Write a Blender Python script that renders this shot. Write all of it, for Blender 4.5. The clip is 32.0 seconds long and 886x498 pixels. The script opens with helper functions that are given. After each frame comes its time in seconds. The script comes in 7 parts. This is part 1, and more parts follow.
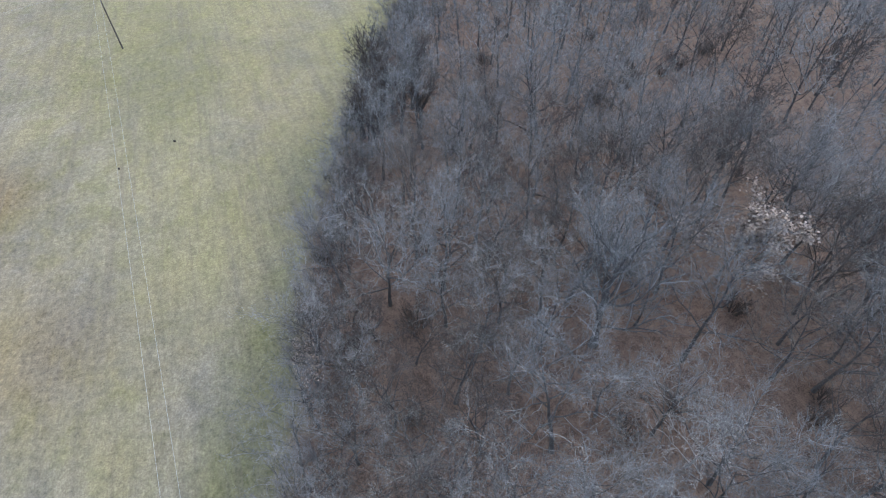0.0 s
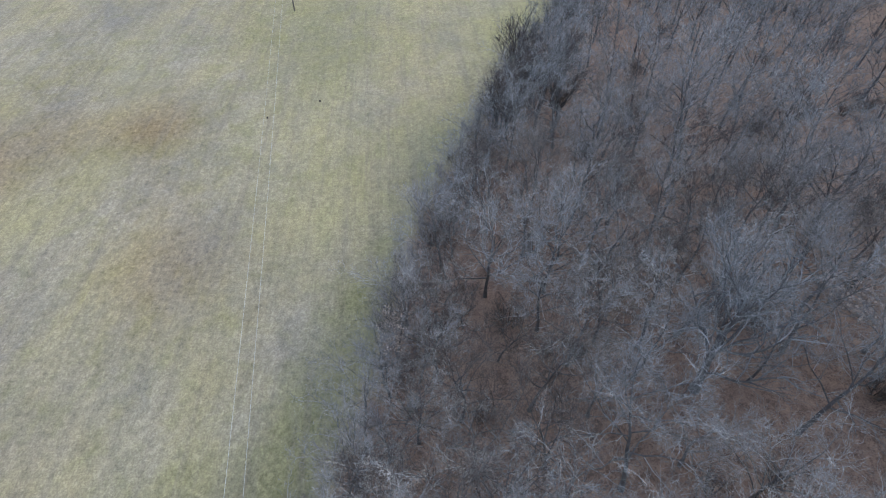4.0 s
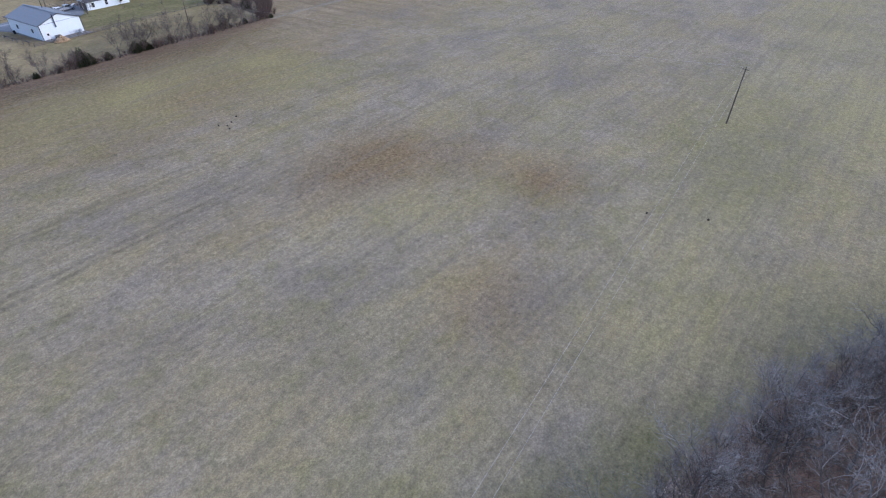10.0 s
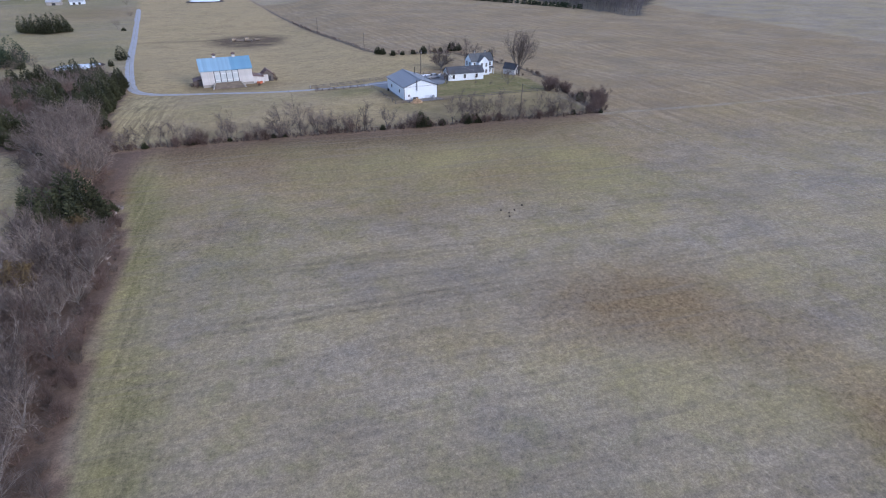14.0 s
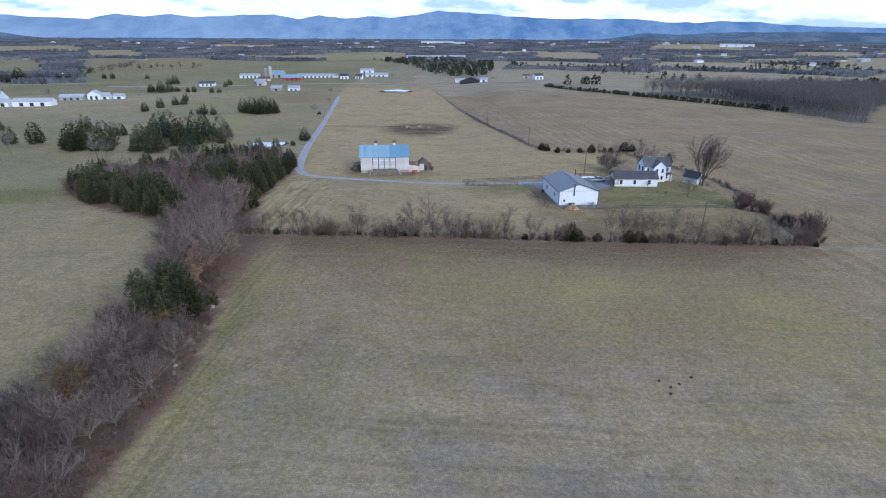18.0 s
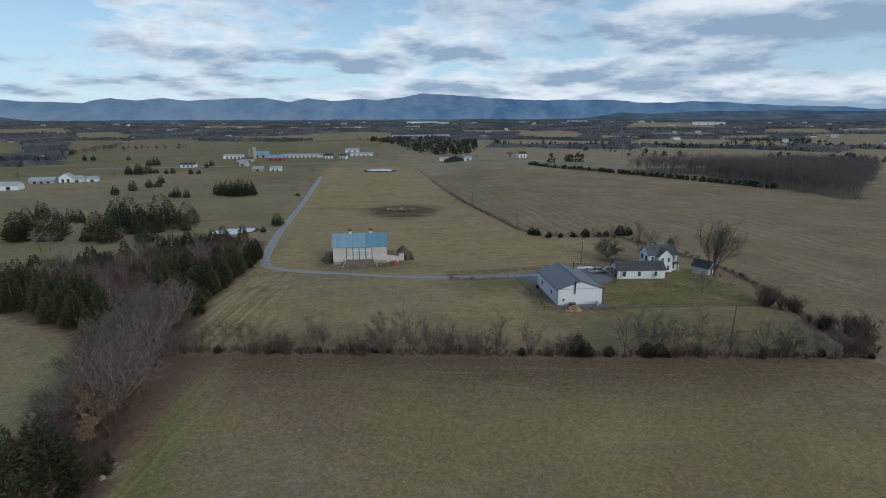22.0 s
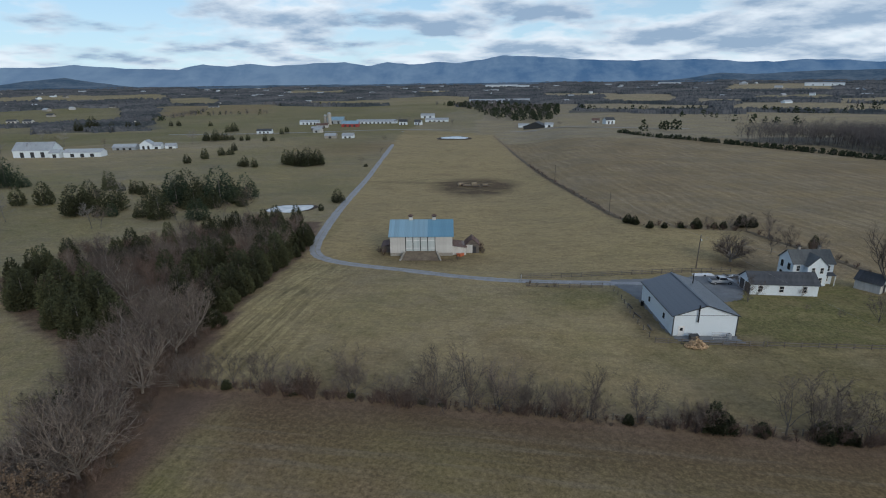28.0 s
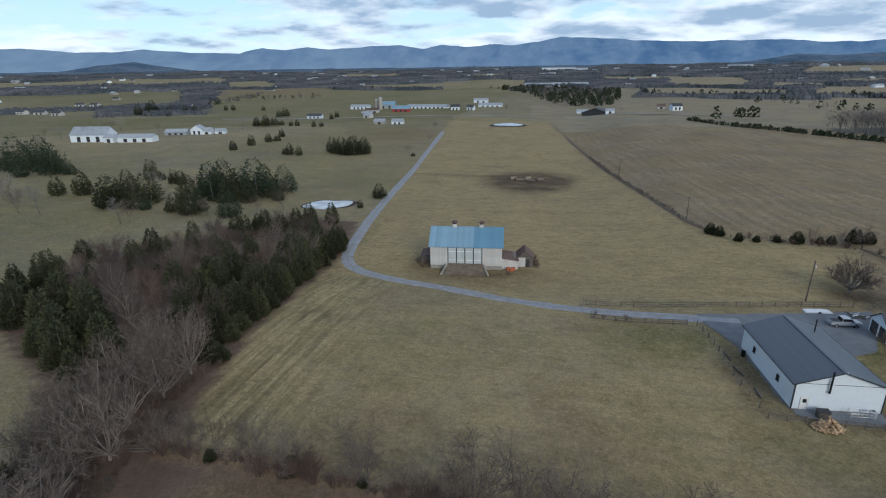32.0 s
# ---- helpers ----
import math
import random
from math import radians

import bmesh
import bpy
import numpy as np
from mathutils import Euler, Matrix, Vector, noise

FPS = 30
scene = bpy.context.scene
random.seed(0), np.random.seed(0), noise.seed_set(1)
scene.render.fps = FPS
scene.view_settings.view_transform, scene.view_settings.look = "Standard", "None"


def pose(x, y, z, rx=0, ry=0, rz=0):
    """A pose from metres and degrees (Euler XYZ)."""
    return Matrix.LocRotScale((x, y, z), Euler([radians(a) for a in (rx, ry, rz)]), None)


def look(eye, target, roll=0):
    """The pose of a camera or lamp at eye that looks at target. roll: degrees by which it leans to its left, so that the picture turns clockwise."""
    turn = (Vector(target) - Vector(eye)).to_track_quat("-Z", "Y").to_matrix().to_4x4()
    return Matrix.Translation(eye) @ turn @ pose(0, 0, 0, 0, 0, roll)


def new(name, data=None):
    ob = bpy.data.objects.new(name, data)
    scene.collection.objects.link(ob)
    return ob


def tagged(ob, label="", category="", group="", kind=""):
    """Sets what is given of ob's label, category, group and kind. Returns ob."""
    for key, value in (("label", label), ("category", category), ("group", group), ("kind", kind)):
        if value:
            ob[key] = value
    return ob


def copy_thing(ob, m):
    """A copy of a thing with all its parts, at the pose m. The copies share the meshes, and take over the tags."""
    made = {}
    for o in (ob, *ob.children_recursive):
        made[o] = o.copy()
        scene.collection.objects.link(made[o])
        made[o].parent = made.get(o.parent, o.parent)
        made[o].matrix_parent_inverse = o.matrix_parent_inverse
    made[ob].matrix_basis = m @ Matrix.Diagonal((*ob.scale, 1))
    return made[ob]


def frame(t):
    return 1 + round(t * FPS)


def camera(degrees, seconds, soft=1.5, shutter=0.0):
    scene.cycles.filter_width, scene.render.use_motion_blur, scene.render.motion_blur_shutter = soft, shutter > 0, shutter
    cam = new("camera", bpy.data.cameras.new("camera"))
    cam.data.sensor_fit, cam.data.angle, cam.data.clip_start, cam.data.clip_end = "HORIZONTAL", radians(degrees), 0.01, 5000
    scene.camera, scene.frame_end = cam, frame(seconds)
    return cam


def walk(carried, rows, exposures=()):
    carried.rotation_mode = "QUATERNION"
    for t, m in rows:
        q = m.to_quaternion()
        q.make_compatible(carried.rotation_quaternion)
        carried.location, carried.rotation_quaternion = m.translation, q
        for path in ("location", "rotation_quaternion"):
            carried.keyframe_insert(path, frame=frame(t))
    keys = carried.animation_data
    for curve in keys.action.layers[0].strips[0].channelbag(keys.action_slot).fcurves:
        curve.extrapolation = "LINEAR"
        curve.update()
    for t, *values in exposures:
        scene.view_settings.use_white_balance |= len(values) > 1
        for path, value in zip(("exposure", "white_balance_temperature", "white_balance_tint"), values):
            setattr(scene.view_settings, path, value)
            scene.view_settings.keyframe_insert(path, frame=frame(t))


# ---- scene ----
cam = camera(79.37, 32.0, soft=1.1)
PATH = [
    (0, (-6.97, -133.83, 52.09), (31.43, -148.18, 8.27), -0.51),
    (0.5, (-6.99, -133.92, 51.80), (31.97, -146.63, 7.98), -0.52),
    (1, (-7.00, -134.01, 51.59), (32.14, -146.15, 7.76), -0.59),
    (1.5, (-7.02, -134.08, 51.30), (32.56, -144.89, 7.52), -0.58),
    (2, (-7.10, -134.07, 50.91), (32.88, -143.75, 7.24), -0.71),
    (2.5, (-7.06, -134.06, 50.64), (33.33, -142.03, 7.00), -0.80),
    (4.5, (-6.63, -134.32, 50.15), (34.46, -134.48, 6.43), -0.60),
    (5, (-6.40, -134.37, 50.17), (34.62, -131.62, 6.47), -0.53),
    (5.5, (-6.29, -134.26, 50.13), (34.80, -128.61, 6.77), -0.41),
    (6, (-6.27, -134.07, 50.03), (34.90, -126.43, 7.05), -0.38),
    (6.5, (-6.25, -133.74, 49.89), (34.93, -124.57, 7.23), -0.28),
    (7, (-6.26, -133.28, 49.90), (34.95, -121.91, 7.79), -0.17),
    (7.5, (-6.28, -132.78, 49.86), (34.85, -118.63, 8.53), -0.03),
    (8, (-6.09, -132.28, 49.88), (34.33, -114.44, 9.28), 0.11),
    (8.5, (-5.75, -131.77, 49.95), (33.25, -109.62, 10.09), 0.15),
    (9, (-5.21, -131.19, 49.93), (32.96, -106.42, 10.82), 0.19),
    (9.5, (-4.53, -130.57, 49.92), (32.78, -103.34, 11.63), 0.08),
    (10, (-3.76, -129.80, 49.86), (32.44, -100.01, 12.42), 0.19),
    (10.5, (-2.72, -128.83, 49.79), (32.33, -96.74, 13.16), 0.27),
    (11, (-1.48, -128.09, 49.55), (31.97, -93.28, 13.92), 0.18),
    (11.5, (-0.07, -127.09, 49.34), (30.40, -88.80, 14.63), 0.25),
    (12, (1.50, -125.83, 49.26), (27.18, -83.51, 15.36), 0.42),
    (12.5, (3.37, -124.33, 48.87), (26.52, -79.85, 15.92), 0.44),
    (13, (5.06, -122.52, 48.35), (24.53, -75.69, 16.28), 0.35),
    (13.5, (6.81, -120.41, 47.95), (22.29, -71.52, 16.81), 0.41),
    (14, (8.56, -118.05, 47.60), (22.64, -68.16, 17.40), 0.38),
    (14.5, (10.24, -115.45, 47.31), (22.74, -64.57, 18.06), 0.49),
    (16.5, (15.28, -103.35, 46.12), (20.21, -49.13, 20.90), 0.46),
    (17, (16.21, -100.11, 45.93), (15.34, -45.21, 21.74), 0.51),
    (17.5, (17.10, -97.07, 45.98), (14.14, -41.79, 22.84), 0.48),
    (18, (17.74, -94.11, 46.17), (15.18, -38.37, 24.11), 0.40),
    (18.5, (18.07, -91.11, 46.37), (17.01, -34.92, 25.38), 0.29),
    (19, (18.23, -88.13, 46.60), (17.40, -31.54, 26.68), 0.22),
    (19.5, (18.31, -85.25, 46.81), (17.64, -28.29, 27.96), 0.22),
    (20, (18.17, -82.15, 46.88), (17.50, -24.85, 29.10), 0.11),
    (20.5, (18.21, -79.14, 46.86), (17.44, -21.51, 30.19), 0.05),
    (21, (18.37, -76.16, 46.79), (17.47, -18.21, 31.24), 0.03),
    (21.5, (18.47, -73.15, 46.72), (17.40, -14.92, 32.31), -0.01),
    (22, (18.47, -70.25, 46.73), (17.22, -11.99, 32.46), -0.04),
    (22.5, (18.49, -67.45, 46.86), (17.07, -9.20, 32.55), -0.06),
    (23, (18.39, -64.73, 46.95), (16.81, -6.56, 32.32), -0.08),
    (23.5, (18.31, -62.19, 46.89), (16.55, -4.17, 31.69), -0.03),
    (24, (18.09, -59.51, 46.94), (15.58, -1.63, 31.31), -0.06),
    (24.5, (17.82, -56.91, 46.95), (14.61, 0.84, 30.99), -0.03),
    (25, (17.59, -54.22, 46.80), (13.23, 3.38, 30.57), 0.01),
    (25.5, (17.46, -51.59, 46.65), (11.97, 5.82, 30.12), -0.04),
    (27.5, (17.52, -41.04, 46.74), (8.68, 15.63, 29.12), -0.54),
    (28, (17.27, -38.46, 46.89), (7.76, 18.01, 28.97), -0.58),
    (28.5, (16.71, -36.13, 47.00), (6.36, 20.12, 28.84), -0.61),
    (29, (16.14, -33.81, 47.03), (3.83, 21.97, 28.69), -0.49),
    (29.5, (15.63, -31.22, 47.13), (3.26, 24.46, 28.53), -0.46),
    (30, (15.24, -28.60, 47.15), (2.90, 27.04, 28.40), -0.46),
    (30.5, (14.84, -25.74, 47.27), (2.52, 29.83, 28.29), -0.49),
    (31, (14.45, -22.75, 47.31), (2.17, 32.77, 28.17), -0.52),
    (31.5, (14.06, -19.45, 47.46), (1.72, 35.98, 28.09), -0.69),
    (32, (13.95, -16.01, 47.51), (-0.93, 38.74, 28.00), -0.76),
]
walk(cam, [(t, look(eye, target, roll)) for t, eye, target, roll in PATH], exposures=((0, 1.04, 6080, 11), (5, 0.89, 6040, 12), (8, 0.62, 5930, 17.5), (10, 0.43, 5720, 22), (13, 0.37, 5740, 24), (17, 0.44, 5700, 20), (19, 0.0, 5790, 15), (23, -0.69, 6530, 8.5), (29, -0.5, 6420, 9), (32, -0.34, 6320, 9)))

# ---- sky and sun ----
world = bpy.data.worlds.new("sky")
scene.world = world
world.use_nodes = True
wn, wl = world.node_tree.nodes, world.node_tree.links
wn.clear()


def wnode(kind, **props):
    n = wn.new(kind)
    for k, v in props.items():
        n.inputs[k].default_value = v
    return n


SUN_EL, SUN_AZ = 22.0, 140.0
w_out = wn.new("ShaderNodeOutputWorld")
w_bg = wn.new("ShaderNodeBackground")
w_bg.inputs["Strength"].default_value = 0.132
w_sky = wn.new("ShaderNodeTexSky")
w_sky.sky_type = "NISHITA"
w_sky.sun_disc = False
w_sky.sun_elevation = radians(SUN_EL)
w_sky.sun_rotation = radians(SUN_AZ)
w_sky.air_density, w_sky.dust_density, w_sky.ozone_density = 1.0, 0.1, 2.0
w_co = wn.new("ShaderNodeTexCoord")
w_sep = wn.new("ShaderNodeSeparateXYZ")
wl.new(w_co.outputs["Generated"], w_sep.inputs[0])


def wmath(op, a, b=None, clamp=False):
    n = wn.new("ShaderNodeMath")
    n.operation, n.use_clamp = op, clamp
    for i, v in enumerate((a, b)):
        if v is None:
            continue
        if isinstance(v, (int, float)):
            n.inputs[i].default_value = v
        else:
            wl.new(v, n.inputs[i])
    return n.outputs[0]


# cloud deck: the direction is projected on a plane high above
w_den = wmath("ADD", wmath("MAXIMUM", w_sep.outputs[2], 0.0), 0.2)
w_comb = wn.new("ShaderNodeCombineXYZ")
wl.new(wmath("DIVIDE", w_sep.outputs[0], w_den), w_comb.inputs[0])
wl.new(wmath("DIVIDE", w_sep.outputs[1], w_den), w_comb.inputs[1])
w_n1 = wnode("ShaderNodeTexNoise", Scale=1.2, Detail=11.0, Roughness=0.56, Distortion=0.1)
w_n2 = wnode("ShaderNodeTexNoise", Scale=1.2, Detail=11.0, Roughness=0.56, Distortion=0.1)
w_n3 = wnode("ShaderNodeTexNoise", Scale=0.45, Detail=4.0, Roughness=0.5)
w_far = wn.new("ShaderNodeVectorMath")
w_far.operation = "MULTIPLY"
w_far.inputs[1].default_value = (1.09, 1.09, 1.0)
wl.new(w_comb.outputs[0], w_far.inputs[0])
wl.new(w_comb.outputs[0], w_n1.inputs["Vector"])
w_east = wmath("MULTIPLY", w_sep.outputs[0], 0.2)
wl.new(w_far.outputs[0], w_n2.inputs["Vector"])
wl.new(w_comb.outputs[0], w_n3.inputs["Vector"])
w_n4 = wnode("ShaderNodeTexNoise", Scale=3.4, Detail=9.0, Roughness=0.62)
wl.new(w_comb.outputs[0], w_n4.inputs["Vector"])
# upper rims of the clouds are lit, their undersides grey
w_lit = wmath("ADD", wmath("MULTIPLY", wmath("SUBTRACT", w_n2.outputs[0], w_n1.outputs[0]), 2.6), wmath("ADD", wmath("MULTIPLY", w_n3.outputs[0], 0.6), wmath("MULTIPLY", w_n4.outputs[0], 0.45)))
w_mask = wn.new("ShaderNodeMapRange")
w_mask.inputs["From Min"].default_value, w_mask.inputs["From Max"].default_value = 0.43, 0.53
# clouds close up towards the horizon
w_low = wmath("SUBTRACT", 1.0, wmath("MULTIPLY", w_sep.outputs[2], 9.0), True)
wl.new(wmath("ADD", wmath("ADD", w_n1.outputs[0], wmath("MULTIPLY", w_low, 0.11)), wmath("MULTIPLY", w_east, 0.5)), w_mask.inputs["Value"])
w_cr = wn.new("ShaderNodeValToRGB")
w_cr.color_ramp.elements[0].position, w_cr.color_ramp.elements[0].color = 0.22, (3.2, 4.45, 6.25, 1)
w_cr.color_ramp.elements[1].position, w_cr.color_ramp.elements[1].color = 0.74, (9.3, 10.1, 11.0, 1)
wl.new(wmath("SUBTRACT", w_lit, w_east), w_cr.inputs[0])
w_mix = wn.new("ShaderNodeMix")
w_mix.data_type = "RGBA"
wl.new(wmath("MULTIPLY", w_mask.outputs[0], 0.9), w_mix.inputs["Factor"])
w_tint = wn.new("ShaderNodeMix")
w_tint.data_type, w_tint.blend_type = "RGBA", "MULTIPLY"
w_tint.inputs["Factor"].default_value = 1.0
w_tint.inputs["B"].default_value = (0.86, 1.0, 1.13, 1)
wl.new(w_sky.outputs[0], w_tint.inputs["A"])
w_pale = wn.new("ShaderNodeMix")
w_pale.data_type = "RGBA"
w_pale.inputs["B"].default_value = (6.2, 8.6, 11.0, 1)
wl.new(wmath("MULTIPLY", wmath("SUBTRACT", 1.0, wmath("MULTIPLY", w_sep.outputs[2], 3.0), True), 0.75), w_pale.inputs["Factor"])
wl.new(w_tint.outputs["Result"], w_pale.inputs["A"])
wl.new(w_pale.outputs["Result"], w_mix.inputs["A"])
wl.new(w_cr.outputs[0], w_mix.inputs["B"])
wl.new(w_mix.outputs["Result"], w_bg.inputs["Color"])
wl.new(w_bg.outputs[0], w_out.inputs[0])

sun = new("sun", bpy.data.lights.new("sun", "SUN"))
sun.data.energy, sun.data.angle, sun.data.color = 2.05, radians(25), (1.0, 0.93, 0.8)
_a, _e = radians(SUN_AZ), radians(SUN_EL)
sun.matrix_world = look((0, 0, 300), Vector((0, 0, 300)) - Vector((math.sin(_a) * math.cos(_e), math.cos(_a) * math.cos(_e), math.sin(_e))))


# ---- materials ----
class Shader:
    """A small helper round one node material."""

    def __init__(self, name, rough=0.8, metal=0.0, spec=0.3):
        self.mat = bpy.data.materials.new(name)
        self.mat.use_nodes = True
        self.nt = self.mat.node_tree
        self.bsdf = self.nt.nodes["Principled BSDF"]
        self.bsdf.inputs["Roughness"].default_value = rough
        self.bsdf.inputs["Metallic"].default_value = metal
        self.bsdf.inputs["Specular IOR Level"].default_value = spec

    def link(self, a, b):
        self.nt.links.new(a, b)

    def put(self, socket, v):
        if isinstance(v, (int, float)):
            socket.default_value = v
        elif isinstance(v, tuple):
            socket.default_value = (*v, 1) if len(v) == 3 else v
        else:
            self.link(v, socket)

    def coords(self, kind="Object", scale=(1, 1, 1), rot=(0, 0, 0)):
        c, m = self.nt.nodes.new("ShaderNodeTexCoord"), self.nt.nodes.new("ShaderNodeMapping")
        self.link(c.outputs[kind], m.inputs[0])
        m.inputs["Scale"].default_value = scale
        m.inputs["Rotation"].default_value = rot
        return m.outputs[0]

    def noise(self, vec, scale, detail=5.0, rough=0.55, distort=0.0):
        n = self.nt.nodes.new("ShaderNodeTexNoise")
        self.link(vec, n.inputs["Vector"])
        for k, v in (("Scale", scale), ("Detail", detail), ("Roughness", rough), ("Distortion", distort)):
            n.inputs[k].default_value = v
        return n.outputs[0]

    def wave(self, vec, scale, distort=1.0, profile="SIN", axis="X"):
        n = self.nt.nodes.new("ShaderNodeTexWave")
        n.wave_profile, n.bands_direction = profile, axis
        self.link(vec, n.inputs["Vector"])
        n.inputs["Scale"].default_value, n.inputs["Distortion"].default_value = scale, distort
        return n.outputs["Fac"]

    def fit(self, v, a, b, c=0.0, d=1.0):
        n = self.nt.nodes.new("ShaderNodeMapRange")
        self.put(n.inputs[0], v)
        for i, q in enumerate((a, b, c, d)):
            self.put(n.inputs[i + 1], q)
        return n.outputs[0]

    def math(self, op, a, b=0.0, clamp=False):
        n = self.nt.nodes.new("ShaderNodeMath")
        n.operation, n.use_clamp = op, clamp
        self.put(n.inputs[0], a)
        self.put(n.inputs[1], b)
        return n.outputs[0]

    def mix(self, f, a, b, mode="MIX"):
        n = self.nt.nodes.new("ShaderNodeMix")
        n.data_type, n.blend_type = "RGBA", mode
        self.put(n.inputs["Factor"], f)
        self.put(n.inputs["A"], a)
        self.put(n.inputs["B"], b)
        return n.outputs["Result"]

    def rand(self):
        return self.nt.nodes.new("ShaderNodeObjectInfo").outputs["Random"]

    def island(self):
        return self.nt.nodes.new("ShaderNodeNewGeometry").outputs["Random Per Island"]

    def attr(self, name):
        n = self.nt.nodes.new("ShaderNodeAttribute")
        n.attribute_name = name
        return n

    def color(self, c):
        self.put(self.bsdf.inputs["Base Color"], c)
        return self

    def bump(self, h, strength=0.3, dist=0.05):
        n = self.nt.nodes.new("ShaderNodeBump")
        n.inputs["Strength"].default_value, n.inputs["Distance"].default_value = strength, dist
        self.link(h, n.inputs["Height"])
        self.link(n.outputs[0], self.bsdf.inputs["Normal"])
        return self


def grainy(name, c1, c2, scale=2.0, rough=0.8, metal=0.0, spec=0.3, stretch=(1, 1, 1), bump=0.2, dist=0.02, per=0.0, stain=None):
    s = Shader(name, rough, metal, spec)
    v = s.coords("Object", stretch)
    n1, n2 = s.noise(v, scale, 6), s.noise(v, scale * 7.3, 4)
    c = s.mix(s.fit(n1, 0.3, 0.7), c1, c2)
    c = s.mix(s.fit(n2, 0.35, 0.75, 0.0, 0.35), c, tuple(x * 0.6 for x in c1))
    if stain:
        c = s.mix(s.fit(s.noise(v, scale * 0.31, 7, 0.65), 0.56, 0.7, 0.0, 0.75), c, stain)
    if per:
        r = s.rand()
        c = s.mix(1.0, c, s.mix(r, (1 - per,) * 3, (1 + per,) * 3), "MULTIPLY")
    s.color(c)
    if bump:
        s.bump(n2, bump, dist)
    return s.mat


def twiggy(name, c1, c2, per=0.25):
    s = Shader(name, 0.9, 0, 0.15)
    isl = s.island()
    c = s.mix(isl, c1, c2)
    c = s.mix(1.0, c, s.mix(s.rand(), (1 - per, 1 - per, 1 - per * 0.9), (1 + per, 1 + per * 0.92, 1 + per * 0.9)), "MULTIPLY")
    s.color(c)
    return s.mat


M = {}
M["bark"] = grainy("bark", (0.085, 0.075, 0.068), (0.17, 0.155, 0.145), 3, 0.95, stretch=(1, 1, 0.3), per=0.25)
M["bark_pale"] = grainy("bark_pale", (0.19, 0.17, 0.152), (0.33, 0.296, 0.265), 3, 0.95, stretch=(1, 1, 0.3), per=0.2)
M["tan_leaf"] = twiggy("tan_leaf", (0.15, 0.105, 0.07), (0.27, 0.195, 0.135), 0.2)
M["olive_leaf"] = twiggy("olive_leaf", (0.085, 0.062, 0.03), (0.17, 0.125, 0.06), 0.2)
M["twig_red"] = twiggy("twig_red", (0.085, 0.058, 0.048), (0.175, 0.13, 0.108))
M["twig_grey"] = twiggy("twig_grey", (0.118, 0.11, 0.103), (0.36, 0.342, 0.32))
M["twig_pale"] = twiggy("twig_pale", (0.085, 0.069, 0.058), (0.235, 0.195, 0.165))
M["twig_edge"] = twiggy("twig_edge", (0.19, 0.165, 0.155), (0.33, 0.29, 0.27))
M["twig_brown"] = twiggy("twig_brown", (0.075, 0.06, 0.05), (0.18, 0.148, 0.124))
M["twig_dark"] = twiggy("twig_dark", (0.055, 0.046, 0.04), (0.135, 0.114, 0.1))
M["twig_white"] = twiggy("twig_white", (0.3, 0.28, 0.26), (0.5, 0.47, 0.44))
M["cedar_leaf"] = twiggy("cedar_leaf", (0.027, 0.033, 0.018), (0.072, 0.078, 0.041), 0.3)
M["pine_leaf"] = twiggy("pine_leaf", (0.02, 0.034, 0.022), (0.05, 0.07, 0.042), 0.2)
M["dry_leaf"] = twiggy("dry_leaf", (0.33, 0.25, 0.19), (0.55, 0.44, 0.36), 0.2)
M["far_bare"] = twiggy("far_bare", (0.085, 0.077, 0.077), (0.18, 0.162, 0.158), 0.1)
M["far_green"] = twiggy("far_green", (0.02, 0.03, 0.018), (0.05, 0.062, 0.035), 0.1)
M["log"] = grainy("log", (0.14, 0.12, 0.105), (0.27, 0.24, 0.21), 4, 0.9, stretch=(0.3, 1, 1), per=0.2)
M["gravel"] = grainy("gravel", (0.25, 0.26, 0.28), (0.36, 0.37, 0.39), 0.6, 0.95, bump=0.6, dist=0.03, stain=(0.2, 0.19, 0.18))
M["yard_gravel"] = grainy("yard_gravel", (0.15, 0.163, 0.18), (0.215, 0.228, 0.245), 0.5, 0.95, bump=0.6, dist=0.03, stain=(0.13, 0.12, 0.11))
M["weeds"] = grainy("weeds", (0.085, 0.068, 0.048), (0.17, 0.135, 0.09), 0.8, 0.95, bump=0.6, dist=0.05)
M["verge"] = grainy("verge", (0.2, 0.175, 0.11), (0.28, 0.25, 0.17), 0.8, 0.95, bump=0.6, dist=0.04)
M["white_siding"] = grainy("white_siding", (0.69, 0.76, 0.81), (0.74, 0.8, 0.85), 0.8, 0.45, bump=0.05, stain=(0.62, 0.67, 0.7))
M["white_board"] = grainy("white_board", (0.47, 0.46, 0.44), (0.64, 0.63, 0.61), 0.7, 0.75, stretch=(2, 2, 0.35), bump=0.2, stain=(0.45, 0.42, 0.38), per=0.06)
M["white_trim"] = grainy("white_trim", (0.74, 0.74, 0.73), (0.82, 0.82, 0.81), 2, 0.5, bump=0.05)
M["roof_grey"] = grainy("roof_grey", (0.088, 0.108, 0.135), (0.112, 0.134, 0.162), 0.35, 0.34, 0.3, 0.6, stretch=(1, 0.25, 1), bump=0.03)
M["roof_blue"] = grainy("roof_blue", (0.24, 0.40, 0.51), (0.31, 0.47, 0.57), 0.5, 0.4, 0.35, 0.5, stretch=(1, 0.2, 1), bump=0.03, per=0.10, stain=(0.24, 0.3, 0.33))
M["roof_blue_deep"] = grainy("roof_blue_deep", (0.15, 0.32, 0.45), (0.2, 0.38, 0.5), 0.5, 0.4, 0.35, 0.5, stretch=(1, 0.2, 1), bump=0.03, per=0.08)
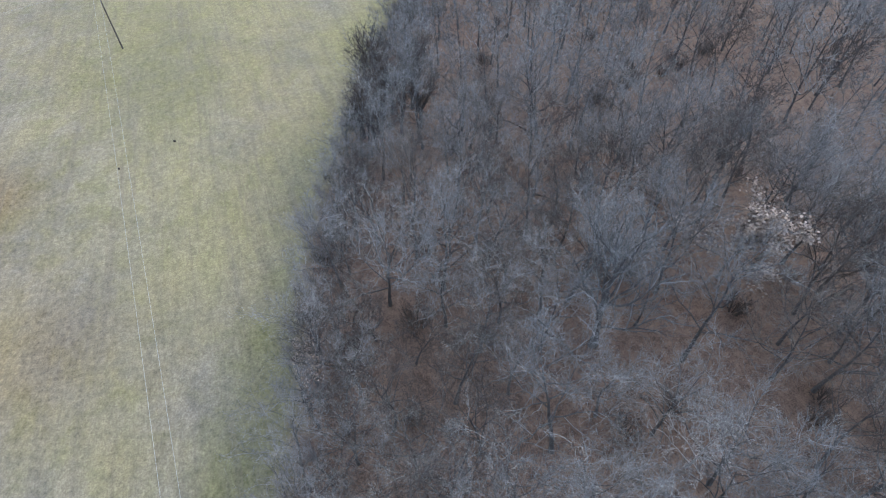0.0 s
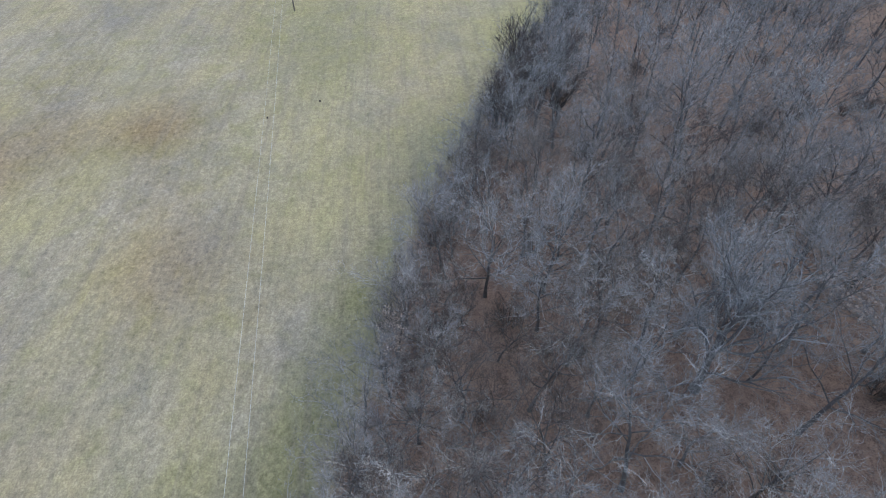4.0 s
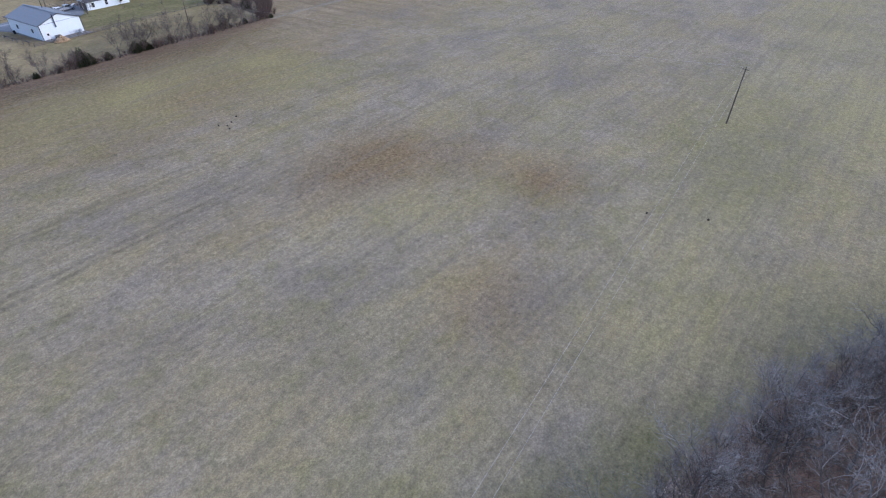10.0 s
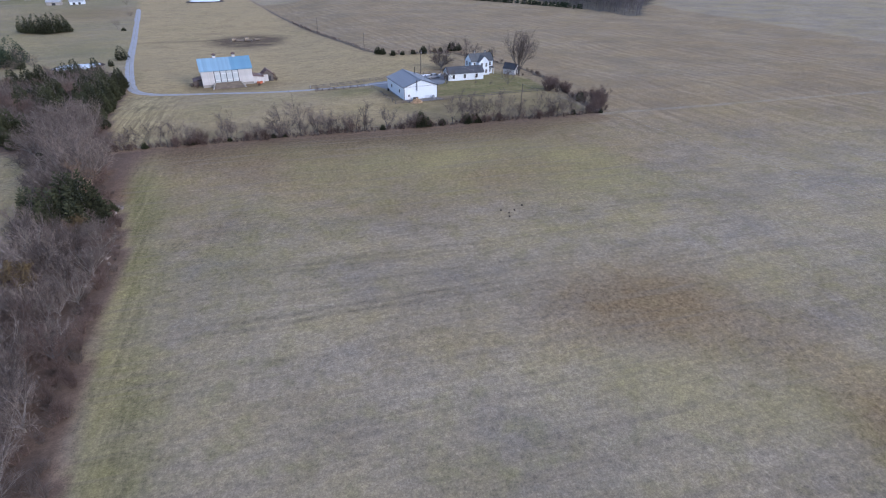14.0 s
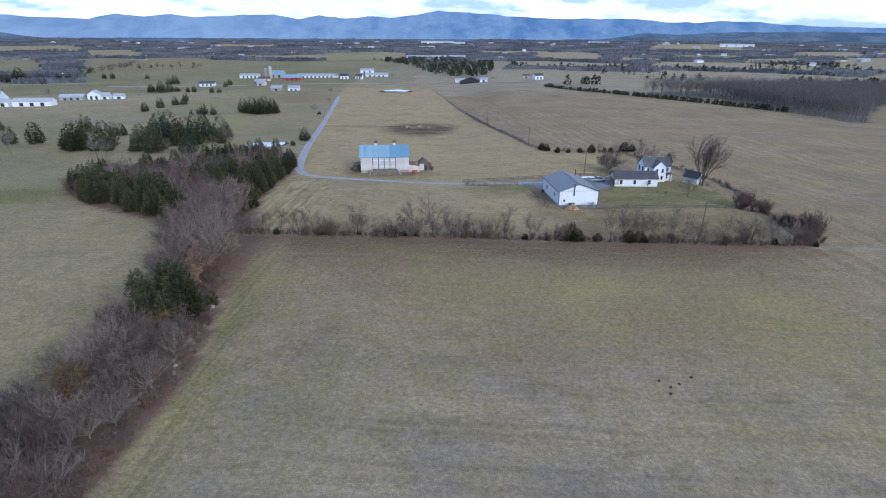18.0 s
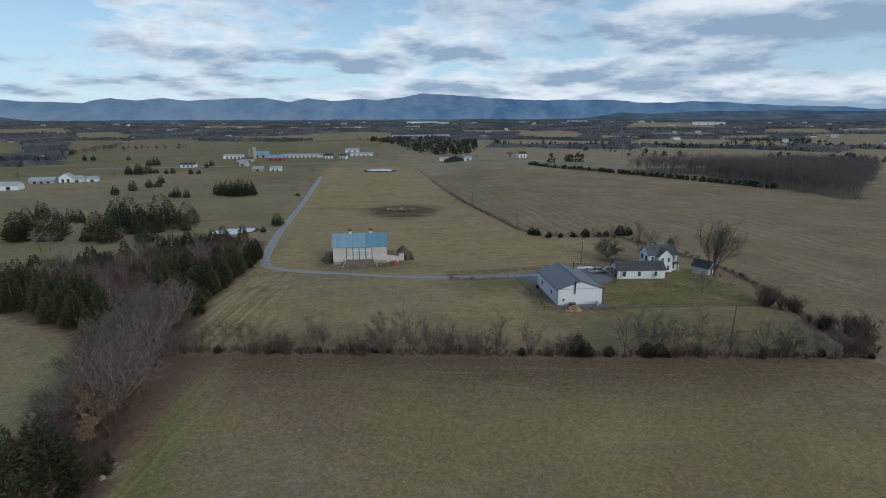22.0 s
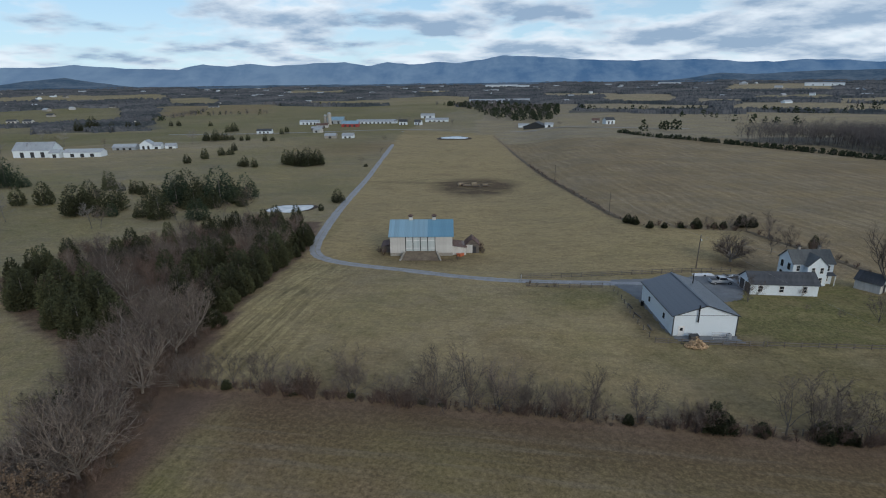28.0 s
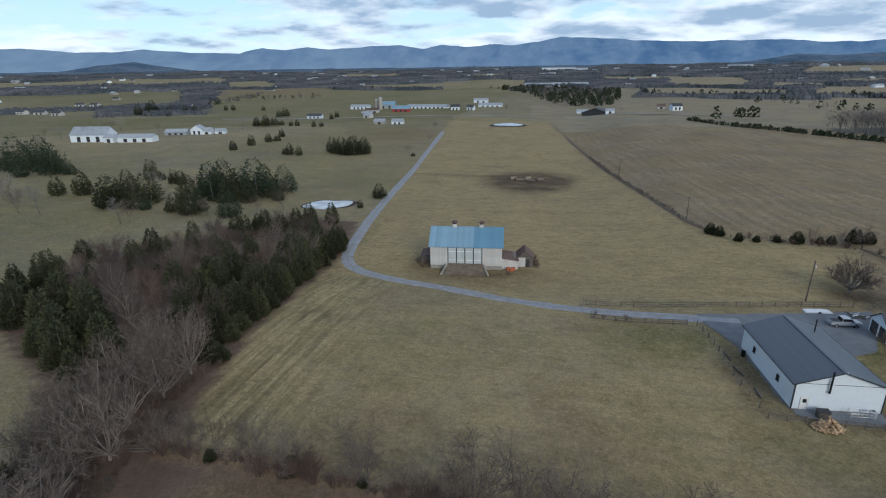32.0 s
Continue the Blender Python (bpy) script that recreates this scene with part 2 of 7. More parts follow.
M["door_pale"] = grainy("door_pale", (0.42, 0.47, 0.48), (0.54, 0.58, 0.58), 0.8, 0.7, stretch=(2, 2, 0.3), stain=(0.4, 0.44, 0.44))
M["roof_house"] = grainy("roof_house", (0.085, 0.092, 0.098), (0.14, 0.148, 0.15), 1.2, 0.75, bump=0.2, per=0.12)
M["roof_dark"] = grainy("roof_dark", (0.05, 0.055, 0.065), (0.085, 0.09, 0.10), 1.2, 0.85, bump=0.3, per=0.12)
M["roof_rust"] = grainy("roof_rust", (0.10, 0.055, 0.044), (0.185, 0.125, 0.11), 0.8, 0.75, 0.2, stretch=(1, 0.3, 1), per=0.2, stain=(0.3, 0.28, 0.27))
M["roof_metal"] = grainy("roof_metal", (0.33, 0.36, 0.39), (0.46, 0.49, 0.52), 0.4, 0.45, 0.3, 0.5, stretch=(1, 0.2, 1), bump=0.03)
M["red_paint"] = grainy("red_paint", (0.30, 0.045, 0.04), (0.38, 0.07, 0.06), 0.8, 0.7)
M["dark_trim"] = grainy("dark_trim", (0.03, 0.032, 0.036), (0.05, 0.052, 0.058), 3, 0.5)
M["stone_wall"] = grainy("stone_wall", (0.26, 0.24, 0.21), (0.42, 0.40, 0.36), 2.2, 0.95, bump=0.7, dist=0.06, per=0.2)
M["old_wood"] = grainy("old_wood", (0.10, 0.085, 0.075), (0.2, 0.175, 0.155), 2.5, 0.9, stretch=(0.4, 2, 2), per=0.25)
M["pole_wood"] = grainy("pole_wood", (0.09, 0.07, 0.055), (0.17, 0.14, 0.115), 3, 0.9, stretch=(2, 2, 0.3))
M["split_wood"] = grainy("split_wood", (0.38, 0.25, 0.14), (0.62, 0.46, 0.30), 5, 0.85, per=0.35)
M["brick"] = grainy("brick", (0.20, 0.085, 0.06), (0.31, 0.15, 0.11), 4, 0.9, per=0.1)
M["black_metal"] = grainy("black_metal", (0.02, 0.02, 0.022), (0.035, 0.035, 0.038), 4, 0.45, 0.6)
M["grey_metal"] = grainy("grey_metal", (0.4, 0.41, 0.43), (0.52, 0.53, 0.55), 3, 0.4, 0.7)
M["wire"] = grainy("wire", (0.34, 0.34, 0.33), (0.44, 0.44, 0.42), 3, 0.7, 0.0)
M["car_silver"] = grainy("car_silver", (0.55, 0.57, 0.6), (0.6, 0.62, 0.65), 2, 0.25, 0.5, 0.5, bump=0)
M["car_white"] = grainy("car_white", (0.78, 0.79, 0.8), (0.8, 0.81, 0.82), 2, 0.25, 0.0, 0.5, bump=0)
M["rubber"] = grainy("rubber", (0.015, 0.015, 0.016), (0.03, 0.03, 0.03), 6, 0.85)
M["orange_thing"] = grainy("orange_thing", (0.45, 0.12, 0.06), (0.55, 0.18, 0.09), 3, 0.6)
M["tarp"] = grainy("tarp", (0.75, 0.77, 0.8), (0.85, 0.86, 0.88), 2, 0.5)
M["soil"] = grainy("soil", (0.035, 0.028, 0.024), (0.08, 0.06, 0.05), 2, 0.95, bump=0.8, dist=0.08)
M["dirt"] = grainy("dirt", (0.13, 0.10, 0.075), (0.21, 0.17, 0.125), 0.7, 0.95, bump=0.8, dist=0.06)
_g = Shader("far_canopy", 1.0, 0, 0.0)
_v = _g.coords("Object")
_f = _g.math("ADD", _g.math("MULTIPLY", _g.noise(_v, 0.006, 4, 0.6), 0.6), _g.math("MULTIPLY", _g.noise(_v, 0.09, 3, 0.7), 0.4))
_g.color(_g.mix(_g.fit(_f, 0.4, 0.6), (0.05, 0.06, 0.064), (0.16, 0.156, 0.16)))
M["far_canopy"] = _g.mat
M["rock"] = grainy("rock", (0.17, 0.142, 0.122), (0.31, 0.262, 0.228), 3, 0.9, bump=0.6, dist=0.05, per=0.25)
M["hay"] = grainy("hay", (0.22, 0.175, 0.12), (0.36, 0.3, 0.21), 4, 0.95, bump=0.6, dist=0.05, per=0.2)
_g = Shader("window_glass", 0.06, 0, 0.6)
_g.color((0.02, 0.024, 0.03))
M["glass"] = _g.mat
_g = Shader("ice_water", 0.22, 0, 0.5)
_v = _g.coords("Object")
_g.color(_g.mix(_g.fit(_g.noise(_v, 0.12, 6), 0.42, 0.6), (0.36, 0.4, 0.43), (0.55, 0.58, 0.6)))
M["ice"] = _g.mat

# ground cover
_g = Shader("ground_cover", 0.95, 0, 0.15)
_v = _g.coords("Object")
_a1, _a2 = _g.attr("cover_a"), _g.attr("cover_b")
_s1, _s2 = (_g.nt.nodes.new("ShaderNodeSeparateColor") for _ in range(2))
_g.link(_a1.outputs["Color"], _s1.inputs[0])
_g.link(_a2.outputs["Color"], _s2.inputs[0])
_big = _g.noise(_v, 0.035, 6, 0.62, 0.2)
_mid = _g.noise(_v, 0.22, 6, 0.62, 0.3)
_fin = _g.noise(_v, 1.6, 5, 0.65)
_vf = _g.noise(_v, 4.5, 5, 0.75)
_lit = _g.math("ADD", _g.math("MULTIPLY", _vf, 0.5), _g.math("MULTIPLY", _g.noise(_v, 11.0, 3, 0.7), 0.5))
_patch = _g.noise(_g.coords("Object", (0.6, 1, 1), (0, 0, radians(-7))), 0.06, 8, 0.7, 0.25)
_str = _g.noise(_g.coords("Object", (0.07, 1, 1), (0, 0, radians(-9))), 0.9, 5, 0.65)
_dry = _g.mix(_g.fit(_big, 0.38, 0.62), (0.242, 0.209, 0.163), (0.3, 0.262, 0.212))
_c = _g.mix(_g.fit(_patch, 0.48, 0.62, 0, 0.75), _dry, (0.272, 0.232, 0.148))
_c = _g.mix(_g.fit(_patch, 0.46, 0.36, 0, 0.7), _c, (0.228, 0.204, 0.182))
_c = _g.mix(_g.fit(_mid, 0.5, 0.72, 0, 0.55), _c, (0.20, 0.19, 0.115))


def _cover(weight, colour1, colour2, edge=0.5, grain=None):
    global _c
    w = _g.math("ADD", weight, _g.math("MULTIPLY", _g.math("SUBTRACT", _mid, 0.5), edge))
    w = _g.math("MULTIPLY", _g.fit(w, 0.08, 0.92), _g.fit(weight, 0.0, 0.06), True)
    _c = _g.mix(w, _c, _g.mix(_g.fit(grain or _fin, 0.3, 0.7), colour1, colour2))


_cover(_s1.outputs[1], (0.375, 0.305, 0.19), (0.285, 0.23, 0.138))        # tan pasture
_cover(_s2.outputs[0], (0.165, 0.118, 0.07), (0.25, 0.186, 0.112), 0.9)        # brown stubble
_cover(_s1.outputs[0], (0.115, 0.115, 0.05), (0.19, 0.178, 0.085), 0.7)   # green grass
_cover(_s2.outputs[1], (0.305, 0.275, 0.14), (0.25, 0.23, 0.115))         # yellowish margin
_cover(_s2.outputs[2], (0.062, 0.045, 0.033), (0.128, 0.093, 0.066), 0.35)  # mud and darkened ground
_a3 = _g.attr("cover_c")
_s3 = _g.nt.nodes.new("ShaderNodeSeparateColor")
_g.link(_a3.outputs["Color"], _s3.inputs[0])
_cover(_s3.outputs[1], (0.105, 0.06, 0.042), (0.165, 0.098, 0.066), 0.3)    # red earth
_cover(_s3.outputs[2], (0.06, 0.064, 0.068), (0.11, 0.11, 0.108), 0.2)  # distant woodland floor
_dg = _g.noise(_g.coords("Object", (1, 0.05, 1), (0, 0, radians(-7))), 0.8, 6, 0.7)
_c = _g.mix(_g.math("MULTIPLY", _s3.outputs[0], 0.7), _c, _g.mix(_g.fit(_dg, 0.38, 0.62), (0.125, 0.105, 0.06), (0.42, 0.36, 0.215)))
_sp = _g.nt.nodes.new("ShaderNodeSeparateXYZ")
_g.link(_v, _sp.inputs[0])
_bend = _g.math("MULTIPLY", _g.math("SUBTRACT", _g.noise(_v, 0.012, 3, 0.5), 0.5), 26.0)
_across = _g.math("ADD", _g.math("ADD", _g.math("MULTIPLY", _sp.outputs[0], 0.98), _g.math("MULTIPLY", _sp.outputs[1], 0.18)), _bend)
_cv = _g.nt.nodes.new("ShaderNodeCombineXYZ")
_g.link(_across, _cv.inputs[0])
_g.link(_g.math("MULTIPLY", _sp.outputs[1], 0.03), _cv.inputs[1])
_pass = _g.wave(_cv.outputs[0], 0.055, 1.5)
_rows = _g.math("ADD", _g.math("MULTIPLY", _g.noise(_cv.outputs[0], 0.5, 4, 0.7), 0.9), _g.math("MULTIPLY", _g.math("MULTIPLY", _pass, _g.fit(_big, 0.35, 0.6)), 0.2))
_al = _g.math("MULTIPLY", _a1.outputs["Alpha"], _g.fit(_rows, 0.46, 0.8, 0, 0.48))
_c = _g.mix(_al, _c, (0.40, 0.325, 0.23))
_al = _g.math("MULTIPLY", _a1.outputs["Alpha"], _g.fit(_rows, 0.48, 0.3, 0, 0.3))
_c = _g.mix(_al, _c, (0.125, 0.095, 0.07))
# wheel tracks across the stubble
_wob = _g.math("ADD", _sp.outputs[1], _g.math("MULTIPLY", _g.noise(_v, 0.03, 2, 0.5), 5.0))
for _y0, _x0, _x1, _k in ((-52.2, -6, 44, 0.5), (-54.0, -6, 44, 0.5), (-38.4, -2, 42, 0.35), (-40.2, -2, 42, 0.3), (-46.0, 0, 60, 0.28), (-29.6, 20, 90, 0.25), (-31.4, 20, 90, 0.25), (-61.5, -4, 34, 0.3)):
    _ln = _g.fit(_g.math("ABSOLUTE", _g.math("SUBTRACT", _wob, _y0 + 2.5)), 0.75, 0.15)
    _ln = _g.math("MULTIPLY", _ln, _g.math("MULTIPLY", _g.fit(_sp.outputs[0], _x0 - 6, _x0 + 6), _g.fit(_sp.outputs[0], _x1 + 10, _x1 - 10)))
    _c = _g.mix(_g.math("MULTIPLY", _ln, _g.fit(_mid, 0.3, 0.6, 0.1 * _k, 1.2 * _k), True), _c, (0.115, 0.098, 0.08))
_mot = _g.math("MULTIPLY", _s1.outputs[1], _g.fit(_g.noise(_g.coords("Object", (0.5, 1, 1)), 0.4, 8, 0.72, 0.3), 0.5, 0.66, 0, 0.6))
_c = _g.mix(_mot, _c, _g.mix(_mid, (0.20, 0.15, 0.085), (0.14, 0.115, 0.07)))
_hay = _g.math("MULTIPLY", _s1.outputs[1], _g.fit(_g.noise(_g.coords("Object", (0.6, 1, 1)), 0.17, 8, 0.72, 0.3), 0.5, 0.68, 0, 0.65))
_c = _g.mix(_hay, _c, _g.mix(_fin, (0.40, 0.325, 0.19), (0.30, 0.245, 0.135)))
_trv = _g.coords("Object", (0.05, 1, 1), (0, 0, radians(8)))
_tr = _g.math("MULTIPLY", _a2.outputs["Alpha"], _g.fit(_g.noise(_trv, 0.55, 5, 0.65), 0.50, 0.66, 0, 0.6))
_c = _g.mix(_tr, _c, (0.20, 0.17, 0.14))
_c = _g.mix(_g.fit(_str, 0.52, 0.72, 0, 0.24), _c, (0.15, 0.125, 0.085))
_c = _g.mix(_g.fit(_g.noise(_v, 0.5, 6, 0.7, 0.4), 0.52, 0.74, 0, 0.4), _c, (0.14, 0.122, 0.085))
_c = _g.mix(1.0, _c, _g.mix(_g.fit(_patch, 0.36, 0.62), (0.86, 0.86, 0.87), (1.0, 0.985, 0.95)), "MULTIPLY")
_c = _g.mix(_g.fit(_g.noise(_v, 0.16, 8, 0.72, 0.2), 0.54, 0.72, 0, 0.45), _c, (0.17, 0.135, 0.08))
_c = _g.mix(1.0, _c, _g.mix(_g.fit(_vf, 0.25, 0.75), (0.6, 0.6, 0.615), (1.42, 1.42, 1.4)), "MULTIPLY")
_c = _g.mix(1.0, _c, _g.mix(_g.fit(_fin, 0.3, 0.7), (0.76, 0.755, 0.765), (1.24, 1.24, 1.22)), "MULTIPLY")
_tuft = _g.noise(_v, 0.75, 6, 0.75, 0.3)
_c = _g.mix(1.0, _c, _g.mix(_g.fit(_tuft, 0.38, 0.62), (0.88, 0.88, 0.875), (1.11, 1.1, 1.08)), "MULTIPLY")
_fs = _g.noise(_g.coords("Object", (0.06, 1, 1), (0, 0, radians(-9))), 2.6, 4, 0.7)
_c = _g.mix(1.0, _c, _g.mix(_g.fit(_fs, 0.3, 0.7), (0.945, 0.945, 0.945), (1.055, 1.055, 1.05)), "MULTIPLY")
_c = _g.mix(1.0, _c, (1.02, 1.0, 0.92), "MULTIPLY")
_leaf = _g.math("ADD", _lit, _g.math("MULTIPLY", _g.math("SUBTRACT", _tuft, 0.5), 0.5))
_cover(_s1.outputs[2], (0.075, 0.051, 0.04), (0.31, 0.205, 0.15), 0.35, _g.fit(_leaf, 0.36, 0.64, 0.3, 0.7))  # leaf litter
_c = _g.mix(_g.math("MULTIPLY", _s2.outputs[2], _s1.outputs[2]), _c, _g.mix(_fin, (0.05, 0.038, 0.03), (0.13, 0.098, 0.076)))
_g.color(_c)
_g.bump(_g.math("ADD", _g.math("MULTIPLY", _fin, 0.4), _vf), 0.5, 0.08)
M["ground"] = _g.mat

_g = Shader("mountain_forest_haze", 1.0, 0, 0.0)
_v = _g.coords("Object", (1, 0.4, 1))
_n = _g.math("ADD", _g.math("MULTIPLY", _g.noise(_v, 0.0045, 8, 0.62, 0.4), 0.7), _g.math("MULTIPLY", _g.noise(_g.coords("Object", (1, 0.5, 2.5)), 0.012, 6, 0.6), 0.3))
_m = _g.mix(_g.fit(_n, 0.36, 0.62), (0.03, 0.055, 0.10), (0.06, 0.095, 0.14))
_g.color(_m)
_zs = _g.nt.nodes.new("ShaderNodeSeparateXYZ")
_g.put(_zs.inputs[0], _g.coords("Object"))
# distance haze painted into the emission, paler low down and to the west
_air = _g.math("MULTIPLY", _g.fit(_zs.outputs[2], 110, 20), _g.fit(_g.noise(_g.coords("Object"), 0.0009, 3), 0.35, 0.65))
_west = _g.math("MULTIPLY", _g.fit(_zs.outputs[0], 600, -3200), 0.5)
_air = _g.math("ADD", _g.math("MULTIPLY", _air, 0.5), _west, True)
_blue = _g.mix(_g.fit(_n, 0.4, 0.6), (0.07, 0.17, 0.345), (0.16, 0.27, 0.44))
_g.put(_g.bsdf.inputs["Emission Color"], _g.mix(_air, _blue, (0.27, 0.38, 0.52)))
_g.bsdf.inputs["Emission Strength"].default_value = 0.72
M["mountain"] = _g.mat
_g = Shader("foothill_forest_glow", 1.0, 0, 0.0)
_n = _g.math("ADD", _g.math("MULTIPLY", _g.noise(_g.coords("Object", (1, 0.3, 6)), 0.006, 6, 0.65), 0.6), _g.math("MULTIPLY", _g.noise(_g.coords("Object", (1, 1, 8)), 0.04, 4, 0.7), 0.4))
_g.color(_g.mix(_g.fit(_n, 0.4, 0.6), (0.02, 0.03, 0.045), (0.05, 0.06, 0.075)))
# woods made to glow blue in place of the hazy air before them
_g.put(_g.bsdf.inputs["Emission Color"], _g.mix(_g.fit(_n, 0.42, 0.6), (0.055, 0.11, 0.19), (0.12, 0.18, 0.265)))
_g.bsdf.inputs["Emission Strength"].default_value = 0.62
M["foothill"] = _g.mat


# ---- mesh building ----
class Build:
    """Collects vertices and faces of one mesh."""

    def __init__(self):
        self.v, self.f = [], []

    def add(self, verts, faces):
        n = len(self.v)
        self.v.extend(verts)
        self.f.extend([tuple(i + n for i in f) for f in faces])

    def box(self, c, s, rz=0.0, rx=0.0, ry=0.0):
        m = pose(*c, rx, ry, rz)
        vs = [tuple(m @ Vector((x * s[0] / 2, y * s[1] / 2, z * s[2] / 2))) for z in (-1, 1) for x, y in ((-1, -1), (1, -1), (1, 1), (-1, 1))]
        self.add(vs, [(3, 2, 1, 0), (4, 5, 6, 7), (0, 1, 5, 4), (1, 2, 6, 5), (2, 3, 7, 6), (3, 0, 4, 7)])
        return self

    def slab(self, quad, t):
        """A plate of thickness t under four corners given counter-clockwise from above."""
        q = [Vector(p) for p in quad]
        n = (q[1] - q[0]).cross(q[3] - q[0]).normalized() * t
        self.add([tuple(p - n) for p in q] + [tuple(p) for p in q], [(3, 2, 1, 0), (4, 5, 6, 7), (0, 1, 5, 4), (1, 2, 6, 5), (2, 3, 7, 6), (3, 0, 4, 7)])
        return self

    def tube(self, pts, radii, sides=6, cap=True):
        n0 = len(self.v)
        pts = [Vector(p) for p in pts]
        for i, p in enumerate(pts):
            d = (pts[min(i + 1, len(pts) - 1)] - pts[max(i - 1, 0)]).normalized()
            a = d.cross(Vector((0.31, 0.95, 0.12)) if abs(d.z) > 0.8 else Vector((0, 0, 1))).normalized()
            b = d.cross(a)
            for k in range(sides):
                w = 2 * math.pi * k / sides
                self.v.append(tuple(p + (a * math.cos(w) + b * math.sin(w)) * radii[i]))
        for i in range(len(pts) - 1):
            for k in range(sides):
                q = n0 + i * sides
                self.f.append((q + k, q + (k + 1) % sides, q + sides + (k + 1) % sides, q + sides + k))
        if cap:
            self.f.append(tuple(n0 + (len(pts) - 1) * sides + k for k in range(sides)))
            self.f.append(tuple(n0 + k for k in reversed(range(sides))))
        return self

    def prism(self, outline, y0, y1):
        """A closed outline in x and z (counter-clockwise as seen from -y), drawn out from y0 to y1."""
        n = len(outline)
        vs = [(x, y0, z) for x, z in outline] + [(x, y1, z) for x, z in outline]
        fs = [tuple(range(n)), tuple(reversed(range(n, 2 * n)))] + [((k + 1) % n, k, n + k, n + (k + 1) % n) for k in range(n)]
        self.add(vs, fs)
        return self

    def mesh(self, name, mat):
        me = bpy.data.meshes.new(name)
        me.from_pydata(self.v, [], self.f)
        me.materials.append(mat)
        me.update()
        return me


def part(name, b, mat, parent, label="", m=None):
    ob = new(name, b.mesh(name, M[mat]) if isinstance(b, Build) else b)
    ob.parent = parent
    if m is not None:
        ob.matrix_basis = m
    if label:
        ob["label"] = label
    return ob


def thing(name, m, label, category, group="", kind=""):
    ob = new(name)
    ob.empty_display_size = 0.3
    ob.matrix_basis = m
    return tagged(ob, label, category, group, kind)


def single(name, b, mat, m, label, category, group="", kind=""):
    ob = new(name, b.mesh(name, M[mat]) if isinstance(b, Build) else b)
    ob.matrix_basis = m
    return tagged(ob, label, category, group, kind)


# ---- lie of the land ----
def sst(a, b, x):
    t = np.clip((x - a) / (b - a), 0, 1)
    return t * t * (3 - 2 * t)


# rolling rises of the far land: heading, distance, half widths, height
RISES = ((10, 1760, 3.5, 220, 8), (23, 1330, 4, 130, 4), (21.5, 2850, 4, 350, 7), (39, 1640, 6, 260, 5), (31.5, 2180, 3, 170, 5), (-10, 1780, 5, 250, 5), (-31, 1500, 6, 200, 3), (-2.5, 3150, 3, 300, 6), (10, 1260, 6, 110, 2))
# open fields of the valley: heading from and to, distance from and to, cover (0 green, 1 tan, 2 brown, 3 pale)
FIELDS = ((-62, -35.5, 2150, 2700, 1), (-62, -39.5, 1150, 1700, 0), (-36.5, -26, 1230, 1640, 2), (-35.5, -31.5, 1750, 2300, 1), (-46, -35, 640, 860, 0), (-37, -16, 600, 1230, 0), (-26, -8, 1100, 1480, 0), (-22.5, -14, 1560, 1850, 1), (-15, -6.2, 1480, 2000, 1),
          (-16, -5, 600, 1330, 0), (-25, -19, 2500, 2950, 1), (-33, -26.5, 3300, 3800, 1), (-12, -8, 2350, 2650, 3), (-4.5, -1, 2900, 3400, 3), (-6, 16.5, 560, 900, 1), (-60, -46, 600, 1050, 0))
FIELDS_EAST = ((1, 8, 1860, 2120, 1), (6.8, 13.3, 1430, 1960, 3), (4.5, 16.5, 1110, 1340, 1), (7, 19.5, 650, 1010, 1), (15.5, 18.8, 1470, 1660, 1), (18.5, 27, 1100, 1450, 3), (17.5, 25.5, 2350, 3250, 3), (20, 26, 1760, 1960, 0), (26, 30.5, 1470, 1740, 1),
               (29.5, 34.5, 1930, 2330, 3), (33, 52, 1250, 1900, 1), (35, 52, 2100, 2520, 0), (36, 62, 500, 1200, 1), (19, 36, 560, 1060, 1), (27, 32.5, 1120, 1420, 3))


FAR_WOOD = [(197, 440), (243, 425), (247, 340), (258, 295), (262, 266), (272, 262), (300, 306), (385, 402), (430, 480), (330, 505), (230, 500), (190, 470)]


def valley(x, y):
    """Cover of the far land: -1 near, 0 to 3 open fields, 4 woodland."""
    d = np.hypot(x - 16, y + 50) * (1 + 0.04 * lump(x, y, 120, 21))
    az = np.degrees(np.arctan2(x - 16, y + 50)) + 0.75 * lump(x, y, 90, 23)
    kind = np.where(d > np.where(az > 4, 1010, np.where(az > -7, 1330, np.where(az > -37, 1230, 870))), 4, -1)
    for a0, a1, d0, d1, k in FIELDS + FIELDS_EAST:
        kind = np.where((az > a0) & (az < a1) & (d > d0) & (d < d1), k, kind)
    return kind


def rolling(x, y):
    """Small unevenness of the far land, on top of its height."""
    d = np.hypot(x, y + 50)
    return 5 * lump(x, y, 260, 3) * sst(900, 1800, d) * 0.6 + 1.4 * lump(x, y, 75, 5) * sst(330, 700, d)


def height(x, y):
    k = 1 - 0.7 * sst(0, 60, x)
    near = (-4.0 * sst(62, 115, y) - 5.5 * sst(115, 300, y)) * k - 4.0 * sst(300, 800, y)
    d = np.hypot(x, y + 50)
    far = 44 * sst(900, 4700, d)
    az = np.degrees(np.arctan2(x - 16, y + 50))
    for a0, d0, ra, rd, h in RISES:
        far = far + h * np.exp(-((az - a0) / ra) ** 2 - ((d - d0) / rd) ** 2)
    return near + far


def hz(x, y):
    return float(height(np.float64(x), np.float64(y)))


def on(x, y, rz=0.0, dz=0.0):
    return pose(x, y, hz(x, y) + dz, 0, 0, rz)


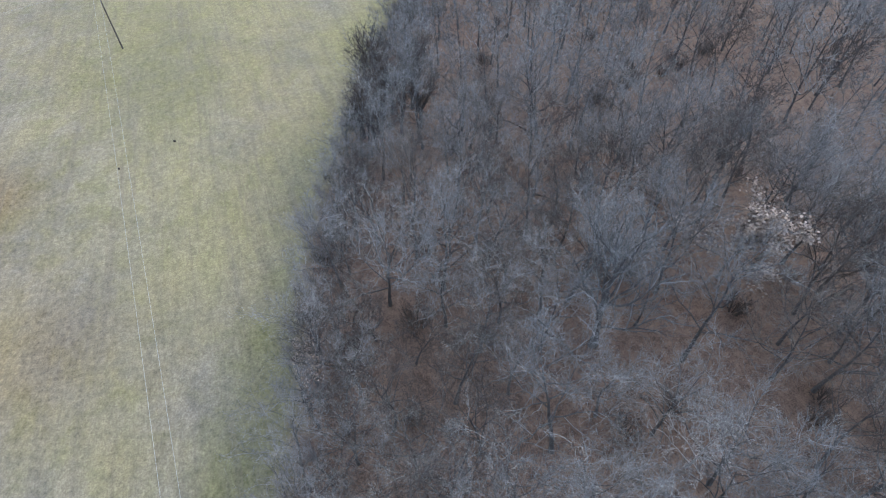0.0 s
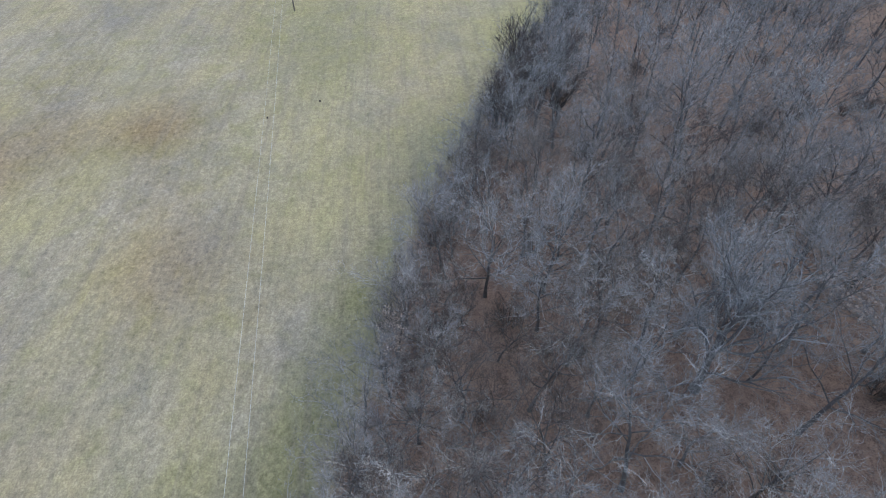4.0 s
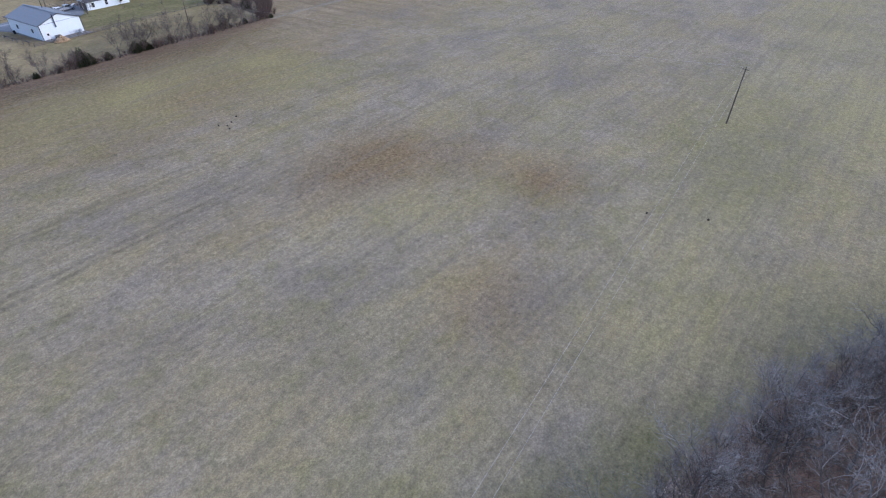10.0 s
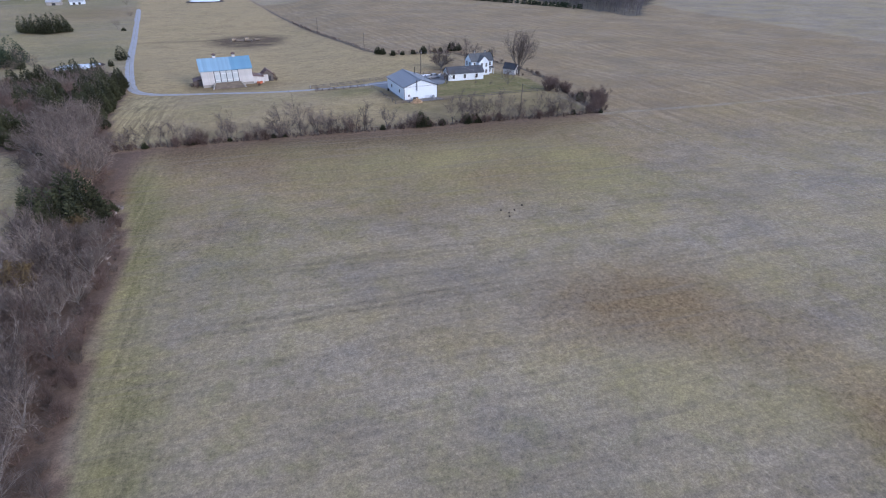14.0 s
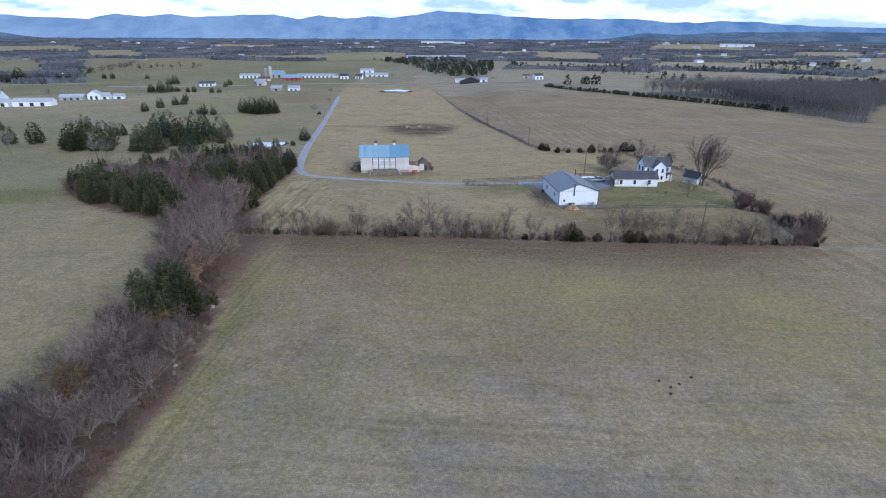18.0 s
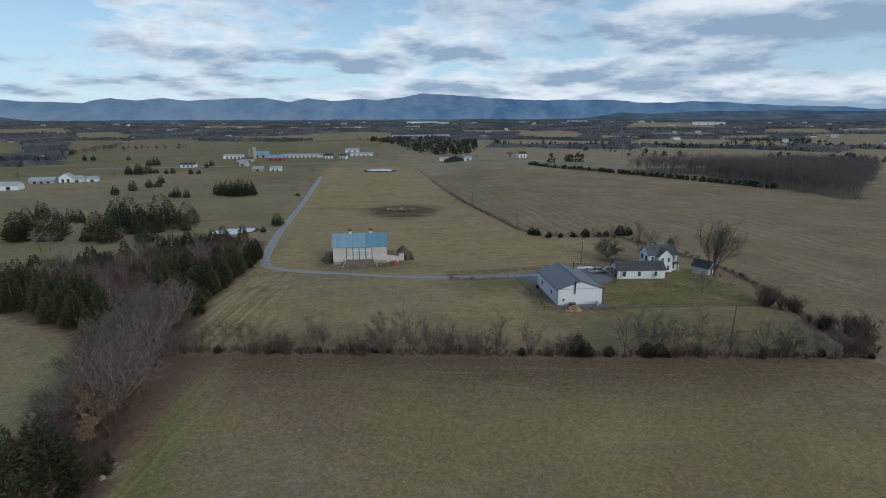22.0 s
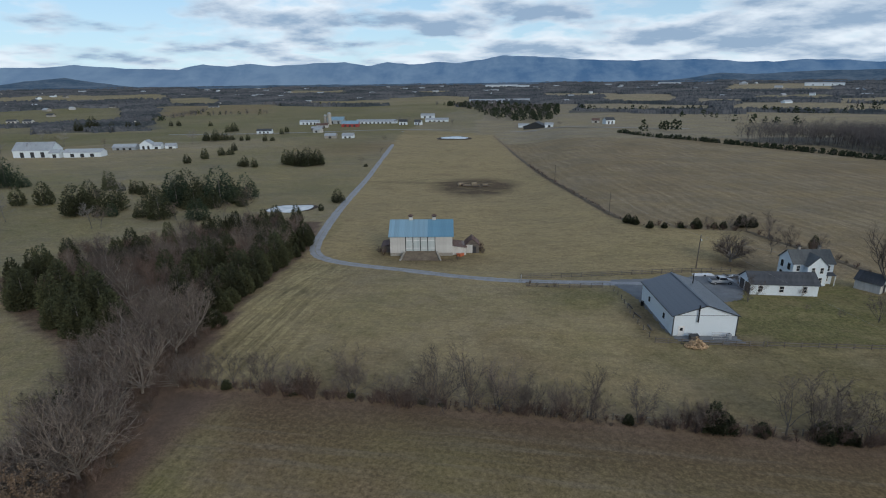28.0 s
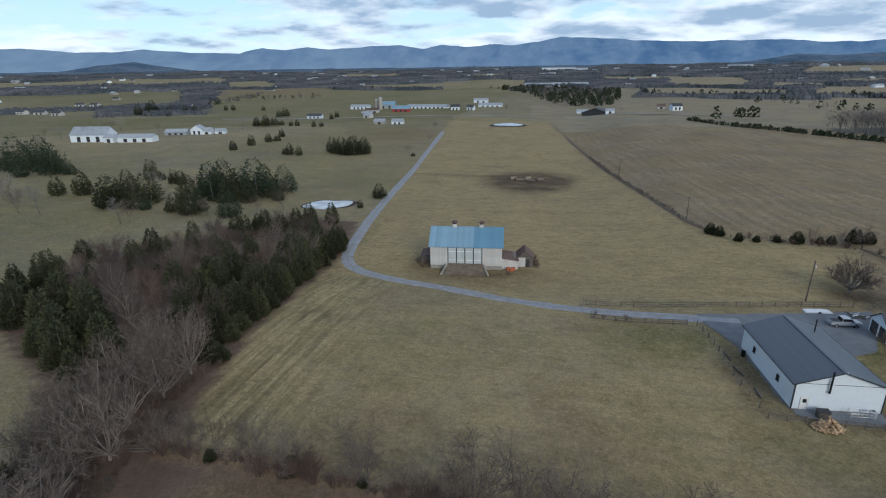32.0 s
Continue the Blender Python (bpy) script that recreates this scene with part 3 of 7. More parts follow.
def seg_dist(x, y, pts):
    """Distance to a broken line."""
    best = np.full(np.shape(x), 1e9)
    for (ax, ay), (bx, by) in zip(pts, pts[1:]):
        dx, dy = bx - ax, by - ay
        t = np.clip(((x - ax) * dx + (y - ay) * dy) / (dx * dx + dy * dy), 0, 1)
        best = np.minimum(best, np.hypot(x - ax - t * dx, y - ay - t * dy))
    return best


def inside(x, y, poly):
    r = np.zeros(np.shape(x), bool)
    for (ax, ay), (bx, by) in zip(poly, poly[1:] + poly[:1]):
        r ^= ((ay > y) != (by > y)) & (x < (bx - ax) * (y - ay) / (by - ay + 1e-12) + ax)
    return r


def lump(x, y, s, seed):
    """Smooth noise in -1..1 for arrays."""
    v = 0
    for i, (f, a) in enumerate(((1, 0.55), (2.1, 0.3), (4.3, 0.15))):
        p = seed * 1.7 + i * 2.3
        v = v + a * np.sin(x / s * f * 1.1 + 1.7 * np.sin(y / s * f * 0.8 + p) + p) * np.cos(y / s * f + 1.3 * np.sin(x / s * f * 0.9 - p) + 2 * p)
    return v


WOOD_EDGE = [(-60, -112), (-10, -118), (9, -124.5), (22, -129), (36, -132), (52, -137.5), (67, -145), (86, -153), (104, -163), (150, -190), (230, -235)]
WOOD = WOOD_EDGE + [(230, -420), (-160, -420), (-160, -112)]
STRIP = [(-16, -116), (-19, -76), (-22, -48), (-22.6, -28), (-25.5, -14), (-28.6, -4), (-32.5, 9), (-37, 25), (-42, 47), (-46, 69), (-50, 98), (-54, 122), (-63, 152), (-75, 150), (-100, 120), (-116, 92),
         (-108, 62), (-86, 47), (-70, 40), (-57, 30), (-50.5, 14), (-47, 0), (-44, -16), (-41, -30), (-40, -42), (-40, -70), (-40, -116)]
DRIVE = [(-150, 660), (-130, 540), (-106, 412), (-85, 290), (-68, 195), (-57, 142), (-52.5, 122), (-49, 112), (-42, 105), (-29, 100.5), (-14, 97.5), (0, 93.5), (14, 91.3), (27, 90.6), (38, 90.5), (46, 90.5)]
FIELD_FENCE = [(-27, 575), (15.7, 330), (33, 236), (42, 192), (47, 168), (54, 152)]
YARD = [(54, 152), (73, 147), (88, 146), (96, 128), (108, 100), (104, 60), (101, 30)]


# ---- ground ----
def lines(a, b, step, lo, hi, grow=1.045):
    v = list(np.arange(a, b + step / 2, step))
    s = step
    while v[-1] < hi:
        s = min(s * grow, 42)
        v.append(v[-1] + s)
    s = step
    while v[0] > lo:
        s = min(s * grow, 42)
        v.insert(0, v[0] - s)
    return np.array(v)


def build_ground():
    xs, ys = lines(-120, 180, 1.9, -5200, 5200), lines(-210, 200, 1.9, -1500, 5200)
    X, Y = np.meshgrid(xs, ys)
    Z = height(X, Y)
    near = np.exp(-(np.hypot(X - 20, Y) / 400) ** 2)
    Z = Z + 0.10 * lump(X, Y, 9, 1) * near
    D = np.hypot(X, Y + 50)
    Z = Z + rolling(X, Y)
    nx, ny = len(xs), len(ys)
    me = bpy.data.meshes.new("ground")
    idx = np.arange(nx * ny).reshape(ny, nx)
    quads = np.stack([idx[:-1, :-1], idx[:-1, 1:], idx[1:, 1:], idx[1:, :-1]], -1).reshape(-1, 4)
    me.vertices.add(nx * ny)
    me.vertices.foreach_set("co", np.stack([X, Y, Z], -1).astype(np.float32).ravel())
    me.loops.add(quads.size)
    me.polygons.add(len(quads))
    me.polygons.foreach_set("loop_start", np.arange(0, quads.size, 4, dtype=np.int32))
    me.loops.foreach_set("vertex_index", quads.astype(np.int32).ravel())
    me.update(calc_edges=True)
    me.polygons.foreach_set("use_smooth", np.ones(len(quads), bool))
    # cover: a = (green, tan, litter, rows), b = (brown, yellow, mud and darkened ground, tracks)
    A, B, C = (np.zeros((ny, nx, 4)) for _ in range(3))
    wood = inside(X, Y, WOOD)
    strip = inside(X, Y, STRIP)
    dw, ds = seg_dist(X, Y, WOOD_EDGE), seg_dist(X, Y, STRIP + STRIP[:1])
    A[..., 2] = np.maximum(np.where(wood, 1, np.clip(0.5 - dw / 3, 0, 1)), np.where(strip, np.clip(0.42 + 0.1 * ds + 0.5 * lump(X, Y, 5, 31), 0.15, 0.9), np.clip(0.4 - ds / 4 + 0.2 * lump(X, Y, 5, 31), 0, 1)))
    B[..., 2] += np.where(strip, 0.8, np.clip(0.2 - ds / 10, 0, 1) * (X < -40))
    front = (Y < 29) & ~wood & ~strip & (X > np.interp(Y, [p[1] for p in STRIP[:13]], [p[0] for p in STRIP[:13]]) - 3)
    n1, n2, n3 = lump(X, Y, 14, 7), lump(X, Y, 24, 11), lump(X, Y, 7, 4)
    A[..., 0] += np.where(front, np.clip(0.05 + 0.18 * n1, 0, 0.3), 0)
    B[..., 1] += np.where(front, np.clip(0.04 + 0.28 * n2 + 0.28 * (1 - sst(-112, -88, Y)), 0, 0.5), 0)
    B[..., 3] += np.where(front, 0.9, 0)
    # greener margin by the fencerow and the yellow one by the wood
    A[..., 0] += np.where(front, (0.8 + 0.4 * n3) * (1 - 0.75 * sst(-5, 18, Y)) * np.exp(-((X + 25.0 + 0.13 * Y) / 4.4) ** 2), 0)
    B[..., 1] += np.where(front, 0.75 * np.exp(-((X + 27.4 + 0.15 * Y) / 0.9) ** 2) * (1 - sst(-18, 4, Y)), 0)
    B[..., 1] += np.where(front, 0.5 * np.exp(-((dw - 6) / 6) ** 2) * sst(45, 80, X) * (0.7 + 0.5 * n1), 0)
    A[..., 0] += np.where(front, 0.55 * np.exp(-((dw - 4) / 4) ** 2) * (1 - sst(30, 50, X)), 0)
    A[..., 0] += np.where(front, 0.5 * np.exp(-(((X - 6) / 9) ** 2 + ((Y + 112) / 6) ** 2)), 0)
    A[..., 0] += np.where(front, 0.45 * np.exp(-(((X - 110) / 26) ** 2 + ((Y + 112) / 16) ** 2)), 0)
    for cx, cy, rx, ry, w in ((51, -62, 15, 11, 0.55), (62, -65, 14, 12, 0.6), (68, -79, 10, 7, 0.4), (71, -92, 8.5, 7.5, 0.9), (46, -101, 13, 8, 0.3), (20, -62, 16, 8, 0.2), (88, -70, 18, 12, 0.2), (38, -103, 7, 10, 0.3), (30, -20, 25, 5, 0.25), (60, -10, 30, 6, 0.25)):
        B[..., 0] += np.where(front, w * np.exp(-(((X - cx) / rx) ** 2 + ((Y - cy) / ry) ** 2)), 0)
    for cx, cy, rx, ry, w in ((50, -77, 17, 7, 0.5), (60, -86, 9, 6, 0.4), (30, -92, 15, 8, 0.3), (84, -62, 20, 7, 0.4), (90, -120, 14, 8, 0.45), (14, -104, 12, 8, 0.35), (100, -80, 16, 10, 0.3)):
        B[..., 1] += np.where(front, w * (0.8 + 0.5 * n3) * np.exp(-(((X - cx) / rx) ** 2 + ((Y - cy) / ry) ** 2)), 0)
    B[..., 0] += np.where(front, 0.8 * np.exp(-((Y - 27) / 5) ** 2) * (1 - sst(92, 108, X)), 0)
    A[..., 2] += np.where((X > -40) & (X < 102), np.maximum(0.75 * np.exp(-((Y - 29.6) / 2) ** 2), 0.42 * np.exp(-((Y - 29) / 5) ** 2)), 0)
    A[..., 2] += np.where(front, 0.8 * np.exp(-((X + 33) / 4) ** 2) * sst(-2, 12, Y), 0)
    east = sst(70, 118, X)
    # the stubble turns browner and darker towards the hedge
    hedgeward = sst(-62, 2, Y) * (0.75 + 0.3 * n2) * (1 - east)
    B[..., 0] += np.where(front, (0.55 + 0.2 * n2) * sst(-40, 26, Y) * east, 0)
    A[..., 3] += np.where(front, 0.9 * sst(-30, 26, Y) * east, 0)
    B[..., 3] *= 1 - east * sst(-40, 26, Y)
    B[..., 0] += np.where(front, (0.72 + 0.35 * sst(-20, 15, Y)) * hedgeward, 0)
    A[..., 0] += np.where(front, (0.3 + 0.3 * n1) * hedgeward * (1 - 0.75 * sst(-12, 16, Y)), 0)
    B[..., 1] += np.where(front, np.clip(0.34 + 0.35 * n1, 0, 1) * hedgeward, 0)
    # darkest in the last metres before the hedge
    B[..., 2] += np.where(front, (0.06 * sst(-25, 10, Y) + 0.52 * sst(4, 27, Y)) * (1 - east), 0)
    # pasture between hedge and drive, lawn, pasture behind
    past = (Y >= 29) & (X > -52) & (X < 100) & (Y < 100) & ~strip
    A[..., 1] += np.where(past, 0.72, 0)
    A[..., 0] += np.where(past, np.clip(0.2 + 0.3 * n1 + 0.2 * n3, 0, 0.7), 0)
    A[..., 0] += np.where(past, 0.55 * np.exp(-(((X - 30) / 12) ** 2 + ((Y - 78) / 9) ** 2)), 0)
    blot = lump(X, Y, 10, 41) + 0.5 * lump(X, Y, 4.5, 43)
    B[..., 0] += np.where(past, np.clip(0.12 + 0.45 * blot, 0, 0.55), 0)
    # the pasture is darker near the hedge too
    B[..., 2] += np.where(past, 0.24 * sst(66, 34, Y), 0)
    A[..., 0] += np.where(past & (Y < 62), 0.3 * sst(38, 60, X), 0)
    B[..., 2] += np.where(past & (Y < 62), 0.2 * sst(38, 60, X), 0)
    lawn = inside(X, Y, [(57, 62), (100, 60), (99, 80), (92, 96), (80, 104), (66, 88), (60, 76)])
    A[..., 0] += np.where(lawn, 0.72 + 0.3 * n3, 0)
    B[..., 0] += np.where(lawn, 0.35 + 0.3 * n1, 0)
    back = (Y > 100) & inside(X, Y, [(-54, 100), (70, 100)] + YARD[::-1][-3:] + FIELD_FENCE[::-1] + DRIVE[:7])
    A[..., 1] += np.where(back, 0.95, 0)
    B[..., 0] += np.where(back, np.clip(0.02 + 0.42 * blot, 0, 0.5), 0)
    A[..., 0] += np.where(back, np.clip(0.02 + 0.26 * n2, 0, 0.4), 0)
    r = np.hypot((X + 13) / 27, (Y - 252) / 36) + 0.10 * n3
    B[..., 2] += np.where(back, np.clip(2.1 - 1.9 * r, 0, 1), 0)
    B[..., 2] += np.where(back, 0.5 * np.exp(-((Y - 262) / 5) ** 2) * (X < -20) * (X > -85), 0)
    B[..., 2] += 0.95 * np.exp(-(((X + 14) / 16) ** 2 + ((Y - 113) / 9) ** 2))
    for cx, cy in ((-11, -22.3), (-7.5, -22.5), (-5, -16.5)):
        B[..., 2] += 0.45 * np.exp(-(((X - cx) / 1.1) ** 2 + ((Y - cy) / 4.5) ** 2))
    A[..., 0] += 0.8 * np.exp(-(((X + 122) / 14) ** 2 + ((Y - 58) / 9) ** 2))
    B[..., 2] += 0.4 * np.exp(-(((X - 72) / 8) ** 2 + ((Y - 108) / 5) ** 2))
    crop = ((X > 60) | (Y > 150)) & ~back & (D < 900) & (X > -27) & ~lawn & ~past
    crop &= (X > np.interp(Y, [152, 168, 192, 236, 330, 575, 900], [54, 47, 42, 33, 15.7, -27, -70])) & (Y > 30) & (X < 330) & (Y < 480)
    A[..., 3] += np.where(crop & ((Y > 100) | (X > 100)), 0.9, 0)
    B[..., 0] += np.where(crop, 0.55 + 0.2 * n2, 0)
    left = (X < np.where(Y < 60, -34, -50)) & ~front & ~past & ~strip & (X < np.interp(Y, [100, 190, 290, 412, 660], [-34, -68, -85, -106, -150])) & ~wood
    A[..., 0] += np.where(left, np.clip(0.34 + 0.3 * lump(X, Y, 60, 2) + 0.08 * sst(260, 120, Y), 0, 0.7), 0)
    A[..., 1] += np.where(left, np.clip(0.3 + 0.4 * lump(X, Y, 90, 8), 0, 0.6), 0)
    B[..., 0] += np.where(left, 0.8 * np.exp(-(((X + 150) / 60) ** 2 + ((Y - 440) / 60) ** 2)), 0)
    # streaks along the fencerow, red earth at its foot
    C[..., 0] += np.where(past, np.exp(-((seg_dist(X, Y, [(-38, 30), (-47, 96)]) - 6) / 11) ** 2), 0)
    C[..., 0] += np.where(front, 0.4 * np.exp(-((X + 25.0 + 0.13 * Y) / 4) ** 2), 0)
    C[..., 1] += np.where(front | (Y < 34), 0.9 * np.exp(-((seg_dist(X, Y, [(-38.5, 30), (-34.5, 17), (-31.5, 6), (-29, -2)])) / 2.4) ** 2), 0)
    B[..., 2] += np.where(front, 0.5 * np.exp(-(seg_dist(X, Y, [(-38.5, 30), (-34.5, 17), (-31.5, 6)]) / 3.5) ** 2), 0)
    A[..., 0] += np.where(front, 0.35 * np.exp(-((X + 26.5 + 0.3 * Y) / 3.5) ** 2) * sst(-5, 8, Y), 0)
    B[..., 2] += 0.7 * np.exp(-(((X - 41) / 3.2) ** 2 + ((Y - 68) / 11) ** 2)) + 0.45 * np.exp(-(((X - 57) / 4) ** 2 + ((Y - 58) / 3) ** 2))
    B[..., 2] += 0.5 * np.exp(-(((X - 72) / 6) ** 2 + ((Y - 110) / 5) ** 2))
    A[..., 2] += 0.7 * np.exp(-(seg_dist(X, Y, FIELD_FENCE) / 1.6) ** 2)
    C[..., 2] += np.where(inside(X, Y, FAR_WOOD), 0.9, 0)
    # far patchwork of fields and woods
    kind = valley(X, Y)
    far = (D > 640) & ~crop
    A[..., 0] += np.where(far & (kind == 0), 0.34 + 0.2 * lump(X, Y, 150, 9), 0)
    A[..., 1] += np.where(far & (kind == 1), 0.2, np.where(far & (kind == 3), 0.3, 0))
    B[..., 0] += np.where(far & (kind == 2), 0.7, 0)
    A[..., 3] += np.where(far & (kind == 3), 0.9, 0)
    C[..., 2] += np.where(far & (kind == 4), 0.95, 0)
    for name, arr in (("cover_a", A), ("cover_b", B), ("cover_c", C)):
        at = me.attributes.new(name, "FLOAT_COLOR", "POINT")
        at.data.foreach_set("color", np.clip(arr, 0, 1).astype(np.float32).ravel())
    me.materials.append(M["ground"])
    return tagged(new("ground", me), "winter fields of pale stubble, tan pasture and leaf litter", "ground", kind="structure")


build_ground()


def smooth_line(pts, step):
    """Points every step metres along a rounded line."""
    p = np.array(pts, float)
    for _ in range(3):
        q = [p[0]]
        for a, b in zip(p[:-1], p[1:]):
            q += [a * 0.75 + b * 0.25, a * 0.25 + b * 0.75]
        p = np.array(q + [p[-1]])
    d = np.r_[0, np.cumsum(np.hypot(*np.diff(p, axis=0).T))]
    s = np.arange(0, d[-1], step)
    return np.stack([np.interp(s, d, p[:, 0]), np.interp(s, d, p[:, 1])], -1)


def ribbon(name, pts, width, mat, label, category, dz=0.05, step=2.0, across=4, ragged=0.25):
    b = Build()
    line = smooth_line(pts, step)
    tan = np.gradient(line, axis=0)
    tan /= np.linalg.norm(tan, axis=1)[:, None]
    nor = np.stack([-tan[:, 1], tan[:, 0]], -1)
    for i, (p, n) in enumerate(zip(line, nor)):
        for k in range(across + 1):
            u = k / across - 0.5
            w = width * u + (random.uniform(-ragged, ragged) if k in (0, across) else 0)
            x, y = p + n * w
            edge = -0.09 if k in (0, across) else 0.0
            b.v.append((x, y, hz(x, y) + 0.10 * float(lump(np.float64(x), np.float64(y), 9, 1)) * math.exp(-(math.hypot(x - 20, y) / 400) ** 2) + dz + edge + 0.05 * (1 - (2 * u) ** 2)))
    w = across + 1
    b.f = [(i * w + k + 1, i * w + k, (i + 1) * w + k, (i + 1) * w + k + 1) for i in range(len(line) - 1) for k in range(across)]
    return single(name, b, mat, Matrix(), label, category, kind="structure")


ribbon("road_drive", DRIVE, 4.2, "gravel", "narrow grey gravel farm lane with a sharp bend", "road")

ribbon("trim_fence_weeds", FIELD_FENCE, 2.2, "weeds", "dead brown weeds along the field fence", "weeds", 0.12, 3.0, 3, 0.5)
ribbon("trim_yard_weeds", YARD[2:], 2.6, "weeds", "dead brown weeds between lawn and crop field", "weeds", 0.12, 2.5, 3, 0.7)
ribbon("trim_lane_middle", DRIVE[:-1], 0.7, "verge", "thin strip of dry grass between the wheel tracks", "verge", 0.075, 2.0, 2, 0.2)
ribbon("road_far", [(-420, 560), (-300, 585), (-221, 632), (-164, 662), (-90, 655), (-14, 642), (60, 625), (190, 600)], 6.0, "gravel", "pale country road beyond the pastures", "road", 0.5, 8.0)


def patch(name, poly, mat, label, category, dz=0.05, step=1.5):
    """A flat sheet that lies on the land inside an outline."""
    b = Build()
    xs = np.arange(min(p[0] for p in poly), max(p[0] for p in poly) + step, step)
    ys = np.arange(min(p[1] for p in poly), max(p[1] for p in poly) + step, step)
    ids = {}
    for i, x in enumerate(xs[:-1]):
        for j, y in enumerate(ys[:-1]):
            if inside(np.float64(x + step / 2), np.float64(y + step / 2), poly):
                q = []
                for a, c in ((0, 0), (1, 0), (1, 1), (0, 1)):
                    key = (i + a, j + c)
                    if key not in ids:
                        ids[key] = len(b.v)
                        px, py = xs[i + a] + random.uniform(-0.14, 0.14), ys[j + c] + random.uniform(-0.14, 0.14)
                        b.v.append((px, py, hz(px, py) + 0.10 * float(lump(np.float64(px), np.float64(py), 9, 1)) * math.exp(-(math.hypot(px - 20, py) / 400) ** 2) + dz))
                    q.append(ids[key])
                b.f.append(tuple(q))
    return single(name, b, mat, Matrix(), label, category, kind="structure")


patch("pavement_yard", [(38, 93), (45, 94), (58, 97), (72, 101.5), (69, 92), (65, 82), (60, 79), (56.5, 62), (58, 58.3), (45.5, 58.0), (44.2, 62), (43.2, 70), (41.6, 80), (38.5, 88)], "yard_gravel", "grey gravel farmyard round the white shed", "yard", 0.075, 0.45)


# ---- trees ----
def perp(d, rng):
    a = Vector((rng.uniform(-1, 1), rng.uniform(-1, 1), rng.uniform(-1, 1)))
    a = a - d * a.dot(d)
    return a.normalized() if a.length > 1e-3 else Vector((1, 0, 0))


def blade(b, p, q, w, rng):
    d = (q - p)
    a = perp(d.normalized(), rng) * w
    n = len(b.v)
    b.v.extend([tuple(p - a), tuple(p + a), tuple(q)])
    b.f.append((n, n + 1, n + 2))


def twigs(b, p, d, length, w, rng, n, sub=2, up=0.25):
    for _ in range(n):
        t = rng.uniform(0.15, 1.0)
        s = p + d * (t * length)
        e = (d.normalized() * rng.uniform(0.3, 1) + perp(d.normalized(), rng) * rng.uniform(0.5, 1.1) + Vector((0, 0, up))).normalized()
        l = length * rng.uniform(0.35, 0.75) * (1.1 - 0.5 * t)
        m = s + e * l * 0.55
        e2 = (e + perp(e, rng) * 0.4 + Vector((0, 0, up * 0.6))).normalized()
        q = m + e2 * l * 0.6
        blade(b, s, m, w, rng)
        blade(b, m - e * l * 0.06, q, w * 0.75, rng)
        for _ in range(sub):
            o = s.lerp(m, rng.uniform(0.3, 1))
            f = (e + perp(e, rng) * rng.uniform(0.6, 1.2) + Vector((0, 0, up))).normalized()
            blade(b, o, o + f * l * rng.uniform(0.3, 0.6), w * 0.7, rng)


def bare_tree(seed, H, spread, limbs=11, subs=6, tw=8, w=0.026, fork=0.3, r0=None, up=0.35, lift=0.3):
    """Meshes of a leafless tree: trunk with limbs, and the finer crown."""
    rng = random.Random(seed)
    bt, bc = Build(), Build()
    r0 = r0 or H * 0.0135
    pts, p = [], Vector((0, 0, -0.2))
    d = Vector((rng.uniform(-0.08, 0.08), rng.uniform(-0.08, 0.08), 1)).normalized()
    n = 7
    for i in range(n + 1):
        pts.append(p.copy())
        d = (d + Vector((rng.uniform(-0.13, 0.13), rng.uniform(-0.13, 0.13), 0.02))).normalized()
        p = p + d * (H * 0.8 / n)
    bt.tube(pts, [r0 * (1 - 0.88 * (i / n)) * (1.35 if i == 0 else 1) for i in range(n + 1)], 6)

    def branch(s, e, L, rr, level):
        """A bent stem with side shoots, finer from level to level."""
        lp, c = [s], s
        m = (5, 3, 2)[level]
        for j in range(m):
            e = (e + perp(e, rng) * (0.26, 0.3, 0.3)[level] + Vector((0, 0, (0.07, 0.05, 0.04)[level]))).normalized()
            c = c + e * (L / m)
            lp.append(c)
        if level == 0:
            bt.tube(lp, [rr * (1 - 0.75 * j / m) for j in range(m + 1)], 3, False)
        elif level == 1:
            bc.tube(lp, [rr * (1 - 0.8 * j / m) for j in range(m + 1)], 3, False)
        else:
            for q0, q1 in zip(lp, lp[1:]):
                blade(bc, q0 - (q1 - q0) * 0.1, q1 + (q1 - q0) * 0.1, w, rng)
        for j in range((subs, tw, 3)[level]):
            u = 0.18 + 0.82 * (j + rng.random()) / (subs, tw, 3)[level]
            q = min(int(u * m), m - 1)
            o = lp[q].lerp(lp[q + 1], min(u * m - q, 1))
            f = (e * 0.75 + perp(e, rng) * rng.uniform(0.6, 1.0) + Vector((0, 0, up * 0.6))).normalized()
            if level < 2:
                branch(o, f, L * rng.uniform(0.38, 0.6) * (1.15 - 0.45 * u), rr * 0.42, level + 1)
            else:
                blade(bc, o, o + f * L * rng.uniform(0.45, 0.8), w * 0.75, rng)

    for i in range(limbs):
        t = fork + (1.0 - fork) * (i + rng.random() * 0.7) / limbs
        k = min(int(t * n), n - 1)
        s = pts[k].lerp(pts[k + 1], min(t * n - k, 1))
        ang = i * 2.4 + rng.uniform(-0.6, 0.6)
        e = Vector((math.cos(ang), math.sin(ang), lift + 0.9 * t + rng.uniform(-0.1, 0.3))).normalized()
        branch(s, e, spread * (1.15 - 0.6 * t) * rng.uniform(0.75, 1.2), r0 * (0.52 - 0.3 * t), 0)
    return bt, bc


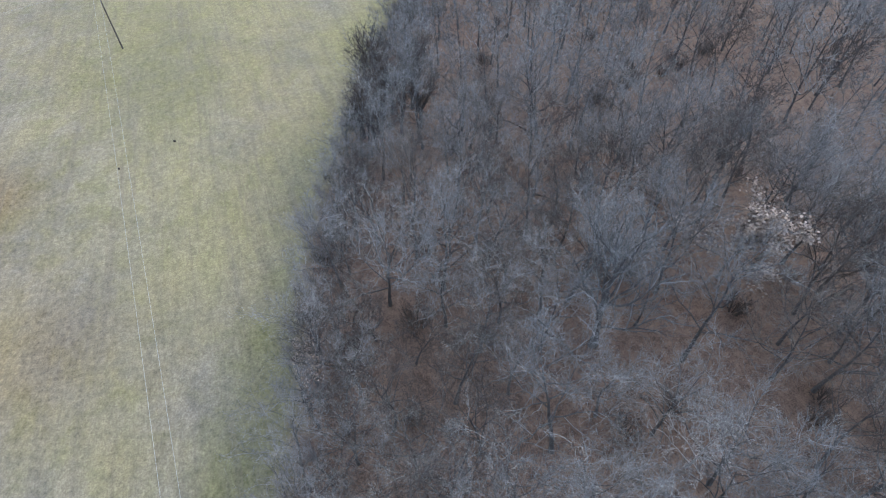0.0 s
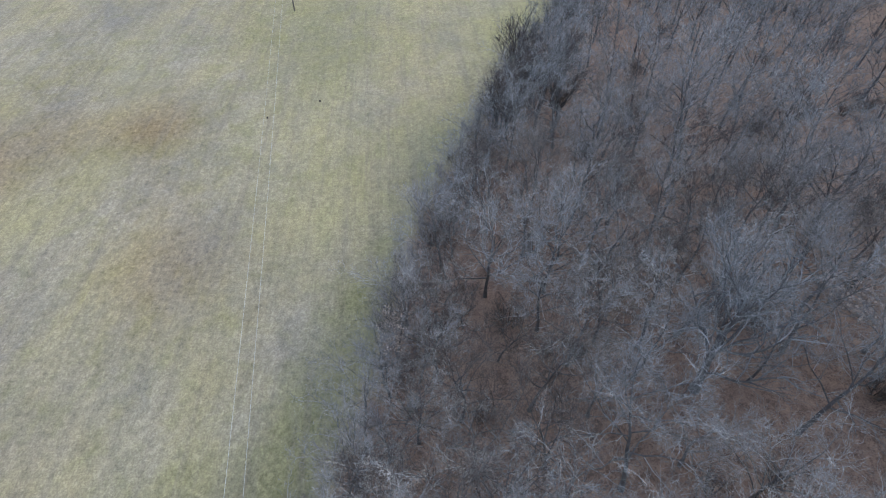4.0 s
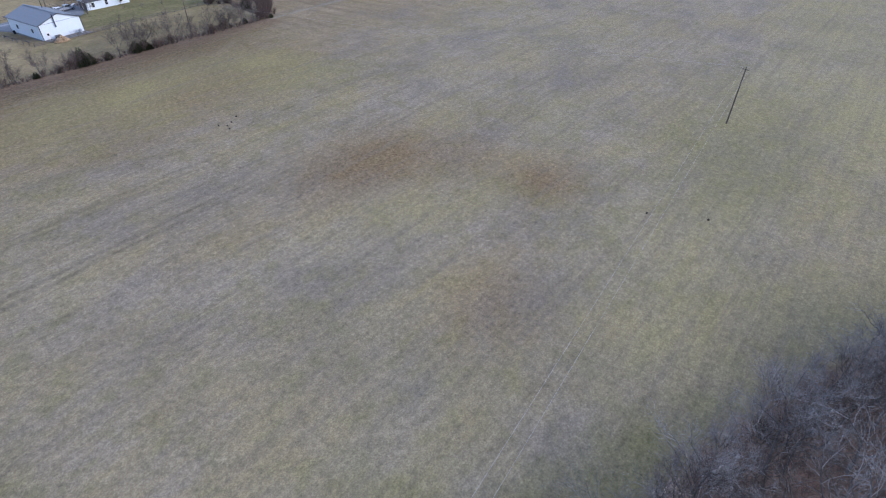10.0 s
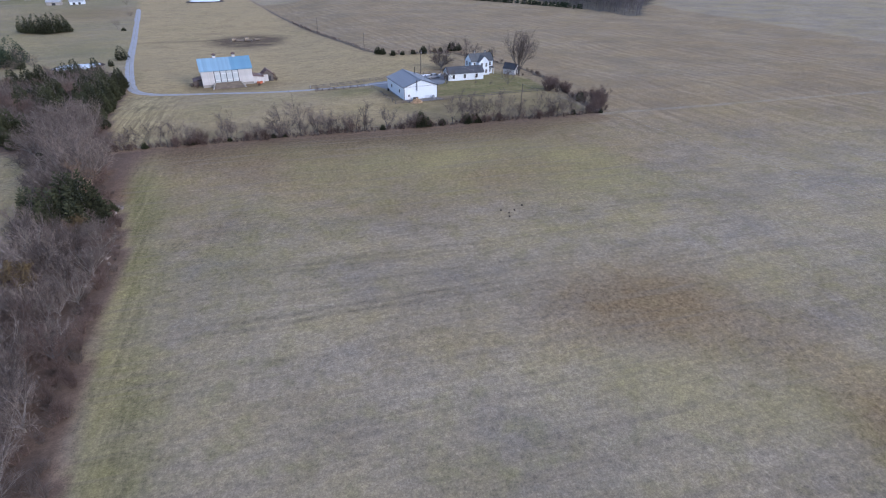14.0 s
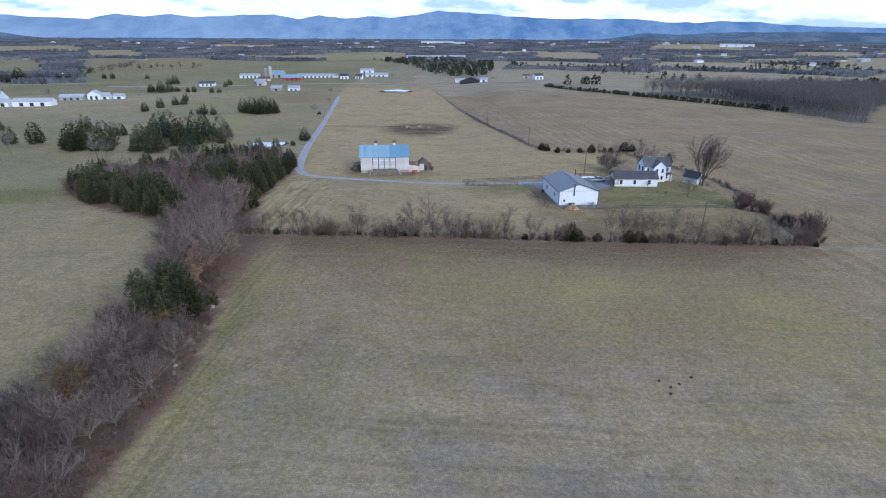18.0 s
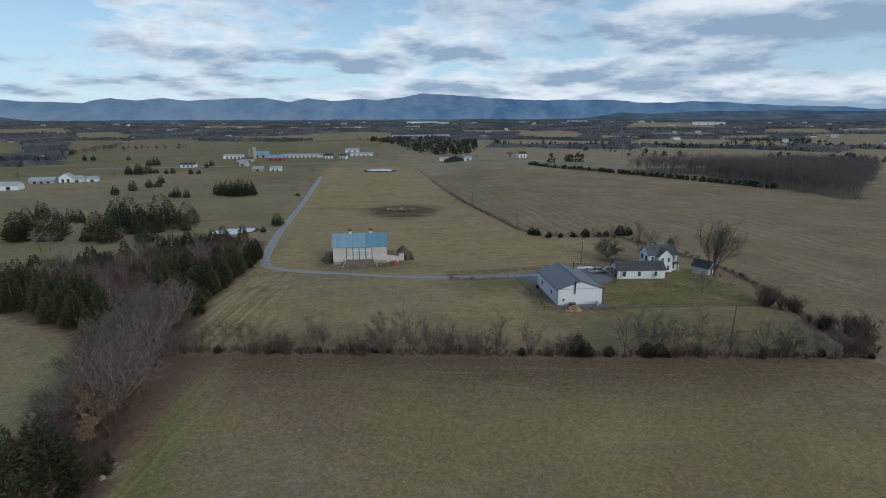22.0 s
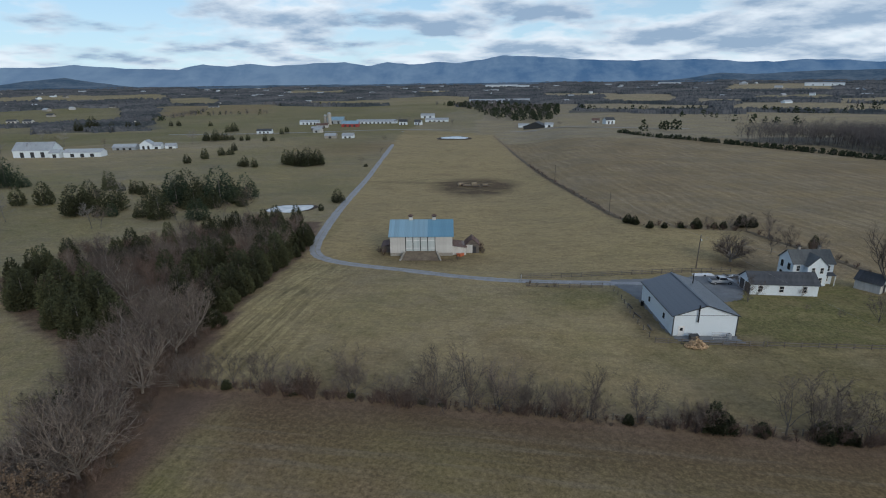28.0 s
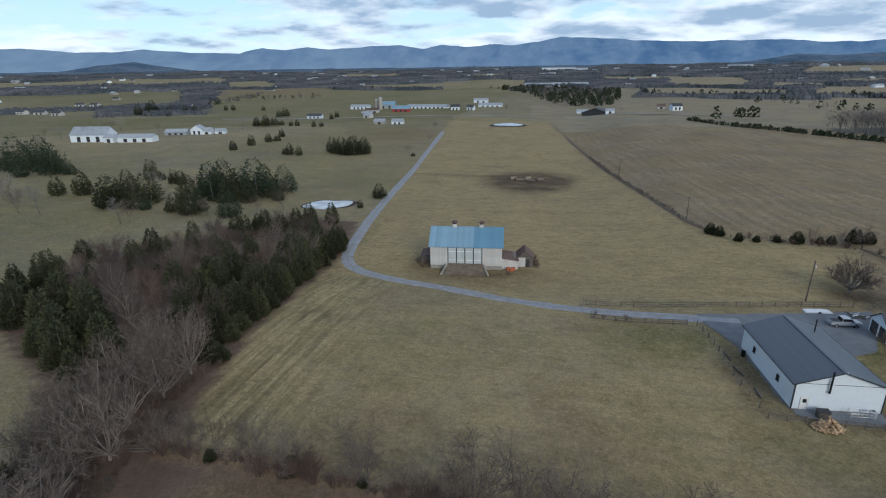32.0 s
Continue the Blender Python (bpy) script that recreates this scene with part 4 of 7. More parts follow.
def vase_tree(seed, H, R, stems=8, subs=7, tw=6, w=0.02, r0=None, low=0.12):
    """Meshes of a leafless tree whose limbs rise like a vase from a short bole."""
    rng = random.Random(seed)
    bt, bc = Build(), Build()
    r0 = r0 or H * 0.021
    lean = Vector((rng.uniform(-0.06, 0.06), rng.uniform(-0.06, 0.06), 1))
    top = lean * (H * low)
    bt.tube([(0, 0, -0.2), tuple(top * 0.5), tuple(top)], [r0 * 1.3, r0 * 1.05, r0 * 0.95], 7)

    def shoot(s, e, L, rr, level):
        lp, m = [s], (7, 4, 2)[level]
        for j in range(m):
            e = (e + perp(e, rng) * (0.15, 0.22, 0.28)[level] + Vector((0, 0, (0.02, 0.05, 0.04)[level]))).normalized()
            lp.append(lp[-1] + e * (L / m))
        if level == 0:
            bt.tube(lp, [rr * (1 - 0.72 * (j / m)) for j in range(m + 1)], 4, False)
        elif level == 1:
            bc.tube(lp, [max(rr * (1 - 0.8 * j / m), w * 0.6) for j in range(m + 1)], 3, False)
        else:
            for q0, q1 in zip(lp, lp[1:]):
                blade(bc, q0 - (q1 - q0) * 0.1, q1 + (q1 - q0) * 0.1, w, rng)
        count = (subs, tw, 3)[level]
        for j in range(count):
            u = (0.3 if level == 0 else 0.15) + (0.7 if level == 0 else 0.85) * (j + rng.random()) / count
            q = min(int(u * m), m - 1)
            o = lp[q].lerp(lp[q + 1], min(u * m - q, 1))
            f = (e * 0.95 + perp(e, rng) * rng.uniform(0.6, 1.05) + Vector((0, 0, 0.12))).normalized()
            if level < 2:
                shoot(o, f, L * rng.uniform(0.34, 0.55) * (1.15 - 0.5 * u), rr * 0.45, level + 1)
            else:
                blade(bc, o, o + f * L * rng.uniform(0.4, 0.75), w * 0.75, rng)

    for i in range(stems):
        a = i * 2.4 + rng.uniform(-0.5, 0.5)
        out = (R / H) * (0.4 + 1.2 * ((i * 0.37 + 0.2) % 1.0))
        e = Vector((math.cos(a) * out, math.sin(a) * out, 1)).normalized()
        shoot(top * rng.uniform(0.6, 1.0), e, H * (1 - low) * rng.uniform(0.78, 1.05) * (1.0 - 0.12 * out), r0 * rng.uniform(0.42, 0.62), 0)
    return bt, bc


def make_tree(name, builders, bark, leaf, label, category="tree", group=""):
    t = thing(name, pose(0, 0, -400), label, category, group)
    part("trunk", builders[0], bark, t)
    part("crown", builders[1], leaf, t)
    return t


def cedar(seed, H, R, n=1100, s=0.34, taper=0.6, rise=1.5):
    """Conical evergreen of many small sprays, uneven and with gaps."""
    rng = random.Random(seed)
    bt, bc = Build(), Build()
    bt.tube([(0, 0, -0.2), (0.05, 0, H * 0.4), (0, 0.05, H * 0.7)], [H * 0.022, H * 0.014, 0.02], 6)
    heads = [(0, 0, 1.0, 1.0)]
    for i in range(6):
        a, q = i * 1.05 + rng.uniform(-0.4, 0.4), rng.uniform(0.3, 0.6) * R
        heads.append((math.cos(a) * q, math.sin(a) * q, rng.uniform(0.45, 0.88), rng.uniform(0.45, 0.75)))
    for _ in range(n):
        hx, hy, hh, hr = heads[0] if rng.random() < 0.34 else rng.choice(heads)
        t = 1 - math.sqrt(rng.random()) * 0.98
        a = rng.uniform(0, 6.283)
        prof = R * hr * (1 - t) ** taper * (0.55 + 0.45 * min(1, t * 5)) * rng.uniform(0.8, 1.12)
        r = prof * math.sqrt(rng.uniform(0.3, 1.0))
        p = Vector((hx + math.cos(a) * r, hy + math.sin(a) * r, 0.2 + t * (H * hh - 0.3) + rng.uniform(-0.15, 0.15)))
        d = Vector((math.cos(a), math.sin(a), rng.uniform(-0.1, rise))).normalized()
        side = perp(d, rng) * s * rng.uniform(0.35, 0.6)
        L = s * rng.uniform(0.9, 2.0)
        i = len(bc.v)
        bc.v.extend([tuple(p - side), tuple(p + side), tuple(p + d * L + side * 0.2)])
        bc.f.append((i, i + 1, i + 2))
    return bt, bc


def shrub(seed, H, R, stems=14, w=0.014, tw=5):
    """Leafless bush of many stems from one foot."""
    rng = random.Random(seed)
    bt, bc = Build(), Build()
    for i in range(stems):
        a = rng.uniform(0, 6.283)
        r = rng.uniform(0, 0.3) * R
        p = Vector((math.cos(a) * r, math.sin(a) * r, -0.1))
        e = Vector((math.cos(a) * rng.uniform(0.1, 0.6) * R / H * 2, math.sin(a) * rng.uniform(0.1, 0.6) * R / H * 2, 1)).normalized()
        L = H * rng.uniform(0.6, 1.0)
        q, f = p + e * L * 0.5, p + e * L * 0.5 + (e + perp(e, rng) * 0.3).normalized() * L * 0.5
        bt.tube([p, q, f], [w * 2.2, w * 1.5, w * 0.5], 3, False)
        twigs(bc, p + e * L * 0.2, e, L * 0.8, w, rng, tw, 2, 0.3)
    return bt, bc


def dry_crown(seed, H, R, n=700, s=0.3):
    """Oak that keeps its withered leaves."""
    bt, bc = bare_tree(seed, H, R * 0.95, 10, 5, 5)
    rng = random.Random(seed + 5)
    bl = Build()
    tips = [Vector(v) for v in bc.v if v[2] > H * 0.25]
    for _ in range(n):
        p = rng.choice(tips) + Vector((rng.uniform(-1, 1), rng.uniform(-1, 1), rng.uniform(-1, 1))) * s
        d = perp(Vector((0, 0, 1)), rng)
        e = perp(d, rng)
        i = len(bl.v)
        bl.v.extend([tuple(p - d * s * 0.5), tuple(p + e * s * 0.4), tuple(p + d * s * 0.5), tuple(p - e * s * 0.4)])
        bl.f.append((i, i + 1, i + 2, i + 3))
    return bt, bc, bl


rng = random.Random(11)
WOOD_TREES = [make_tree("bare_tree", bare_tree(20 + i, H, sp * 1.3, lb, 7, 10, 0.017, fk), "bark", mt, lab, "tree", "trees of the wood")
              for i, (H, sp, lb, fk, mt, lab) in enumerate((
                  (17, 7.2, 12, 0.3, "twig_grey", "tall leafless grey hardwood tree in the wood"),
                  (15, 6.6, 12, 0.25, "twig_grey", "leafless grey hardwood tree with a wide crown"),
                  (13.5, 5.8, 11, 0.25, "twig_grey", "slender leafless tree of the wood"),
                  (16, 6.6, 12, 0.3, "twig_brown", "tall leafless brownish tree in the wood"),
                  (11, 4.4, 9, 0.2, "twig_brown", "young leafless tree at the wood"),
                  (14, 6.2, 11, 0.2, "twig_pale", "leafless tree with pale bark in the wood")))]
WOOD_THIN = [make_tree("forest_tree", bare_tree(40 + i, H, sp * 1.1, 10, 5, 5, 0.046, 0.25), "bark", mt, lab, "tree", "trees of the wood")
             for i, (H, sp, mt, lab) in enumerate((
                 (17, 7.6, "twig_grey", "tall leafless grey tree deep in the wood"),
                 (15, 7.0, "twig_grey", "leafless grey tree deep in the wood"),
                 (14, 6.4, "twig_brown", "leafless brownish tree deep in the wood")))]
WOOD_DARK = [make_tree("edge_tree", vase_tree(45 + i, H, R, 6, 9, 8, 0.02, None, 0.3), "bark", "twig_brown", "dark upright leafless tree at the wood edge", "tree", "trees of the wood")
             for i, (H, R) in enumerate(((13, 4.0), (11, 3.4)))]
ROW_TREES = [make_tree("fencerow_tree", vase_tree(50 + i, H, R, st, 9, 6, 0.024), bk, mt, lab, "tree", "trees of the fencerow")
             for i, (H, R, st, bk, mt, lab) in enumerate((
                 (8.4, 8.0, 15, "bark_pale", "twig_pale", "leafless round crowned tree in the overgrown fencerow"),
                 (8.0, 6.6, 13, "bark", "twig_dark", "dark leafless tree in the overgrown fencerow"),
                 (8.8, 9.0, 16, "bark_pale", "twig_pale", "spreading leafless tree with pale limbs in the fencerow"),
                 (7.2, 6.6, 13, "bark", "twig_red", "low leafless reddish tree in the fencerow")))]
SHRUBS = [make_tree("bare_shrub", shrub(60 + i, H, R, st, 0.024, 10), mt, mt, lab, "shrub", "brush along the edges")
          for i, (H, R, st, mt, lab) in enumerate((
              (3.2, 1.8, 16, "twig_red", "leafless brown bush in the hedgerow"),
              (2.2, 1.6, 16, "twig_brown", "low leafless brown bush"),
              (4.4, 2.4, 20, "twig_red", "tall leafless thicket of thin stems")))]
EDGE_SHRUBS = [make_tree("bare_shrub", shrub(70 + i, H, R, st, 0.022, 9), "twig_edge", "twig_edge", "leafless grey brush at the wood edge", "shrub", "brush along the edges")
               for i, (H, R, st) in enumerate(((2.4, 1.8, 11), (3.6, 2.2, 13)))]
HEDGE_TREES = [make_tree("hedge_tree", vase_tree(80 + i, H, R, st, 8, 9, 0.018, H * 0.015, lo), "bark", mt, lab, "tree", "trees of the hedgerow")
               for i, (H, R, st, lo, mt, lab) in enumerate((
                   (6.4, 3.6, 7, 0.08, "twig_pale", "small leafless tree in the hedgerow"),
                   (5.2, 3.0, 6, 0.1, "twig_pale", "low leafless tree in the hedgerow"),
                   (6.8, 2.0, 4, 0.22, "twig_brown", "narrow leafless tree in the hedgerow"),
                   (6.2, 5.2, 12, 0.04, "twig_brown", "wide many-stemmed leafless tree in the hedgerow")))]
CEDARS = [make_tree("cedar", cedar(100 + i, H, R, n), "bark", mt, lab, "evergreen tree", "cedars")
          for i, (H, R, n, mt, lab) in enumerate((
              (6.5, 2.3, 2600, "cedar_leaf", "dark green cedar tree"),
              (9.0, 3.3, 3400, "cedar_leaf", "tall dark green cedar tree"),
              (5.0, 2.7, 2200, "cedar_leaf", "broad dark green cedar bush"),
              (11.0, 4.4, 3600, "pine_leaf", "large dark pine tree")))]
FAR_CEDARS = [make_tree("cedar", cedar(130 + i, H, R, int(n * 1.8), 0.37, 0.6, 0.9), "bark", mt, lab, "evergreen tree", "cedars")
              for i, (H, R, n, mt, lab) in enumerate((
                  (6.5, 2.5, 500, "cedar_leaf", "dark green cedar tree in the pasture"),
                  (9.0, 4.2, 1000, "cedar_leaf", "tall dark green cedar tree in the pasture"),
                  (5.0, 2.8, 420, "cedar_leaf", "broad dark green cedar bush in the pasture"),
                  (11.0, 5.6, 1300, "pine_leaf", "large dark pine tree beyond the fencerow")))]
PLACED = []


def plant(proto, x, y, k=1.0, dz=0.0, label="", name=""):
    t = copy_thing(proto, pose(x, y, hz(x, y) + dz, 0, 0, rng.uniform(0, 360)) @ Matrix.Diagonal((k, k, k * rng.uniform(0.93, 1.07), 1)))
    if label:
        t["label"] = label
    if name:
        t.name = name
        t["group"] = ("trees of the " if name.endswith("tree") else "plants of the ") + name.split("_")[0]
    if name == "weed_clump":
        t["kind"] = "stuff"
    PLACED.append(t)
    return t


# the wood
SEEN = [(-2, -122), (-16, -190), (20, -222), (80, -288), (150, -255), (200, -225), (150, -190), (104, -163), (86, -153), (67, -145), (52, -137.5), (36, -132), (22, -129), (9, -124.5)]
CLEARINGS = ((3, -168, 4.5, 4.5), (0, -179, 5, 4), (16, -147, 2.5, 2.5), (14, -175, 4, 3.5), (28, -182, 3.5, 3.5), (58, -204, 11, 6))
pts, tries = [], 0
while len(pts) < 390 and tries < 60000:
    tries += 1
    x, y = rng.uniform(-16, 190), rng.uniform(-288, -122)
    near = math.hypot(x + 7, y + 134) < 76
    if near != (len(pts) < 225 and tries < 20000):
        continue
    if not inside(np.float64(x), np.float64(y), SEEN) or float(seg_dist(np.float64(x), np.float64(y), WOOD_EDGE)) < 1.2:
        continue
    gap = 4.2 if near else 5.6
    if any(math.hypot((x - cx) / rx, (y - cy) / ry) < 1 for cx, cy, rx, ry in CLEARINGS):
        continue
    if math.hypot(x - 18.5, y + 161.5) < 6 or math.hypot(x - 6, y + 170) < 5 or math.hypot(x - 20, y + 180) < 7:
        continue
    if float(seg_dist(np.float64(x), np.float64(y), [(12, -146), (5, -170)])) < 7:
        gap = 5.6
    if all((x - a) ** 2 + (y - c) ** 2 > gap ** 2 for a, c in pts):
        pts.append((x, y))
for x, y in pts:
    e = float(seg_dist(np.float64(x), np.float64(y), WOOD_EDGE))
    k = rng.choices(range(6), (3, 4, 3, 2, 3 if e < 10 else 1, 0.5))[0]
    if math.hypot(x + 7, y + 134) > 76:
        plant(WOOD_THIN[k % 3], x, y, rng.uniform(0.85, 1.12) * (0.75 if e < 6 else 1.0))
    else:
        plant(WOOD_TREES[k], x, y, rng.uniform(0.85, 1.12) * (0.72 if e < 6 else 1.0))
for x, y in smooth_line(WOOD_EDGE[1:], 3.6):
    if -6 < x < 120:
        plant(WOOD_TREES[rng.choice((2, 4, 4))], x + rng.uniform(-1, 1), y - rng.uniform(2.5, 6.0), rng.uniform(0.6, 0.85), label="young leafless tree at the wood edge", name="edge_tree")
for i in range(48):
    x, y = -14 - 11 * (i % 6) + rng.uniform(-4, 4), -124 - 13 * (i // 6) + rng.uniform(-4, 4)
    plant(WOOD_THIN[rng.randrange(3)], x, y, rng.uniform(0.8, 1.1))
for _ in range(70):
    x, y = rng.uniform(0, 120), rng.uniform(-225, -128)
    if inside(np.float64(x), np.float64(y), SEEN):
        plant(SHRUBS[1], x, y, rng.uniform(0.8, 1.6), label="leafless undergrowth between the trees", name="undergrowth_bush")
for x, y in smooth_line(WOOD_EDGE[1:], 1.9):
    if 4 < x < 150:
        plant(EDGE_SHRUBS[rng.choice((0, 0, 1))], x + rng.uniform(-1, 1), y - rng.uniform(-1.6, 4.5), rng.uniform(0.7, 1.4), label="leafless grey brush at the wood edge", name="edge_shrub")
for i in range(15):
    x = 62 + 30 * (i + rng.random()) / 26
    y = float(np.interp(x, [52, 67, 86, 104], [-137.5, -145, -153, -163])) - rng.uniform(2, 13)
    plant(WOOD_DARK[i % 2], x, y, rng.uniform(0.8, 1.1))
oak = thing("oak_tree", on(21.5, -181.5, 30), "oak tree that keeps its pale withered leaves", "tree")
for n_, b_, m_ in zip(("trunk", "crown", "leaves"), dry_crown(301, 14, 7.5, 4600, 0.4), ("bark", "twig_pale", "dry_leaf")):
    part(n_, b_, m_, oak)
oak2 = thing("oak_tree", on(25.0, -131.0, 80), "small oak with withered grey leaves at the wood edge", "tree")
for n_, b_, m_ in zip(("trunk", "crown", "leaves"), dry_crown(302, 7, 3.2, 800, 0.24), ("bark", "twig_pale", "dry_leaf")):
    part(n_, b_, m_, oak2)
great = thing("great_tree", on(18.5, -161.5, 200), "great forked hardwood tree with dark thick limbs", "tree")
for n_, b_, m_ in zip(("trunk", "crown"), bare_tree(305, 19, 10.5, 14, 7, 8, 0.026, 0.22, 0.46, 0.35, 0.7), ("bark", "twig_grey")):
    part(n_, b_, m_, great)
silver = thing("silver_tree", on(3.4, -162.5, 20), "leafless tree with pale silvery branches in the wood", "tree")
for n_, b_ in zip(("trunk", "crown"), bare_tree(303, 11, 5.5, 12, 6, 4, 0.04, 0.15)):
    part(n_, b_, "twig_white", silver)
for x, y, L, rz, r in ((23, -192, 8, -75, 0.26), (13.8, -193.5, 6, -80, 0.22), (31, -205, 7, 50, 0.18), (56, -190, 7, 100, 0.18), (62, -168, 5, 10, 0.14)):
    lg = thing("fallen_log", on(x, y, rz), "fallen grey tree trunk among dead leaves", "log", "fallen logs")
    part("stem", Build().tube([(-L / 2, 0, r * 0.9), (0, 0.1, r), (L / 2, -0.1, r * 1.1)], [r, r * 0.85, r * 0.4], 8), "log", lg)
    for u, a in ((0.1, 50), (0.25, -60), (0.38, 40)):
        part("stub", Build().tube([(L * u, 0, r), (L * u + 0.7 * math.cos(radians(a)), 0.9 * math.sin(radians(a)), r + 0.6)], [r * 0.3, r * 0.1], 5), "log", lg)

# hedgerow across the fields
for x, k, sc in ((-37, 2, 0.7), (-35.5, 0, 0.7), (-29, 2, 1.0), (-26, 2, 0.9), (-22, 2, 1.05), (-19.3, 1, 1.1), (-9.6, 2, 1.2), (-8.6, 1, 1.1), (-2, 1, 0.9), (4.2, 3, 1.3), (9.4, 2, 1.45), (13.9, 0, 1.15), (18, 0, 0.9), (22, 1, 1.0), (27.2, 2, 1.1), (33.6, 0, 1.0),
                 (53.2, 2, 1.2), (56.6, 0, 1.3), (59.5, 0, 1.3), (63, 2, 1.1), (68.2, 0, 1.35), (80.5, 2, 1.1), (84, 2, 1.0), (87.2, 1, 1.2), (92, 2, 1.0), (96, 2, 1.0)):
    plant(HEDGE_TREES[k], x, 30.6 + rng.uniform(-0.6, 0.6), sc)
for _ in range(34):
    plant(HEDGE_TREES[rng.choice((0, 1, 1, 2))], rng.uniform(-36, 98), 30.7 + rng.uniform(-0.9, 0.9), rng.uniform(0.5, 0.9), label="thin leafless sapling in the hedgerow")
for x in (-17.6, -16.6, -15.6):
    plant(SHRUBS[2], x, 30.6, rng.uniform(0.75, 0.9), label="dense reddish brown leafless bush in the hedgerow")
x = -38.0
while x < 103:
    y = 30.2 + rng.uniform(-0.8, 0.8)
    r = rng.random()
    if r < 0.96:
        plant(SHRUBS[rng.choice((0, 0, 1, 2))], x, y, rng.uniform(0.36, 0.76) * (1.0 + 0.35 * math.sin(x * 0.31 + 1.2)))
    else:
        plant(CEDARS[2], x, y, rng.uniform(0.25, 0.4), label="small dark green cedar bush in the hedgerow")
    x += rng.uniform(0.5, 1.1)
plant(CEDARS[0], 43.6, 30.2, 0.78, label="dark green cedar standing out of the hedgerow")
plant(CEDARS[2], 45.2, 30.4, 0.6, label="dark green cedar standing out of the hedgerow")
plant(CEDARS[2], 57.6, 30.3, 0.62)
plant(CEDARS[2], 60.0, 30.4, 0.6)
plant(CEDARS[2], 50.0, 30.4, 0.42)
plant(CEDARS[2], -18.5, 30.8, 0.55)
for cx, cy, n, k in ((99.5, 62, 7, 1.05), (102.5, 57, 6, 0.9), (104, 48, 5, 0.75), (107.5, 41, 9, 1.05), (104, 35, 6, 0.9), (101, 32, 5, 0.7)):
    for _ in range(n):
        plant(SHRUBS[rng.choice((0, 2, 2))], cx + rng.uniform(-2.2, 2.2), cy + rng.uniform(-2.4, 2.4), k * rng.uniform(0.8, 1.15), label="tall leafless thicket at the field corner")
plant(CEDARS[2], 102.5, 45, 0.62)

# fencerow and its wood
def row_edge(y):
    """Where the brush of the fencerow ends towards the field."""
    return float(np.interp(y, [p[1] for p in STRIP[:13]], [p[0] for p in STRIP[:13]]))


for x, y, k, c in ((-31.4, -13.8, 1.25, 1), (-34.5, -11, 1.2, 1), (-31.8, -17.8, 1.1, 0), (-36.5, -15, 1.05, 1), (-42.5, -8, 0.8, 1), (-40, -10.5, 0.85, 0), (-28.8, -8.6, 0.42, 2), (-29.8, -6.2, 0.36, 2), (-36.5, -47, 0.85, 1), (-38.5, -50, 0.8, 1), (-35.5, -53, 0.8, 0), (-38, -86, 0.9, 1), (-46, 13, 0.8, 0), (-49, 19, 0.75, 0),
                   (-62, 38, 0.75, 0), (-66, 49, 0.95, 1), (-61, 46, 0.8, 1), (-79, 58, 1.1, 1), (-84, 53, 1.0, 1), (-65, 42, 0.8, 0), (-69, 44, 1.0, 1), (-73, 47, 1.15, 1), (-77, 46, 0.8, 1), (-71, 52, 1.2, 1), (-80, 49, 0.9, 0), (-92, 54, 1.15, 1), (-96, 56, 0.9, 1), (-100, 60, 0.95, 0), (-89, 61, 1.1, 1)):
    plant(CEDARS[c], x, y, k, label="tall dark green cedar tree in the fencerow")
for y in np.arange(50, 128, 2.1):
    plant(CEDARS[rng.choice((0, 0, 1, 2))], row_edge(y) - rng.uniform(1.2, 5.0), y + rng.uniform(-1, 1), rng.uniform(0.5, 1.08), label="dark green cedar tree at the fencerow edge")
for y in np.arange(56, 128, 3.2):
    plant(CEDARS[rng.choice((1, 1, 0))], row_edge(y) - rng.uniform(5.0, 10.0), y + rng.uniform(-1, 1), rng.uniform(0.75, 1.05))
for x, y, k, c in ((-34, -31, 0.95, 2), (-36.5, -25, 0.85, 0), (-32.5, -24, 0.7, 3), (-39, -33, 0.8, 0), (-31.5, -42.5, 0.75, 2), (-33, -49, 0.8, 0), (-30, -55, 0.8, 2), (-34, -60, 0.9, 0), (-29, -63, 0.8, 0), (-33, -68, 0.9, 2), (-28.5, -72, 0.8, 3), (-33, -77, 0.9, 0), (-29, -83, 0.9, 2), (-34, -90, 0.9, 0), (-30, -97, 0.9, 0), (-35, -104, 0.9, 2), (-40, -44, 0.8, 0),
                   (-39, 4, 1.1, 0), (-42.5, 3, 0.95, 2), (-36.6, 8, 1.3, 2), (-40.5, 11, 1.25, 2), (-38.4, 14, 1.1, 0), (-37.5, -5, 0.8, 3), (-41.5, 18, 0.85, 3), (-44, 22, 0.9, 0), (-42.5, 27, 1.05, 2), (-47.5, 28, 1.0, 2), (-52, 25, 0.85, 0), (-46, 34, 1.05, 2), (-51.5, 34, 1.1, 0), (-56.5, 33, 0.95, 2), (-45.5, 40, 0.95, 2), (-50, 42, 1.1, 2), (-56, 42, 1.0, 0), (-46.5, 47, 1.1, 2), (-52, 50, 1.1, 2), (-58, 50, 1.0, 0), (-39.5, 32.5, 0.5, 2), (-38, 29.5, 0.45, 0)):
    plant(ROW_TREES[c], x, y, k * rng.uniform(0.94, 1.06))
for i in range(26):
    y = -92 + 76 * (i + rng.random()) / 26
    plant(ROW_TREES[rng.choice((0, 0, 2, 3))], row_edge(y) - rng.uniform(3.6, 8.0), y, rng.uniform(0.5, 0.8))
for i in range(34):
    y = -10 + 34 * (i + rng.random()) / 34
    plant(SHRUBS[rng.choice((0, 1, 1))], row_edge(y) - rng.uniform(1.2, 4.0), y, rng.uniform(0.3, 0.75), label="leafless brush at the foot of the fencerow", name="fencerow_shrub")
